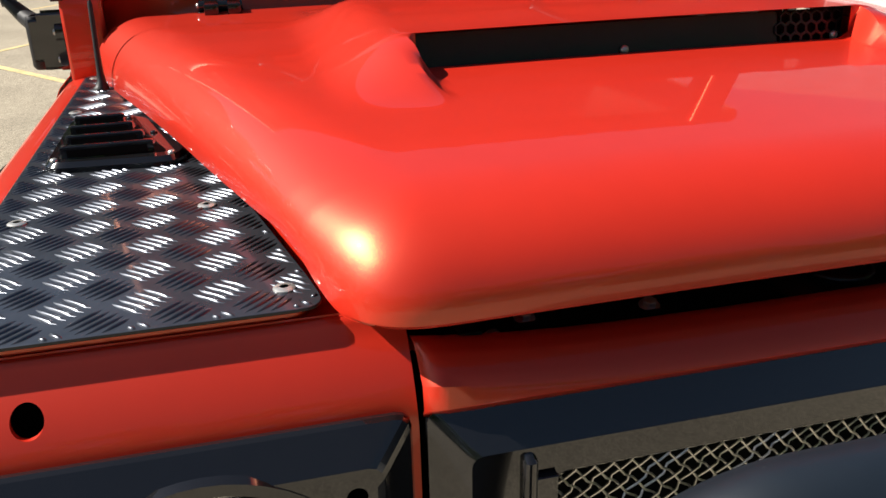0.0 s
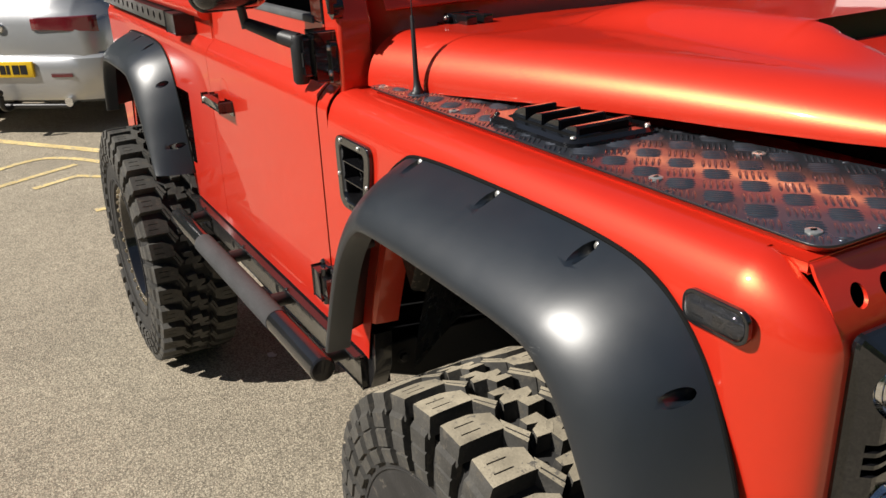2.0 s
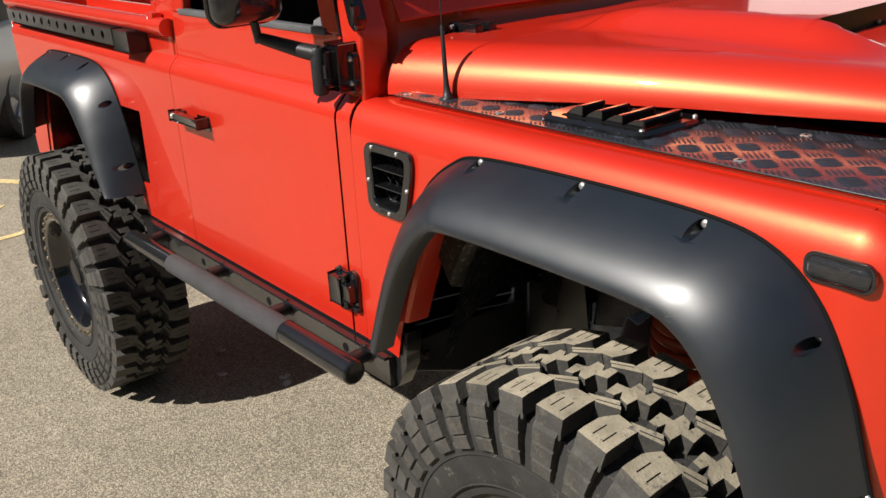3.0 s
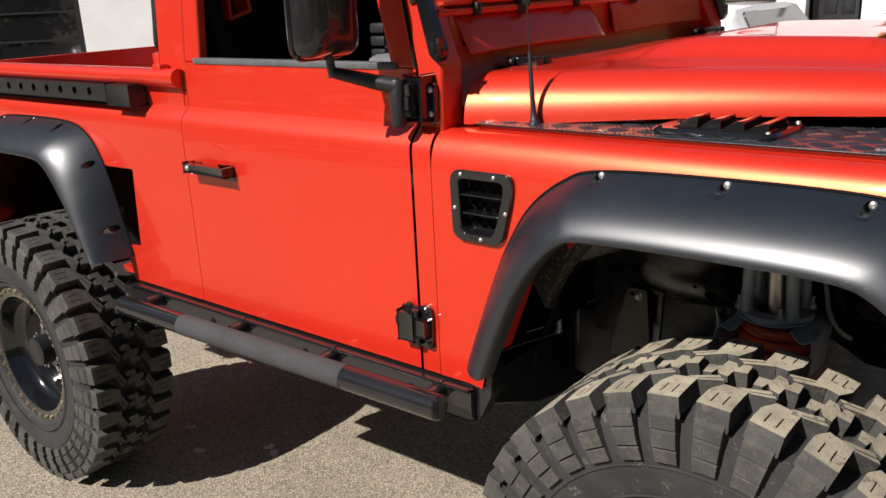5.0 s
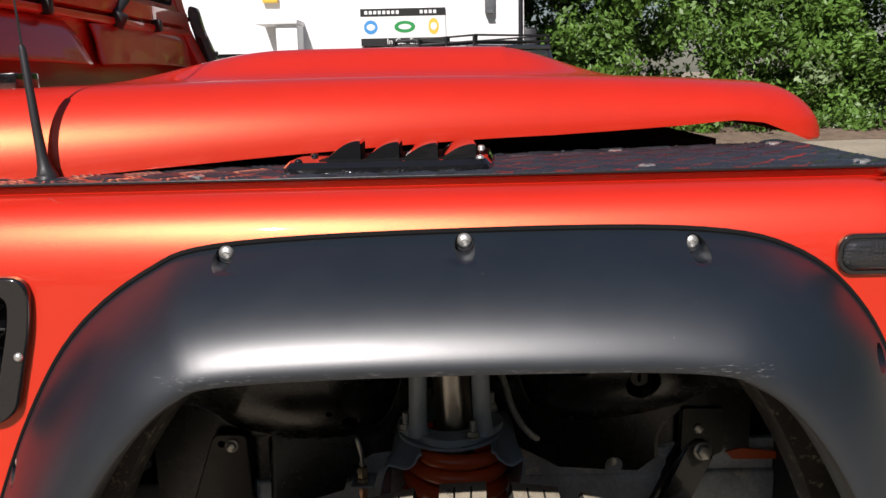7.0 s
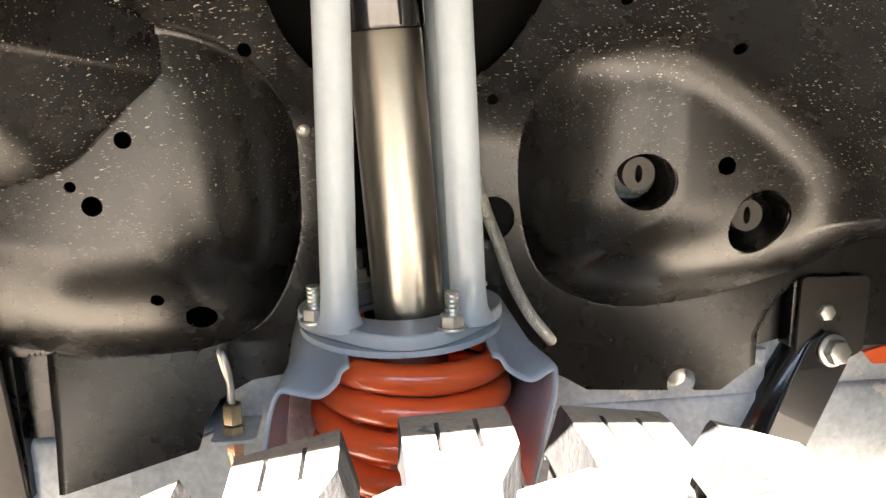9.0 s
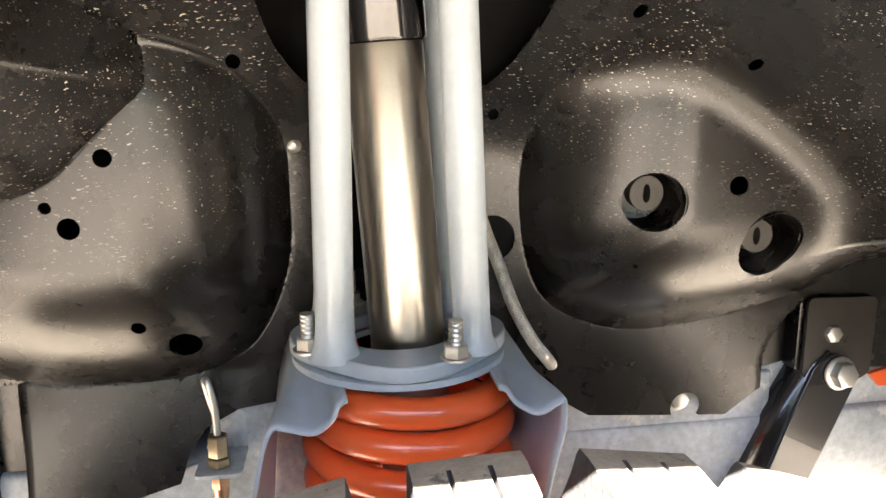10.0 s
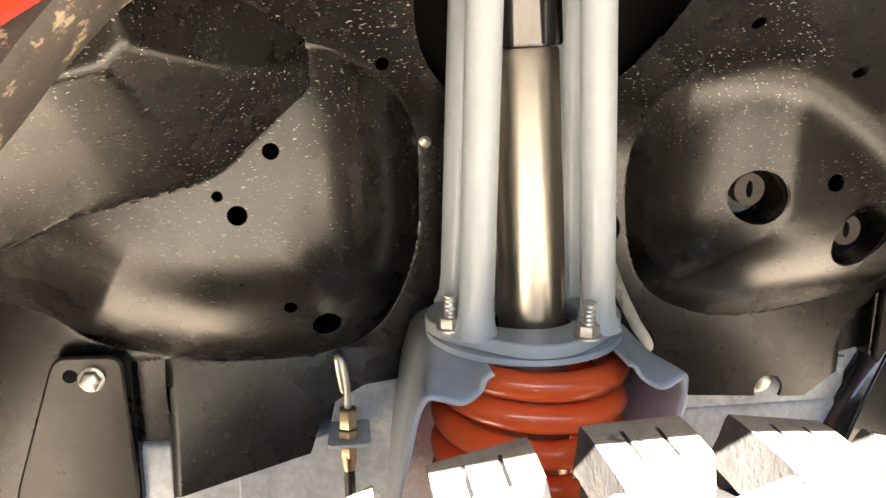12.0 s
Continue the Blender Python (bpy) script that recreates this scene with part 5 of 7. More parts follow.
def lug_mesh(kind, face):
    """One tread lug at the top of the tyre: x round it, y across it (outside is minus), z out from the axle; the front
    wheels' faces carry dust and a painted sunlit paleness, the rear wheels' a shaded dark.
    """
    bm = bmesh.new()
    b, t = R_T - 0.036, R_T
    if kind == "shoulder_lug":
        # a block with two sipes that steps down over the shoulder, drawn from a notched section
        w, n, g = 0.0300, 0.0013, 0.009
        sec = [(-w, b), (-w * 0.96, t), (-w * 0.34 - n, t), (-w * 0.34, t - g), (-w * 0.34 + n, t), (w * 0.34 - n, t), (w * 0.34, t - g), (w * 0.34 + n, t), (w * 0.96, t), (w, b)]
        rows = []
        for y, sk, k, dz, dip in ((-0.163, 0.004, 0.90, -0.040, 0), (-0.161, 0.004, 0.90, -0.026, 0), (-0.159, 0.003, 0.92, -0.019, 0), (-0.157, 0.001, 0.98, -0.007, 0), (-0.155, 0.0, 1.0, -0.003, 0), (-0.140, 0.0, 1.0, -0.0015, 0), (-0.139, 0.0, 1.0, -0.0015, 1), (-0.104, 0.001, 0.98, -0.0005, 1), (-0.103, 0.001, 0.98, -0.0005, 0), (-0.092, 0.003, 0.92, 0.0, 0), (-0.066, 0.009, 0.74, 0.0, 0)):
            rows.append([(x * k + sk, y, (z if dip or z != t - g else t) + (dz if z > b + 0.01 else 0)) for x, z in sec])
        vs = put_quads(bm, rows, loop=True)
        bm.faces.new(vs[0])
        bm.faces.new(list(reversed(vs[-1])))
    elif kind == "sidewall_lug":
        sec = [(-0.148, t - 0.022), (-0.160, t - 0.028), (-0.169, t - 0.036), (-0.172, t - 0.060), (-0.167, t - 0.062), (-0.173, t - 0.066), (-0.176, t - 0.094), (-0.168, t - 0.097), (-0.174, t - 0.101), (-0.173, t - 0.124), (-0.152, t - 0.130)]
        rows = [[(x * (1 - 1.9 * (t - z)), y, z) for y, z in sec] for x in (-0.0265, 0.0265)]
        vs = put_quads(bm, rows, loop=True)
        bm.faces.new(vs[0])
        bm.faces.new(list(reversed(vs[1])))
    else:
        # a slotted bar reaching in from the shoulder, or a notched block beside the centre line
        polys = {"slotted_lug": [[(-0.036, -0.064), (-0.022, -0.069), (0.021, -0.045), (0.014, -0.036)], [(-0.019, -0.0705), (-0.010, -0.073), (0.029, -0.054), (0.0235, -0.0465)]],
                 "notched_lug": [[(-0.012, -0.036), (0.004, -0.033), (0.0075, -0.012), (0.017, -0.031), (0.034, -0.035), (0.036, -0.002), (0.020, 0.010), (-0.014, 0.002)]]}[kind]
        for p in polys:
            c = Vector((sum(q[0] for q in p) / len(p), sum(q[1] for q in p) / len(p)))
            lo = [bm.verts.new((x, y, b)) for x, y in p]
            hi = [bm.verts.new((c.x + (x - c.x) * 0.95, c.y + (y - c.y) * 0.96, t + 0.001 - 1.0 * x * x)) for x, y in p]
            bm.faces.new(hi)
            for i in range(len(p)):
                bm.faces.new((lo[i], lo[(i + 1) % len(p)], hi[(i + 1) % len(p)], hi[i]))
    bmesh.ops.recalc_face_normals(bm, faces=bm.faces[:])
    me = finish(bm, "lug", TREAD, 30)
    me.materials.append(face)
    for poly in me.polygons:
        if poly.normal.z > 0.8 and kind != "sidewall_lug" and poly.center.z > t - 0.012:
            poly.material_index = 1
    return me


KINDS = ("shoulder_lug", "sidewall_lug", "slotted_lug", "notched_lug")
# front lugs get the sunlit pale faces, rear lugs the darker shaded rubber
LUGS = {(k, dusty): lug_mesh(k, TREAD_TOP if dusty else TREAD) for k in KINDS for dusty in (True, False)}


def build_wheel(c, s, detail, turn, size, camber=0.0):
    half = [(0.140, 0.250), (0.155, 0.262), (0.163, 0.31), (0.164, 0.35), (0.159, 0.40), (0.148, 0.435), (0.11, 0.448)]
    prof = [(-y, r) for y, r in half] + [(0, 0.452)] + half[::-1] + [(0.10, 0.24), (-0.10, 0.24)]
    bm = bmesh.new()
    put_quads(bm, [[(r * math.cos(2 * math.pi * k / 96), y, r * math.sin(2 * math.pi * k / 96)) for y, r in prof] for k in range(96)], loop=True, ring=True)
    for r in (0.285, 0.345):
        put_tube(bm, [(r * math.cos(2 * math.pi * k / 72), s * 0.1645, r * math.sin(2 * math.pi * k / 72)) for k in range(73)], 0.0022, 6, False)
    t = part("tyre", bm, RUBBER, truck, "knobbly dust-greyed mud tyre")
    t.location, t.scale, t.rotation_euler = c, (size, 0.90, size), (radians(-s * camber), 0, 0)
    for k in range(PITCH):
        for row in (0, 1):
            for name, lead in (("shoulder_lug", 0.0), ("sidewall_lug", 0.0), ("slotted_lug", 0.5), ("notched_lug", 0.42)):
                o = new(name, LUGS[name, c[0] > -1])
                o.parent = t
                o.matrix_basis = pose(0, 0, 0, 0, turn + 360 / PITCH * (k + 0.5 * row + lead), 0) @ pose(0, 0, 0, 0, 0, 180 * row)
    # rim with bead-lock ring
    bm = bmesh.new()
    circ = lambda r, y, n=64: [(r * math.cos(2 * math.pi * k / n), s * y, r * math.sin(2 * math.pi * k / n)) for k in range(n)]
    vs = put_quads(bm, [circ(0.250, 0.130), circ(0.255, 0.158), circ(0.246, 0.162), circ(0.226, 0.161), circ(0.214, 0.156), circ(0.210, 0.142), circ(0.204, 0.10), circ(0.196, 0.075), circ(0.178, 0.060), circ(0.125, 0.055), circ(0.09, 0.066), circ(0.06, 0.075), circ(0.03, 0.076)], loop=True)
    bm.faces.new(vs[-1])
    rim = part("rim", bm, GLOSS, truck, "gloss black bead-lock steel rim")
    rim.location, rim.scale = c, (1, 0.80, 1)
    bm = bmesh.new()
    put_tube(bm, [(0, s * 0.07, 0), (0, s * 0.125, 0), (0, s * 0.13, 0)], [0.055, 0.052, 0.04], 24)
    part("hub_cap", bm, SATIN, rim)
    if detail:
        me = None
        for k in range(32):
            a = 2 * math.pi * k / 32
            if me is None:
                b0 = bolt("ring_bolt", (0, 0, 0), (0, s, 0), 0.0070, rim, BRASS)
                me = b0
            else:
                b0 = new("ring_bolt", me.data)
                b0.parent = rim
            b0.location = (0.236 * math.cos(a), s * 0.1615, 0.236 * math.sin(a))
        for k in range(5):
            a = 2 * math.pi * (k + 0.3) / 5
            bolt("wheel_nut", (0.085 * math.cos(a), s * 0.066, 0.085 * math.sin(a)), (0, s, 0), 0.014, rim, CHROME)
            # dark disc on the rim, coloured like the shade of a hole
            bm = bmesh.new()
            put_disc(bm, (0.150 * math.cos(a + 0.6), s * 0.0575, 0.150 * math.sin(a + 0.6)), (0, s, 0), 0.024, 0.0008, 24)
            part("rim_hole", bm, DARK, rim)


build_wheel((0.022, -0.820, 0.484), -1, True, 3.0, 1.008, 1.2)
build_wheel((-2.395, -0.895, 0.470), -1, True, 0.0, 0.977)
build_wheel((0.022, 0.820, 0.484), 1, False, 1.0, 1.008, 1.2)
build_wheel((-2.395, 0.895, 0.470), 1, False, 2.0, 0.977)
bm = bmesh.new()
for x, z in ((0.022, 0.482), (-2.395, 0.470)):
    put_tube(bm, [(x, -0.72, z), (x, 0.72, z)], 0.05, 16)
    put_ball(bm, (x, 0.2, z), 0.15, 16)
part("axle", bm, SATIN, truck, "black solid axle")

# ---- inside the near front wheel arch ----
def depth_within(outline, x, z):
    """Depth of x, z within a smooth closed outline, 0 outside it."""
    k = len(outline)
    o = np.array([tuple(p) for p in smooth_line([outline[i % k] for i in range(-2, k + 3)], (k + 4) * 8 + 1)])[16:-16]
    a, d = o[:-1], o[1:] - o[:-1]
    x, z = np.atleast_1d(np.asarray(x, float)), np.atleast_1d(np.asarray(z, float))
    px, pz = x[:, None] - a[:, 0], z[:, None] - a[:, 1]
    t = np.clip((px * d[:, 0] + pz * d[:, 1]) / (d ** 2).sum(1), 0, 1)
    dist = np.sqrt(((px - t * d[:, 0]) ** 2 + (pz - t * d[:, 1]) ** 2).min(1))
    up = ((a[:, 1] > z[:, None]) != (o[1:, 1] > z[:, None]))
    cross = x[:, None] < d[:, 0] * pz / np.where(d[:, 1] == 0, 1e-9, d[:, 1]) + a[:, 0]
    return np.where((up & cross).sum(1) % 2 == 1, dist, 0.0)


REAR_BLISTER = [(-0.385, 0.972), (-0.345, 0.945), (-0.30, 0.931), (-0.25, 0.921), (-0.175, 0.922), (-0.130, 0.937), (-0.106, 0.962), (-0.088, 1.01), (-0.085, 1.065), (-0.087, 1.12), (-0.095, 1.17), (-0.12, 1.23), (-0.20, 1.28), (-0.36, 1.29), (-0.52, 1.22), (-0.54, 1.08), (-0.46, 0.995)]
FRONT_BLISTER = [(0.098, 1.099), (0.101, 1.15), (0.115, 1.21), (0.165, 1.26), (0.26, 1.26), (0.36, 1.20), (0.44, 1.11), (0.47, 1.03), (0.43, 0.998), (0.385, 0.982), (0.338, 0.963), (0.261, 0.945), (0.194, 0.939), (0.145, 0.951), (0.113, 0.976), (0.098, 1.03)]
SCOOP = [(-0.60, 0.94), (-0.50, 0.985), (-0.39, 1.036), (-0.341, 1.057), (-0.284, 1.071), (-0.237, 1.085), (-0.208, 1.109), (-0.182, 1.134), (-0.172, 1.152), (-0.178, 1.19), (-0.20, 1.26), (-0.26, 1.36), (-0.60, 1.40), (-0.70, 1.15)]


def liner_depth(x, z):
    """How far out the moulded liner stands at x, z: a wall that curves out into the arch roof, with two domes on it."""
    rho = np.hypot(np.where(x > 0, x / 1.15, x / 1.6), z - 0.85)
    low = np.clip((z - 0.940 - 0.05 * np.clip((np.abs(x) - 0.25) / 0.15, 0, 1)) / 0.05, 0, 1)
    y = np.maximum(-0.430 - 5.5 * np.maximum(0, rho - 0.235) ** 2 * low, -0.62)
    y += 0.012 * np.exp(-((x + 0.0) / 0.05) ** 2)
    # groove beside the rear bracket seat; the front step shapes a patch of shadow
    y += 0.016 * ((x > -0.320) & (x < -0.291) & (z < 0.925)) + 0.018 * ((x > 0.312 + 0.030 * np.clip((z - 0.900) / 0.050, 0, 1) ** 2) & (x < 0.347) & (z < 0.952))
    # the flat below the rear dome leans out towards its foot, shaped to mirror darkness
    y -= 0.18 * np.clip(0.925 - z, 0, 0.13) * np.clip((x + 0.291) / 0.004, 0, 1) * np.clip((-0.09 - x) / 0.04, 0, 1)
    for o, blend in ((REAR_BLISTER, 0.008), (FRONT_BLISTER, 0.030)):
        d = depth_within(o, x, z)
        dome = -0.430 - 0.076 * (1 - (1 - np.clip(d / 0.110, 0, 1)) ** 2)
        k = 0.001 + blend * np.clip(d / 0.03, 0, 1)
        h = np.clip(0.5 + 0.5 * (y - dome) / k, 0, 1)
        y = np.where(d > 0, y + (dome - y) * h - k * h * (1 - h), y)
    # the rear wall above its crease runs out towards the camera side of the arch
    d = depth_within(SCOOP, x, z)
    return np.where(d > 0, np.minimum(y, np.maximum(-0.503 - 1.3 * d, -0.62)), y)


def liner_y(x, z):
    return float(liner_depth(np.array([x]), np.array([z]))[0])


LOW_EDGE = [(-0.48, 0.80), (-0.308, 0.797), (-0.293, 0.807), (-0.177, 0.838), (-0.170, 0.860), (-0.156, 0.880), (-0.13, 0.893), (-0.05, 0.90), (0.09, 0.90), (0.138, 0.874), (0.157, 0.862), (0.22, 0.857), (0.262, 0.854), (0.282, 0.853), (0.319, 0.881), (0.343, 0.890), (0.48, 0.885)]
bm = bmesh.new()
nx, nz = 430, 240
rows = []
for i in range(nx + 1):
    x = -0.47 + 0.925 * i / nx
    lo = float(np.interp(x, [p[0] for p in LOW_EDGE], [p[1] for p in LOW_EDGE]))
    zs = lo + (1.25 - lo) * np.arange(nz + 1) / nz
    ys = liner_depth(np.full(nz + 1, x), zs)
    rows.append([(x, y, z) for y, z in zip(ys, zs)])
put_quads(bm, rows)
liner = part("arch_liner", bm, LINER, truck, "dusty black moulded wheel arch liner", thick=-0.004)
holes = bmesh.new()
rims = []
for x, z, r in ((-0.197, 1.102, 0.0060), (-0.235, 1.071, 0.0040), (-0.222, 1.057, 0.0072), (-0.188, 0.983, 0.0050), (-0.161, 0.962, 0.0115), (0.238, 1.069, 0.0072),
                (0.177, 1.058, 0.0218), (0.272, 1.021, 0.0262), (0.073, 1.020, 0.0186), (0.072, 1.118, 0.0045), (0.245, 0.862, 0.0140), (0.150, 1.190, 0.004), (0.232, 1.155, 0.004), (-0.115, 1.160, 0.005)):
    put_disc(holes, (x, -0.70, z), (0, 1, 0), r, 0.40, 28)
    rims.append((x, z, r))
put_tube(holes, [(0.0, -0.9, 1.215), (0.0, -0.2, 1.215)], 0.098, 40)
cut(liner, holes)
for x, z, r in rims:
    if r > 0.0145:
        y = liner_y(x, z)
        bm = bmesh.new()
        gx, gz = (liner_y(x + 0.02, z) - liner_y(x - 0.02, z)) / 0.04, (liner_y(x, z + 0.02) - liner_y(x, z - 0.02)) / 0.04
        circ = lambda rr, d: [(x + rr * math.cos(2 * math.pi * k / 32), y + d + rr * (gx * math.cos(2 * math.pi * k / 32) + gz * math.sin(2 * math.pi * k / 32)), z + rr * math.sin(2 * math.pi * k / 32)) for k in range(32)]
        vs = put_quads(bm, [circ(r + 0.0025, 0.001), circ(r + 0.0010, -0.0018), circ(r - 0.0005, 0.0), circ(r - 0.001, 0.030), circ(r - 0.0022, 0.036), circ(r * 0.75, 0.037)], loop=True)
        bm.faces.new(vs[-1])
        part("liner_cup", bm, LINER, liner, fix=True)
        if r < 0.0187:
            continue
        bx = 0.0 if r < 0.024 else -0.003
        bm = bmesh.new()
        put_frame(bm, [(x + bx + 0.0130 * math.cos(2 * math.pi * k / 24), z + 0.004 + 0.0130 * math.sin(2 * math.pi * k / 24)) for k in range(24)],
                  [(x + bx + 0.0030 * math.cos(2 * math.pi * k / 24), z + 0.004 + 0.0070 * math.sin(2 * math.pi * k / 24)) for k in range(24)], lambda u, v, h: Vector((u, y + 0.024 - h, v)), 0.0, 0.012)
        part("slotted_bush", bm, BUSH, liner)
    elif x in (-0.197, -0.188):
        y = liner_y(x, z)
        bm = bmesh.new()
        pts = [(x + r * 1.75 * math.cos(2 * math.pi * k / 24), z + r * 1.75 * math.sin(2 * math.pi * k / 24)) for k in range(25)]
        put_tube(bm, [(u, liner_y(u, v) - 0.0003, v) for u, v in pts], 0.0008, 6, False)
        part("hole_ring", bm, LINER, liner)
bm = bmesh.new()
pts = [(-0.168 + 0.0090 * math.cos(2 * math.pi * k / 32), 1.043 + 0.0090 * math.sin(2 * math.pi * k / 32)) for k in range(33)]
put_tube(bm, [(u, liner_y(u, v) + 0.0001, v) for u, v in pts], 0.0005, 6, False)
part("mould_mark", bm, LINER, liner)
for x, z, r in ((0.190, 0.904, 0.0082), (-0.375, 0.880, 0.008)):
    bm = bmesh.new()
    put_disc(bm, (x, liner_y(x, z) + 0.001, z), (0, -1, 0), r, 0.0022, 24, 0.0008)
    part("blanked_hole", bm, LINER, liner)
# thin white line on the liner, added as a fine tube
bm = bmesh.new()
put_tube(bm, [(x, liner_y(x, z) - 0.0008, z) for x, z in smooth_line([(-0.168, 0.923), (-0.150, 0.929), (-0.136, 0.938), (-0.126, 0.946)], 14)], [0.0002, 0.0004, 0.0006, 0.0005, 0.0008, 0.0009, 0.0007, 0.0010, 0.0009, 0.0011, 0.0010, 0.0012, 0.0010, 0.0006], 5)
part("edge_burr", bm, PRINT_W, liner, "thin white line along the foot of the rear dome")
screw("liner_screw", (-0.078, liner_y(-0.078, 1.098) - 0.001, 1.098), (0, -1, 0), 0.0062, liner)

# tunnel of the arch between liner and wing edge, with its dusty outer flange
def arch_line(k, dz, n=80, rise=0.04, reach=0.18):
    return [(p.x * k, p.y + dz + rise * min(1, max(0, (reach - abs(p.x)) / 0.12))) for p in smooth_line(LIP_EDGE, n)]


bm = bmesh.new()
put_quads(bm, [[(x, y, z) for x, z in arch_line(k, dz, 80, *((0.05, 0.28) if y < -0.75 else (0.04, 0.18)))] for y, k, dz in ((-0.770, 1.0, -0.031), (-0.755, 1.01, -0.024), (-0.70, 1.05, 0.005), (-0.62, 1.12, 0.030), (-0.52, 1.15, 0.040), (-0.40, 1.14, 0.035))])
part("arch_tunnel", bm, LINER, truck, "black arch roof and walls")
bm = bmesh.new()
put_quads(bm, [[(x, y, z) for x, z in arch_line(k, dz, 80, 0.05, 0.28)[12:]] for y, k, dz in ((-0.765, 1.0, -0.027), (-0.770, 1.0, -0.0315), (-0.798, 1.0, -0.0215), (-0.803, 1.0, -0.015), (-0.803, 1.1, 0.05))])
part("liner_flange", bm, DUSTY, truck, "dusty folded flange of the arch liner")
bm = bmesh.new()
put_quads(bm, [[(x, y, z) for x, z in arch_line(k, dz)[23:33]] for y, k, dz in ((-0.832, 1.05, 0.03), (-0.832, 1.0, -0.006), (-0.838, 1.0, -0.009), (-0.846, 1.0, -0.008), (-0.846, 1.05, 0.03))])
part("arch_return", bm, RED, wing)
bm = bmesh.new()
edge = smooth_line([(-0.500, 0.882)] + [(x * 0.94 + 0.001, z - 0.031) for x, z in BODY_EDGE[2:6]], 30)
put_quads(bm, [[(p.x + k, y, p.y) for p in edge] for y, k in ((-0.8445, 0.0), (-0.838, 0.010), (-0.815, 0.016), (-0.790, 0.020))])
part("arch_return", bm, RED, wing)
# near-black sheet that closes the view behind the liner's holes and gaps
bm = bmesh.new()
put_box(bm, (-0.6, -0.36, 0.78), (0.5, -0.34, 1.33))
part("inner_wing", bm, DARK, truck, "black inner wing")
# flat side pieces of the liner with their bolts
bm = bmesh.new()
put_slab(bm, round_poly([(-0.372, 0.938), (-0.321, 0.936), (-0.321, 0.70), (-0.445, 0.70), (-0.415, 0.82)], 0.012, 4), lambda u, v, h: Vector((u, -0.446 - h - (v - 0.918) * 0.15, v)), 0.0, 0.006)
lp = part("liner_bracket", bm, PANEL, truck, "black bracket plate below the liner", bevel=0.002)
bolt("liner_bolt", (-0.345, -0.453, 0.918), (0, -1, 0), 0.0080, lp, washer=0.0105)
# slot drawn as a flat disc in its shaded colour
bm = bmesh.new()
put_disc(bm, (-0.361, -0.4525, 0.921), (0, -1, 0), 0.0055, 0.001, 20)
part("bolt_slot", bm, DARK, lp)
bm = bmesh.new()
put_slab(bm, round_poly([(0.3475, 0.957), (0.412, 0.955), (0.412, 0.885), (0.385, 0.872), (0.3475, 0.885)], 0.006, 4), lambda u, v, h: Vector((u, -0.437 - h, v)), 0.0, 0.004)
rp = part("liner_bracket", bm, PANEL, truck, "black bracket plate beside the chassis")
bolt("liner_bolt", (0.372, -0.438, 0.924), (0, -1, 0), 0.0078, rp, washer=0.0105)
bm = bmesh.new()
put_slab(bm, round_poly([(0.357, 0.898), (0.376, 0.908), (0.396, 0.893), (0.396, 0.880), (0.330, 0.745), (0.290, 0.745), (0.334, 0.850)], 0.006, 3), lambda u, v, h: Vector((u, -0.440 - h + (v - 0.9) * 0.10, v)), 0.0, 0.005)
st = part("steel_strut", bm, TUBE, truck, "gloss black flat steel strut", bevel=0.001)
bm = bmesh.new()
put_quads(bm, [[(0.370 - 0.012 * k, -0.443 + 0.045 * k, 0.909 - 0.002 * k), (0.357 - 0.014 * k, -0.443 + 0.045 * k, 0.897), (0.334 - 0.016 * k, -0.446 + 0.045 * k, 0.850), (0.290 - 0.018 * k, -0.456 + 0.045 * k, 0.745)] for k in (0, 0.5, 1.0)])
part("strut_flange", bm, TUBE, st, thick=0.004)
bolt("strut_bolt", (0.379, -0.446, 0.889), (0.1, -1, 0.1), 0.0118, st, washer=0.0150)

# chassis rail and brackets
bm = bmesh.new()
put_box(bm, (-0.34, -0.425, 0.66), (0.62, -0.345, 0.845), 0.008)
put_slab(bm, [(0.10, 0.845), (0.36, 0.895), (0.62, 0.895), (0.62, 0.80), (0.10, 0.80)], lambda u, v, h: Vector((u, -0.405 - h, v)), 0.0, 0.012)
put_slab(bm, [(-0.24, 0.82), (-0.16, 0.845), (-0.15, 0.90), (-0.12, 0.915), (-0.05, 0.915), (0.0, 0.90), (0.0, 0.80), (-0.24, 0.76)], lambda u, v, h: Vector((u, -0.415 - h, v)), 0.0, 0.012)
put_slab(bm, [(0.08, 0.915), (0.13, 0.890), (0.33, 0.885), (0.33, 0.80), (0.08, 0.80)], lambda u, v, h: Vector((u, -0.412 - h, v)), 0.0, 0.010)
put_tube(bm, [(0.36, -0.418, 0.835), (0.60, -0.418, 0.835)], 0.004, 8)
ch = part("chassis", bm, GALV, truck, "galvanised steel chassis rail", bevel=0.003)
# rails in satin black, beside the galvanised front section
for y in (-0.385, 0.385):
    bm = bmesh.new()
    put_box(bm, (-3.1, y - 0.04, 0.66), (-0.345 if y < 0 else 0.62, y + 0.04, 0.845), 0.008)
    part("rear_rail", bm, SATIN, ch, "black rear chassis rail")
# black outrigger between the rail and the sill
bm = bmesh.new()
put_slab(bm, [(-0.37, 0.785), (-0.37, 0.60), (-0.60, 0.64), (-0.835, 0.735), (-0.835, 0.79), (-0.62, 0.795)], lambda u, v, h: Vector((-0.535 - 0.03 * (-0.4 - u) - h, u, v)), 0.0, 0.09)
og = part("outrigger", bm, SATIN, ch, "black painted steel outrigger", bevel=0.004)
bolt("outrigger_bolt", (-0.545, -0.752, 0.752), (1, 0, 0), 0.011, og, SATIN)
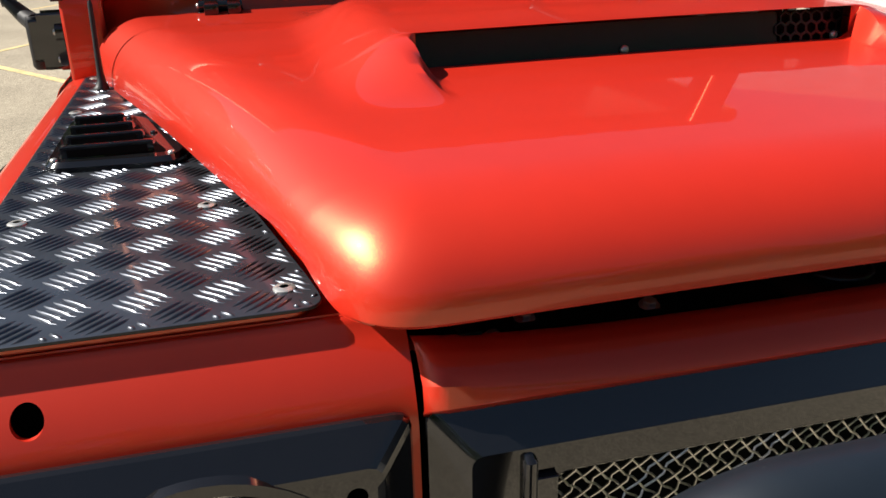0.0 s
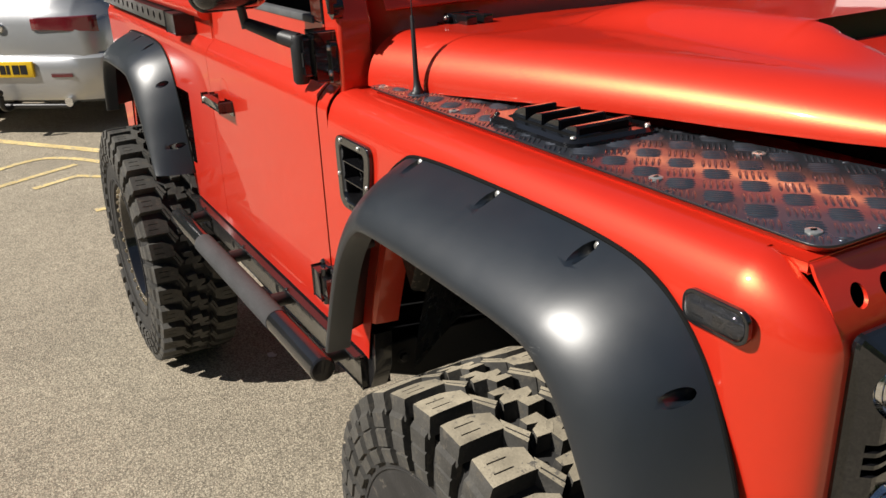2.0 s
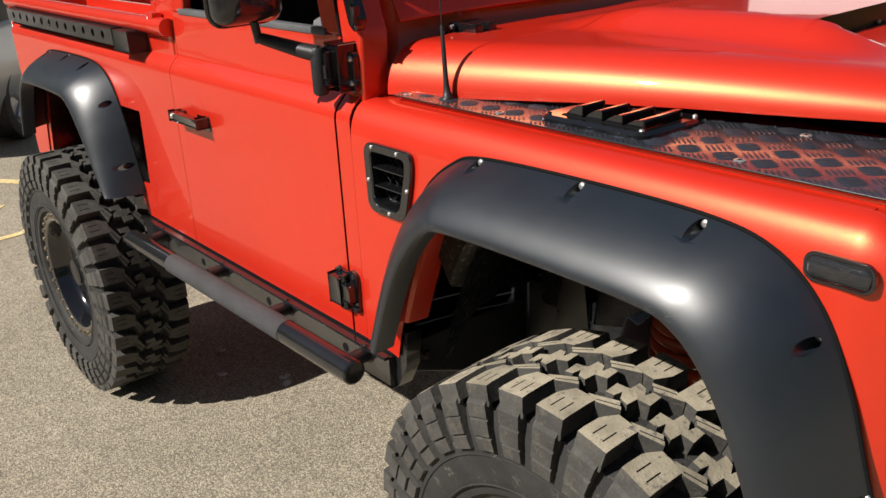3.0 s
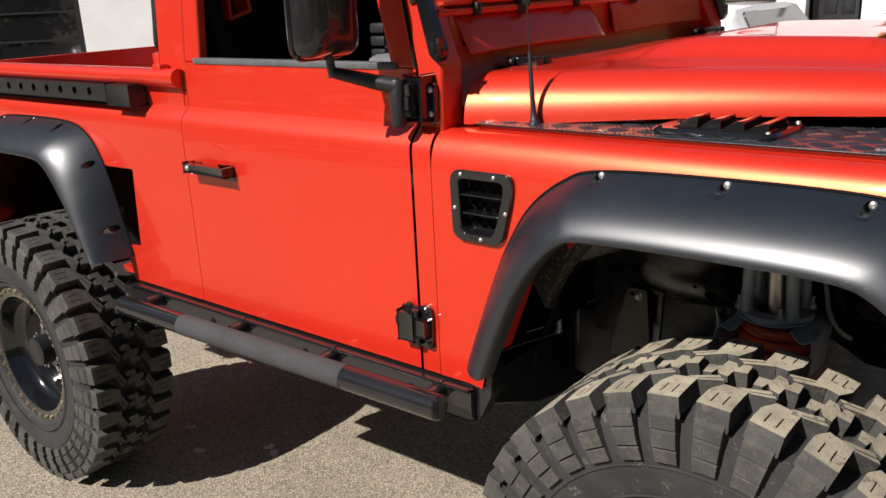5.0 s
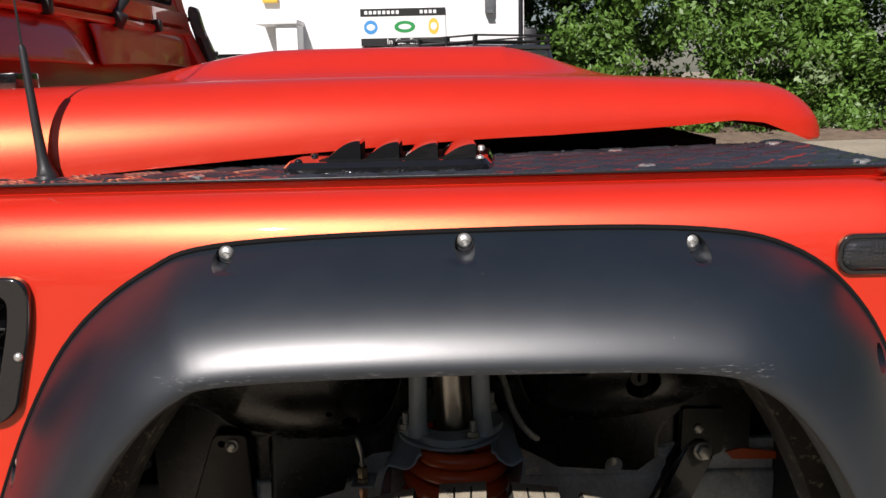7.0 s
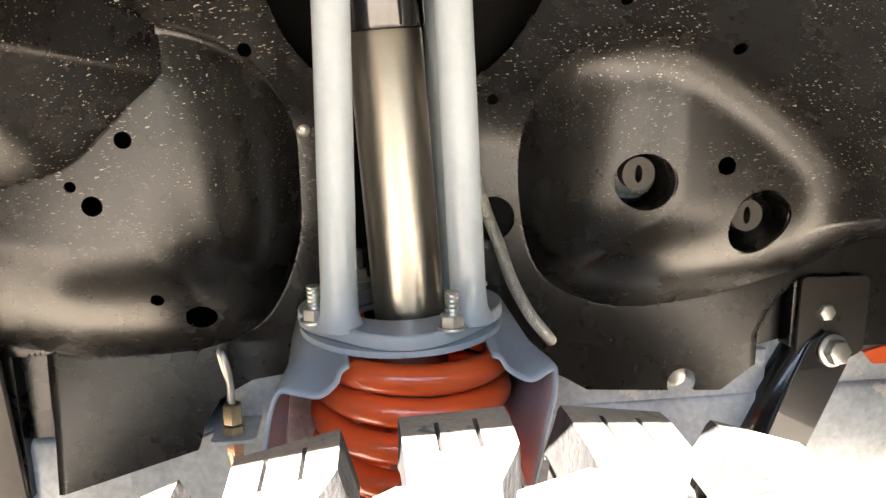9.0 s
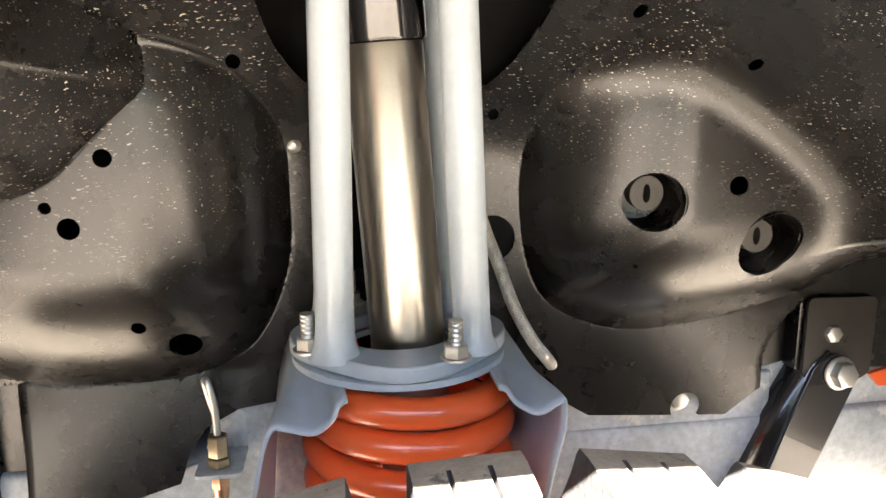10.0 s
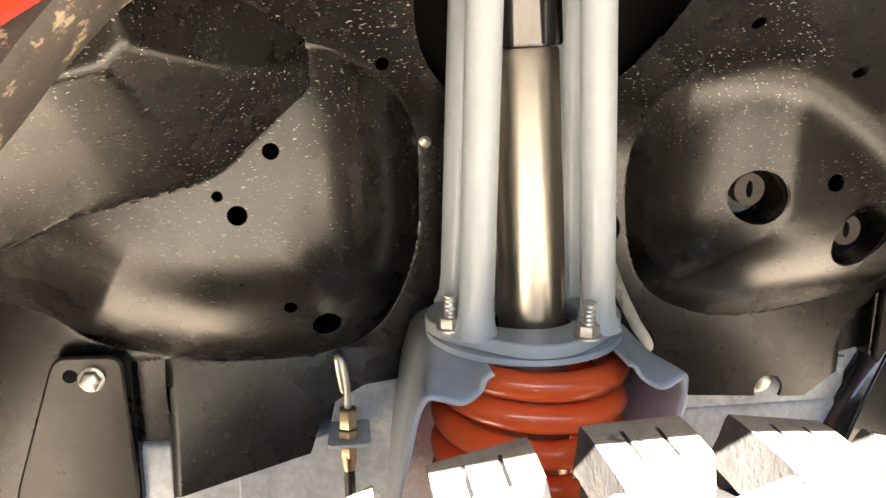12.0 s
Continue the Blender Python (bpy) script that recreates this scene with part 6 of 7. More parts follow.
for x, z in ((0.241, 0.868), (0.108, 0.888)):
    bolt("chassis_bolt", (x, -0.422, z), (0, -1, 0), 0.009, ch)
bm = bmesh.new()
put_slab(bm, [(0.421, 0.878), (0.445, 0.884), (0.535, 0.872), (0.535, 0.864), (0.432, 0.866)], lambda u, v, h: Vector((u, -0.424 - h, v)), 0.0, 0.005)
part("orange_tab", bm, SPRING, ch, "orange painted tab")
# spring tower: ring, four tubes, damper, coil and its seat
C = Vector((-0.010, -0.500, 0.0))
ringo = [(C.x + (0.073 + 0.004 * math.cos(8 * math.pi * k / 64)) * math.cos(2 * math.pi * k / 64), C.y + (0.073 + 0.004 * math.cos(8 * math.pi * k / 64)) * math.sin(2 * math.pi * k / 64)) for k in range(64)]
ringi = [(C.x + 0.042 * math.cos(2 * math.pi * k / 64), C.y + 0.042 * math.sin(2 * math.pi * k / 64)) for k in range(64)]
bm = bmesh.new()
put_frame(bm, ringo, ringi, lambda u, v, h: Vector((u, v, h)), 0.962, 0.973)
tower = part("spring_tower", bm, GREY, truck, "grey-blue tubular damper tower", bevel=0.0015)
for a in (222, 318, 138, 42):
    d = Vector((math.cos(radians(a)), math.sin(radians(a)), 0))
    bm = bmesh.new()
    foot, top = C + d * 0.062 + Vector((0, 0, 0.970)), C + d * 0.050 + Vector((-0.003, 0, 1.30))
    put_tube(bm, [foot, foot + (top - foot) * 0.015, foot + (top - foot) * 0.03, foot + (top - foot) * 0.07, top], [0.018, 0.0155, 0.0138, 0.0128, 0.0128], 24)
    part("tower_tube", bm, GREY, tower)
bm = bmesh.new()
put_disc(bm, C + Vector((0, 0, 1.30)), (0, 0, 1), 0.062, 0.01, 32)
part("tower_cap", bm, GREY, tower)
for a, h in ((295, 0.026), (208, 0.026), (115, 0.026), (30, 0.018)):
    d = Vector((math.cos(radians(a)), math.sin(radians(a)), 0))
    p = C + d * 0.072 + Vector((0, 0, 0.973))
    bm = bmesh.new()
    put_disc(bm, p, (0, 0, 1), 0.0105, 0.002, 18, 0.0005)
    put_disc(bm, p + Vector((0, 0, 0.002)), (0, 0, 1), 0.0085, 0.008, 6, 0.001)
    zz = [0.010 + 0.0016 * k for k in range(11)]
    put_tube(bm, [p + Vector((0, 0, q)) for q in zz], [0.0044 if k % 2 else 0.0050 for k in range(11)], 12)
    part("tower_stud", bm, STEEL, tower, "zinc stud and nut")
ax = Vector((0.060, -0.018, -1.0)).normalized()
o = C + Vector((-0.006, 0.0, 1.172))
bm = bmesh.new()
put_tube(bm, [o, o + ax * 0.003, o + ax * 0.42], [0.0258, 0.0264, 0.0264], 40)
damper = part("damper", bm, SHOCK, truck, "brushed steel long-travel damper")
bm = bmesh.new()
put_tube(bm, [o - ax * 0.10, o - ax * 0.003, o - ax * 0.001], [0.0295, 0.0295, 0.0285], 40)
part("damper_boot", bm, GLOSS, damper, "gloss black damper cap")
bm = bmesh.new()
pts = []
for k in range(0, 6 * 40 + 1):
    a = 2 * math.pi * k / 40 + 2.2
    z = 0.946 - 0.0225 * (k / 40) if k < 40 else 0.9235 - 0.0285 * (k - 40) / 40
    pts.append((C.x + 0.006 + 0.067 * math.cos(a), C.y + 0.067 * math.sin(a), z))
put_tube(bm, pts, 0.0110, 14)
part("coil_spring", bm, SPRING, truck, "orange enamelled coil spring")
bm = bmesh.new()
put_frame(bm, [(C.x + 0.076 * math.cos(2 * math.pi * k / 48), C.y + 0.076 * math.sin(2 * math.pi * k / 48)) for k in range(48)], [(C.x + 0.04 * math.cos(2 * math.pi * k / 48), C.y + 0.04 * math.sin(2 * math.pi * k / 48)) for k in range(48)], lambda u, v, h: Vector((u, v, h)), 0.957, 0.9615)
seat = part("spring_seat", bm, GREY, truck, "pale grey pressed spring seat")
# pressed skirts at both sides of the seat
for front, back in (([(-0.052, 0.9575), (-0.058, 0.953), (-0.062, 0.944), (-0.073, 0.937), (-0.088, 0.941), (-0.098, 0.942), (-0.105, 0.929), (-0.112, 0.898), (-0.120, 0.86), (-0.132, 0.79)],
                     [(-0.052, 0.9585), (-0.066, 0.9580), (-0.076, 0.957), (-0.084, 0.953), (-0.090, 0.946), (-0.094, 0.935), (-0.098, 0.92), (-0.102, 0.895), (-0.106, 0.86), (-0.112, 0.79)]),
                    ([(0.046, 0.9585), (0.052, 0.956), (0.058, 0.947), (0.072, 0.939), (0.084, 0.945), (0.0905, 0.946), (0.0905, 0.925), (0.086, 0.905), (0.082, 0.885), (0.075, 0.85)],
                     [(0.046, 0.9585), (0.058, 0.9580), (0.068, 0.957), (0.078, 0.952), (0.084, 0.944), (0.087, 0.935), (0.087, 0.915), (0.085, 0.90), (0.083, 0.88), (0.08, 0.85)])):
    f, g = smooth_line(front, 46), smooth_line(back, 46)
    bm = bmesh.new()
    put_quads(bm, [[(p.x + (q.x - p.x) * m, y, p.y + (q.y - p.y) * m) for p, q in zip(f, g)] for y, m in ((-0.582, 0.0), (-0.575, 0.02), (-0.560, 0.15), (-0.540, 0.45), (-0.515, 0.85), (-0.49, 1.0), (-0.43, 1.0))])
    part("seat_skirt", bm, GREY, seat, thick=0.0028)

# brake pipe unions and bracket
bm = bmesh.new()
put_tube(bm, smooth_line([(-0.146, -0.46, 0.880), (-0.1465, -0.46, 0.905), (-0.149, -0.460, 0.920), (-0.1515, -0.457, 0.926), (-0.153, -0.452, 0.922), (-0.151, -0.446, 0.905), (-0.148, -0.437, 0.885)], 28), 0.0030, 12)
pipe = part("brake_pipe", bm, STEEL, truck, "bent steel brake pipe with brass unions")
bm = bmesh.new()
put_disc(bm, (-0.146, -0.46, 0.866), (0, 0, 1), 0.0080, 0.017, 6, 0.002)
put_disc(bm, (-0.146, -0.46, 0.8575), (0, 0, 1), 0.0090, 0.007, 6, 0.001)
part("union_nut", bm, BRASS, pipe)
bm = bmesh.new()
put_disc(bm, (-0.146, -0.46, 0.840), (0, 0, 1), 0.0072, 0.013, 6, 0.0015)
put_tube(bm, [(-0.146, -0.46, 0.842), (-0.146, -0.46, 0.834), (-0.146, -0.46, 0.826)], [0.0066, 0.0062, 0.0045], 18)
part("copper_union", bm, COPPER, pipe)
bm = bmesh.new()
put_tube(bm, [(-0.146, -0.46, 0.830), (-0.1455, -0.461, 0.80), (-0.142, -0.465, 0.74)], 0.0046, 12)
part("brake_hose", bm, PLASTIC, pipe)
bm = bmesh.new()
put_slab(bm, round_poly([(-0.164, -0.474), (-0.128, -0.474), (-0.126, -0.425), (-0.160, -0.425)], 0.006, 3), lambda u, v, h: Vector((u, v, 0.853 + h)), 0.0, 0.003)
put_slab(bm, round_poly([(-0.160, 0.853), (-0.126, 0.853), (-0.126, 0.888), (-0.150, 0.888)], 0.005, 3), lambda u, v, h: Vector((u, -0.428 + h, v)), 0.0, 0.003)
part("hose_bracket", bm, GALV, pipe)
# braided hose behind the tower
bm = bmesh.new()
way = smooth_line([(0.046, -0.425, 1.150), (0.050, -0.425, 1.12), (0.056, -0.428, 1.07), (0.066, -0.436, 1.03), (0.075, -0.447, 1.003), (0.084, -0.460, 0.973), (0.099, -0.460, 0.944), (0.113, -0.452, 0.925), (0.124, -0.432, 0.910), (0.129, -0.405, 0.902)], 240)
put_tube(bm, way, 0.0044, 14)
hose = part("braided_hose", bm, BRAID, truck, "braided stainless steel hose")
for sgn in (-1, 1):
    for ph in range(9):
        bm = bmesh.new()
        pts = []
        for i, p in enumerate(way):
            d = (way[min(i + 1, 239)] - way[max(i - 1, 0)]).normalized()
            u = d.cross(Vector((0, 1, 0))).normalized()
            v = d.cross(u)
            a = sgn * i * 0.30 + ph * 2 * math.pi / 9
            pts.append(p + (u * math.cos(a) + v * math.sin(a)) * (0.0046 + 0.0001 * sgn))
        put_tube(bm, pts, 0.0005, 4)
        part("braid_strand", bm, STEEL, hose)
bm = bmesh.new()
put_disc(bm, (0.045, -0.425, 1.138), (0, 0, 1), 0.0085, 0.050, 6, 0.002)
part("hose_union", bm, BRASS, hose)

# ---- cab interior ----
def build_seat(y):
    bm = bmesh.new()
    rows = []
    for z, w, d in ((1.02, 0.24, 0.10), (1.25, 0.27, 0.11), (1.45, 0.27, 0.10), (1.55, 0.25, 0.08), (1.62, 0.25, 0.07), (1.72, 0.22, 0.06), (1.86, 0.15, 0.05), (1.90, 0.10, 0.04)):
        x = -1.50 - 0.25 * (z - 1.0)
        rows.append([(x + q * d, y + p * w, z) for p, q in ((-1, 0.9), (-0.8, 0.5), (-0.4, 0.15), (0, 0.1), (0.4, 0.15), (0.8, 0.5), (1, 0.9), (0.95, 0.3), (0.5, -0.4), (0, -0.5), (-0.5, -0.4), (-0.95, 0.3))])
    vs = put_quads(bm, rows, loop=True)
    bm.faces.new(vs[-1])
    put_box(bm, (-1.42, y - 0.25, 0.95), (-0.95, y + 0.25, 1.08), 0.04)
    seat_ = part("bucket_seat", bm, FABRIC, truck, "black bucket seat with red-rimmed harness holes")
    holes = bmesh.new()
    outl = []
    for sgn in (-1, 1):
        o_ = round_poly([(y + sgn * 0.085, 1.675), (y + sgn * 0.085, 1.60), (y + sgn * 0.175, 1.575), (y + sgn * 0.16, 1.65)], 0.01, 3)
        put_slab(holes, o_, lambda u, v, h: Vector((h, u, v)), -1.9, -1.2)
        outl.append(o_)
    cut(seat_, holes)
    for o_ in outl:
        cu, cv = sum(p[0] for p in o_) / len(o_), sum(p[1] for p in o_) / len(o_)
        bm = bmesh.new()
        put_frame(bm, [(cu + (u - cu) * 1.02, cv + (v - cv) * 1.02) for u, v in o_], [(cu + (u - cu) * 0.75, cv + (v - cv) * 0.75) for u, v in o_], lambda u, v, h: Vector((-1.625 + h - (v - 1.6) * 0.25, u, v)), -0.05, 0.03)
        part("harness_ring", bm, RED, seat_)


build_seat(-0.43)
build_seat(0.36)
bm = bmesh.new()
wc, wn_ = Vector((-1.03, -0.36, 1.475)), Vector((-0.86, 0, 0.5)).normalized()
e1, e2 = Vector((0, 1, 0)), wn_.cross(Vector((0, 1, 0)))
put_tube(bm, [wc + (e1 * math.cos(2 * math.pi * k / 48) + e2 * math.sin(2 * math.pi * k / 48)) * 0.185 for k in range(49)], 0.014, 12, False)
for a in (90, 210, 330):
    put_tube(bm, [wc - wn_ * 0.03, wc + (e1 * math.cos(radians(a)) + e2 * math.sin(radians(a))) * 0.18], 0.012, 8)
put_ball(bm, wc - wn_ * 0.02, 0.05, 16)
put_tube(bm, [wc - wn_ * 0.03, wc - wn_ * 0.35], 0.03, 12)
part("steering_wheel", bm, FABRIC, truck, "black steering wheel")
bm = bmesh.new()
put_box(bm, (-0.90, -0.76, 1.36), (-0.71, 0.76, 1.50), 0.02)
put_box(bm, (-0.93, -0.55, 1.46), (-0.76, -0.18, 1.565), 0.025)
put_box(bm, (-0.80, -0.755, 1.45), (-0.745, -0.68, 1.66), 0.015)
dash = part("dashboard", bm, TRIM, truck, "grey grained dashboard")
for k in range(3):
    bm = bmesh.new()
    put_tube(bm, [(-0.86, -0.58, 1.50 + 0.022 * k), (-0.92, -0.66, 1.497 + 0.03 * k)], 0.010, 10)
    put_box(bm, (-0.945, -0.69, 1.485 + 0.03 * k), (-0.90, -0.65, 1.508 + 0.03 * k), 0.004)
    part("column_stalk", bm, PLASTIC, dash)

# ---- car park markings ----
def stroke(name, pts, width=0.09, label="worn yellow painted parking line"):
    bm = bmesh.new()
    pts = [Vector((*p, 0)) for p in pts]
    rows = []
    for i, p in enumerate(pts):
        d = (pts[min(i + 1, len(pts) - 1)] - pts[max(0, i - 1)]).normalized()
        n = Vector((-d.y, d.x, 0)) * width / 2
        rows.append([p + n + Vector((0, 0, 0.004)), p - n + Vector((0, 0, 0.004))])
    put_quads(bm, rows)
    ob = solid(name, bm, LINE, label, "road marking", "parking bay markings", "structure")
    for poly in ob.data.polygons:
        if poly.normal.z < 0:
            poly.flip()
    return ob


stroke("bay_line", [(-14.0, -6.64), (-5.4, -0.22)])
stroke("bay_line", [(-8.9, -4.05), (-13.6, -0.95)])
stroke("bay_line", [(-14.5, -3.6), (-19.0, -0.6)])
stroke("bay_line", [(-11.9, -8.4), (-20.0, -3.0)])
stroke("painted_sign", [tuple(p) for p in smooth_line([(-5.80, -1.47), (-5.95, -1.25), (-6.00, -1.05), (-5.86, -0.86), (-5.66, -0.72), (-5.52, -0.64)], 16)], 0.06, "worn yellow painted bay lettering")
stroke("painted_sign", [(-5.36, -1.48), (-5.60, -1.0), (-5.66, -0.86)], 0.06, "worn yellow painted bay lettering")
stroke("painted_sign", [(-5.20, -1.20), (-5.34, -0.90), (-5.11, -0.64)], 0.06, "worn yellow painted bay lettering")
stroke("painted_sign", [(-4.46, -0.92), (-4.47, -0.70), (-4.60, -0.55)], 0.06, "worn yellow painted bay lettering")


# ---- parked cars ----
def car_body(bm, st, ny=9):
    """Skin through stations (x, bottom, belt, roof, half width at belt, half width at roof)."""
    rows = []
    for x, b, t, r, w, v in st:
        half = [(w * 0.90, b), (w * 0.99, b + (t - b) * 0.25), (w, b + (t - b) * 0.55), (w * 0.985, t - 0.03), (w * 0.95, t)]
        half += [(v + (w * 0.95 - v) * (1 - k / 4) ** 1.3, t + (r - t) * k / 4 * (1 if k < 4 else 0.985)) for k in range(1, 5)]
        half += [(v * 0.6, r), (v * 0.25, r + 0.008)]
        rows.append([(x, y, z) for y, z in half] + [(x, -y, z) for y, z in reversed(half)])
    vs = put_quads(bm, rows, loop=True)
    bm.faces.new(vs[0])
    bm.faces.new(list(reversed(vs[-1])))


def car_wheel(parent, x, y, r, s):
    bm = bmesh.new()
    prof = [(-0.09, r * 0.66), (-0.105, r * 0.85), (-0.09, r * 0.98), (0, r), (0.09, r * 0.98), (0.105, r * 0.85), (0.09, r * 0.66)]
    put_quads(bm, [[(x + q * math.cos(2 * math.pi * k / 32), y + d, r + q * math.sin(2 * math.pi * k / 32)) for d, q in prof] for k in range(32)], loop=True, ring=True)
    w = part("wheel", bm, RUBBER, parent)
    bm = bmesh.new()
    put_disc(bm, (x, y + s * 0.05, r), (0, s, 0), r * 0.66, 0.03, 28, 0.01)
    for k in range(5):
        a = 2 * math.pi * k / 5
        put_tube(bm, [(x, y + s * 0.085, r), (x + r * 0.6 * math.cos(a), y + s * 0.09, r + r * 0.6 * math.sin(a))], 0.025, 6)
    part("wheel_disc", bm, SILVER, w)


def estate_car(at, turn, material, label, detail, size=1.0):
    """A rounded estate car whose tail is at its origin and whose nose points along +x."""
    car = thing("parked_car", label, "car", "parked cars", at=at, turn=turn)
    car.scale = (size, size, size)
    st = [(0.0, 0.34, 0.86, 0.90, 0.70, 0.60), (0.04, 0.30, 0.93, 1.00, 0.80, 0.62), (0.14, 0.28, 0.96, 1.14, 0.86, 0.62), (0.30, 0.26, 0.97, 1.32, 0.89, 0.60), (0.50, 0.24, 0.97, 1.39, 0.905, 0.59), (1.2, 0.22, 0.95, 1.44, 0.915, 0.60), (2.2, 0.22, 0.93, 1.44, 0.915, 0.60), (2.7, 0.22, 0.92, 1.38, 0.91, 0.59), (3.3, 0.22, 0.91, 1.02, 0.905, 0.62), (3.5, 0.22, 0.90, 0.95, 0.90, 0.66), (4.3, 0.24, 0.80, 0.82, 0.85, 0.6), (4.55, 0.30, 0.62, 0.66, 0.66, 0.5)]
    bm = bmesh.new()
    car_body(bm, st)
    body = part("body", bm, material, car, sharp=60)
    bm = bmesh.new()
    put_slab(bm, round_poly([(-0.60, 0.965), (0.60, 0.965), (0.54, 1.30), (-0.54, 1.30)], 0.06, 4), lambda u, v, h: Vector((0.125 + (v - 0.965) * 0.50 - h, u, v)), -0.02, 0.018)
    for sgn in (-1, 1):
        put_slab(bm, round_poly([(0.55, 1.0), (2.95, 0.96), (2.55, 1.36), (0.62, 1.34)], 0.08, 4), lambda u, v, h: Vector((u, sgn * (0.872 - (v - 0.96) * 0.66 + h), v)), -0.02, 0.012)
    part("glazing", bm, GLOSS, car, "dark tinted windows")
    for sgn in (-1, 1):
        for x in (0.80, 3.55):
            car_wheel(car, x, sgn * 0.80, 0.32, sgn)
        bm = bmesh.new()
        rows = []
        for k in range(9):
            f = k / 8
            y = 0.30 + 0.545 * f
            x = -0.012 + 0.02 * f + 0.16 * max(0, f - 0.55) ** 1.6
            rows.append([(x - 0.006, sgn * y, z) for z in (0.862 - 0.02 * f, 0.876 - 0.03 * f, 0.92, 0.955 + 0.01 * f, 0.965 + 0.008 * f)])
        put_quads(bm, [[(p[0] + (0.012 if j in (0, 4) else 0), p[1], p[2]) for j, p in enumerate(r)] for r in rows])
        part("tail_lamp", bm, REDLAMP, car, "slim red tail lamp", thick=0.01)
        bm = bmesh.new()
        put_box(bm, (-0.054, sgn * 0.42, 0.50), (-0.02, sgn * 0.60, 0.523), 0.004)
        part("rear_reflector", bm, REDLAMP, car)
        bm = bmesh.new()
        put_tube(bm, [(0.15, sgn * 0.52, 0.29), (-0.05, sgn * 0.52, 0.29), (-0.052, sgn * 0.52, 0.29), (0.0, sgn * 0.52, 0.29)], [0.035, 0.037, 0.031, 0.029], 20, False)
        pipe_end = part("tailpipe", bm, CHROME, car)
        # near-black disc stands for the shade inside the pipe
        bm = bmesh.new()
        put_disc(bm, (-0.0485, sgn * 0.52, 0.29), (-1, 0, 0), 0.031, 0.001, 20)
        part("bore", bm, DARK, pipe_end)
    bm = bmesh.new()
    rows = []
    for z, x, w in ((0.26, 0.10, 0.70), (0.30, -0.01, 0.74), (0.40, -0.045, 0.77), (0.56, -0.05, 0.79), (0.64, -0.035, 0.80), (0.68, 0.01, 0.80)):
        rows.append([(x + 0.25 * max(0, abs(t) - 0.6) ** 2 * 2.2, t * (w + 0.10), z) for t in [-1 + 2 * k / 24 for k in range(25)]])
    put_quads(bm, rows)
    part("rear_bumper", bm, material, car, thick=0.01)
    bm = bmesh.new()
    put_box(bm, (-0.072, -0.27, 0.50), (-0.045, 0.27, 0.625), 0.003)
    np_ = part("number_plate", bm, PLATE_Y, car, "yellow rear plate with dark bars")
    for k, w in ((-0.19, 0.06), (-0.12, 0.06), (-0.05, 0.03), (0.0, 0.05), (0.09, 0.06), (0.16, 0.06), (0.23, 0.05)):
        bm = bmesh.new()
        put_box(bm, (-0.0745, k - w / 2, 0.525), (-0.0715, k + w / 2, 0.60))
        part("plate_bar", bm, PRINT, np_)
    bm = bmesh.new()
    put_disc(bm, (-0.004, 0.0, 0.895), (-1, 0, 0), 0.042, 0.012, 24, 0.004)
    part("badge", bm, CHROME, car)
    if detail:
        bm = bmesh.new()
        put_tube(bm, smooth_line([(0.1, 0.03, 0.27), (-0.06, 0.03, 0.24), (-0.13, 0.03, 0.27), (-0.13, 0.03, 0.36)], 12), 0.022, 10)
        put_ball(bm, (-0.13, 0.03, 0.385), 0.027, 12)
        put_tube(bm, [(0.0, -0.5, 0.25), (0.0, 0.5, 0.25)], 0.022, 10)
        part("tow_bar", bm, SATIN, car, "black tow bar")
        bm = bmesh.new()
        put_tube(bm, [(0.10, 0.0, 0.985), (0.13, 0.32, 1.05)], 0.012, 8)
        part("rear_wiper", bm, PLASTIC, car)
    return car


estate_car((-6.95, -1.10, 0), 141, SILVER, "silver estate car with tow bar parked on the asphalt", True)
estate_car((-4.5, 9.3, 0), 84, WHITE_CAR, "white estate car parked before the white building", False, 0.85)
estate_car((-1.75, 9.7, 0), 84, WHITE_CAR, "low white car parked beside another", False, 0.84)


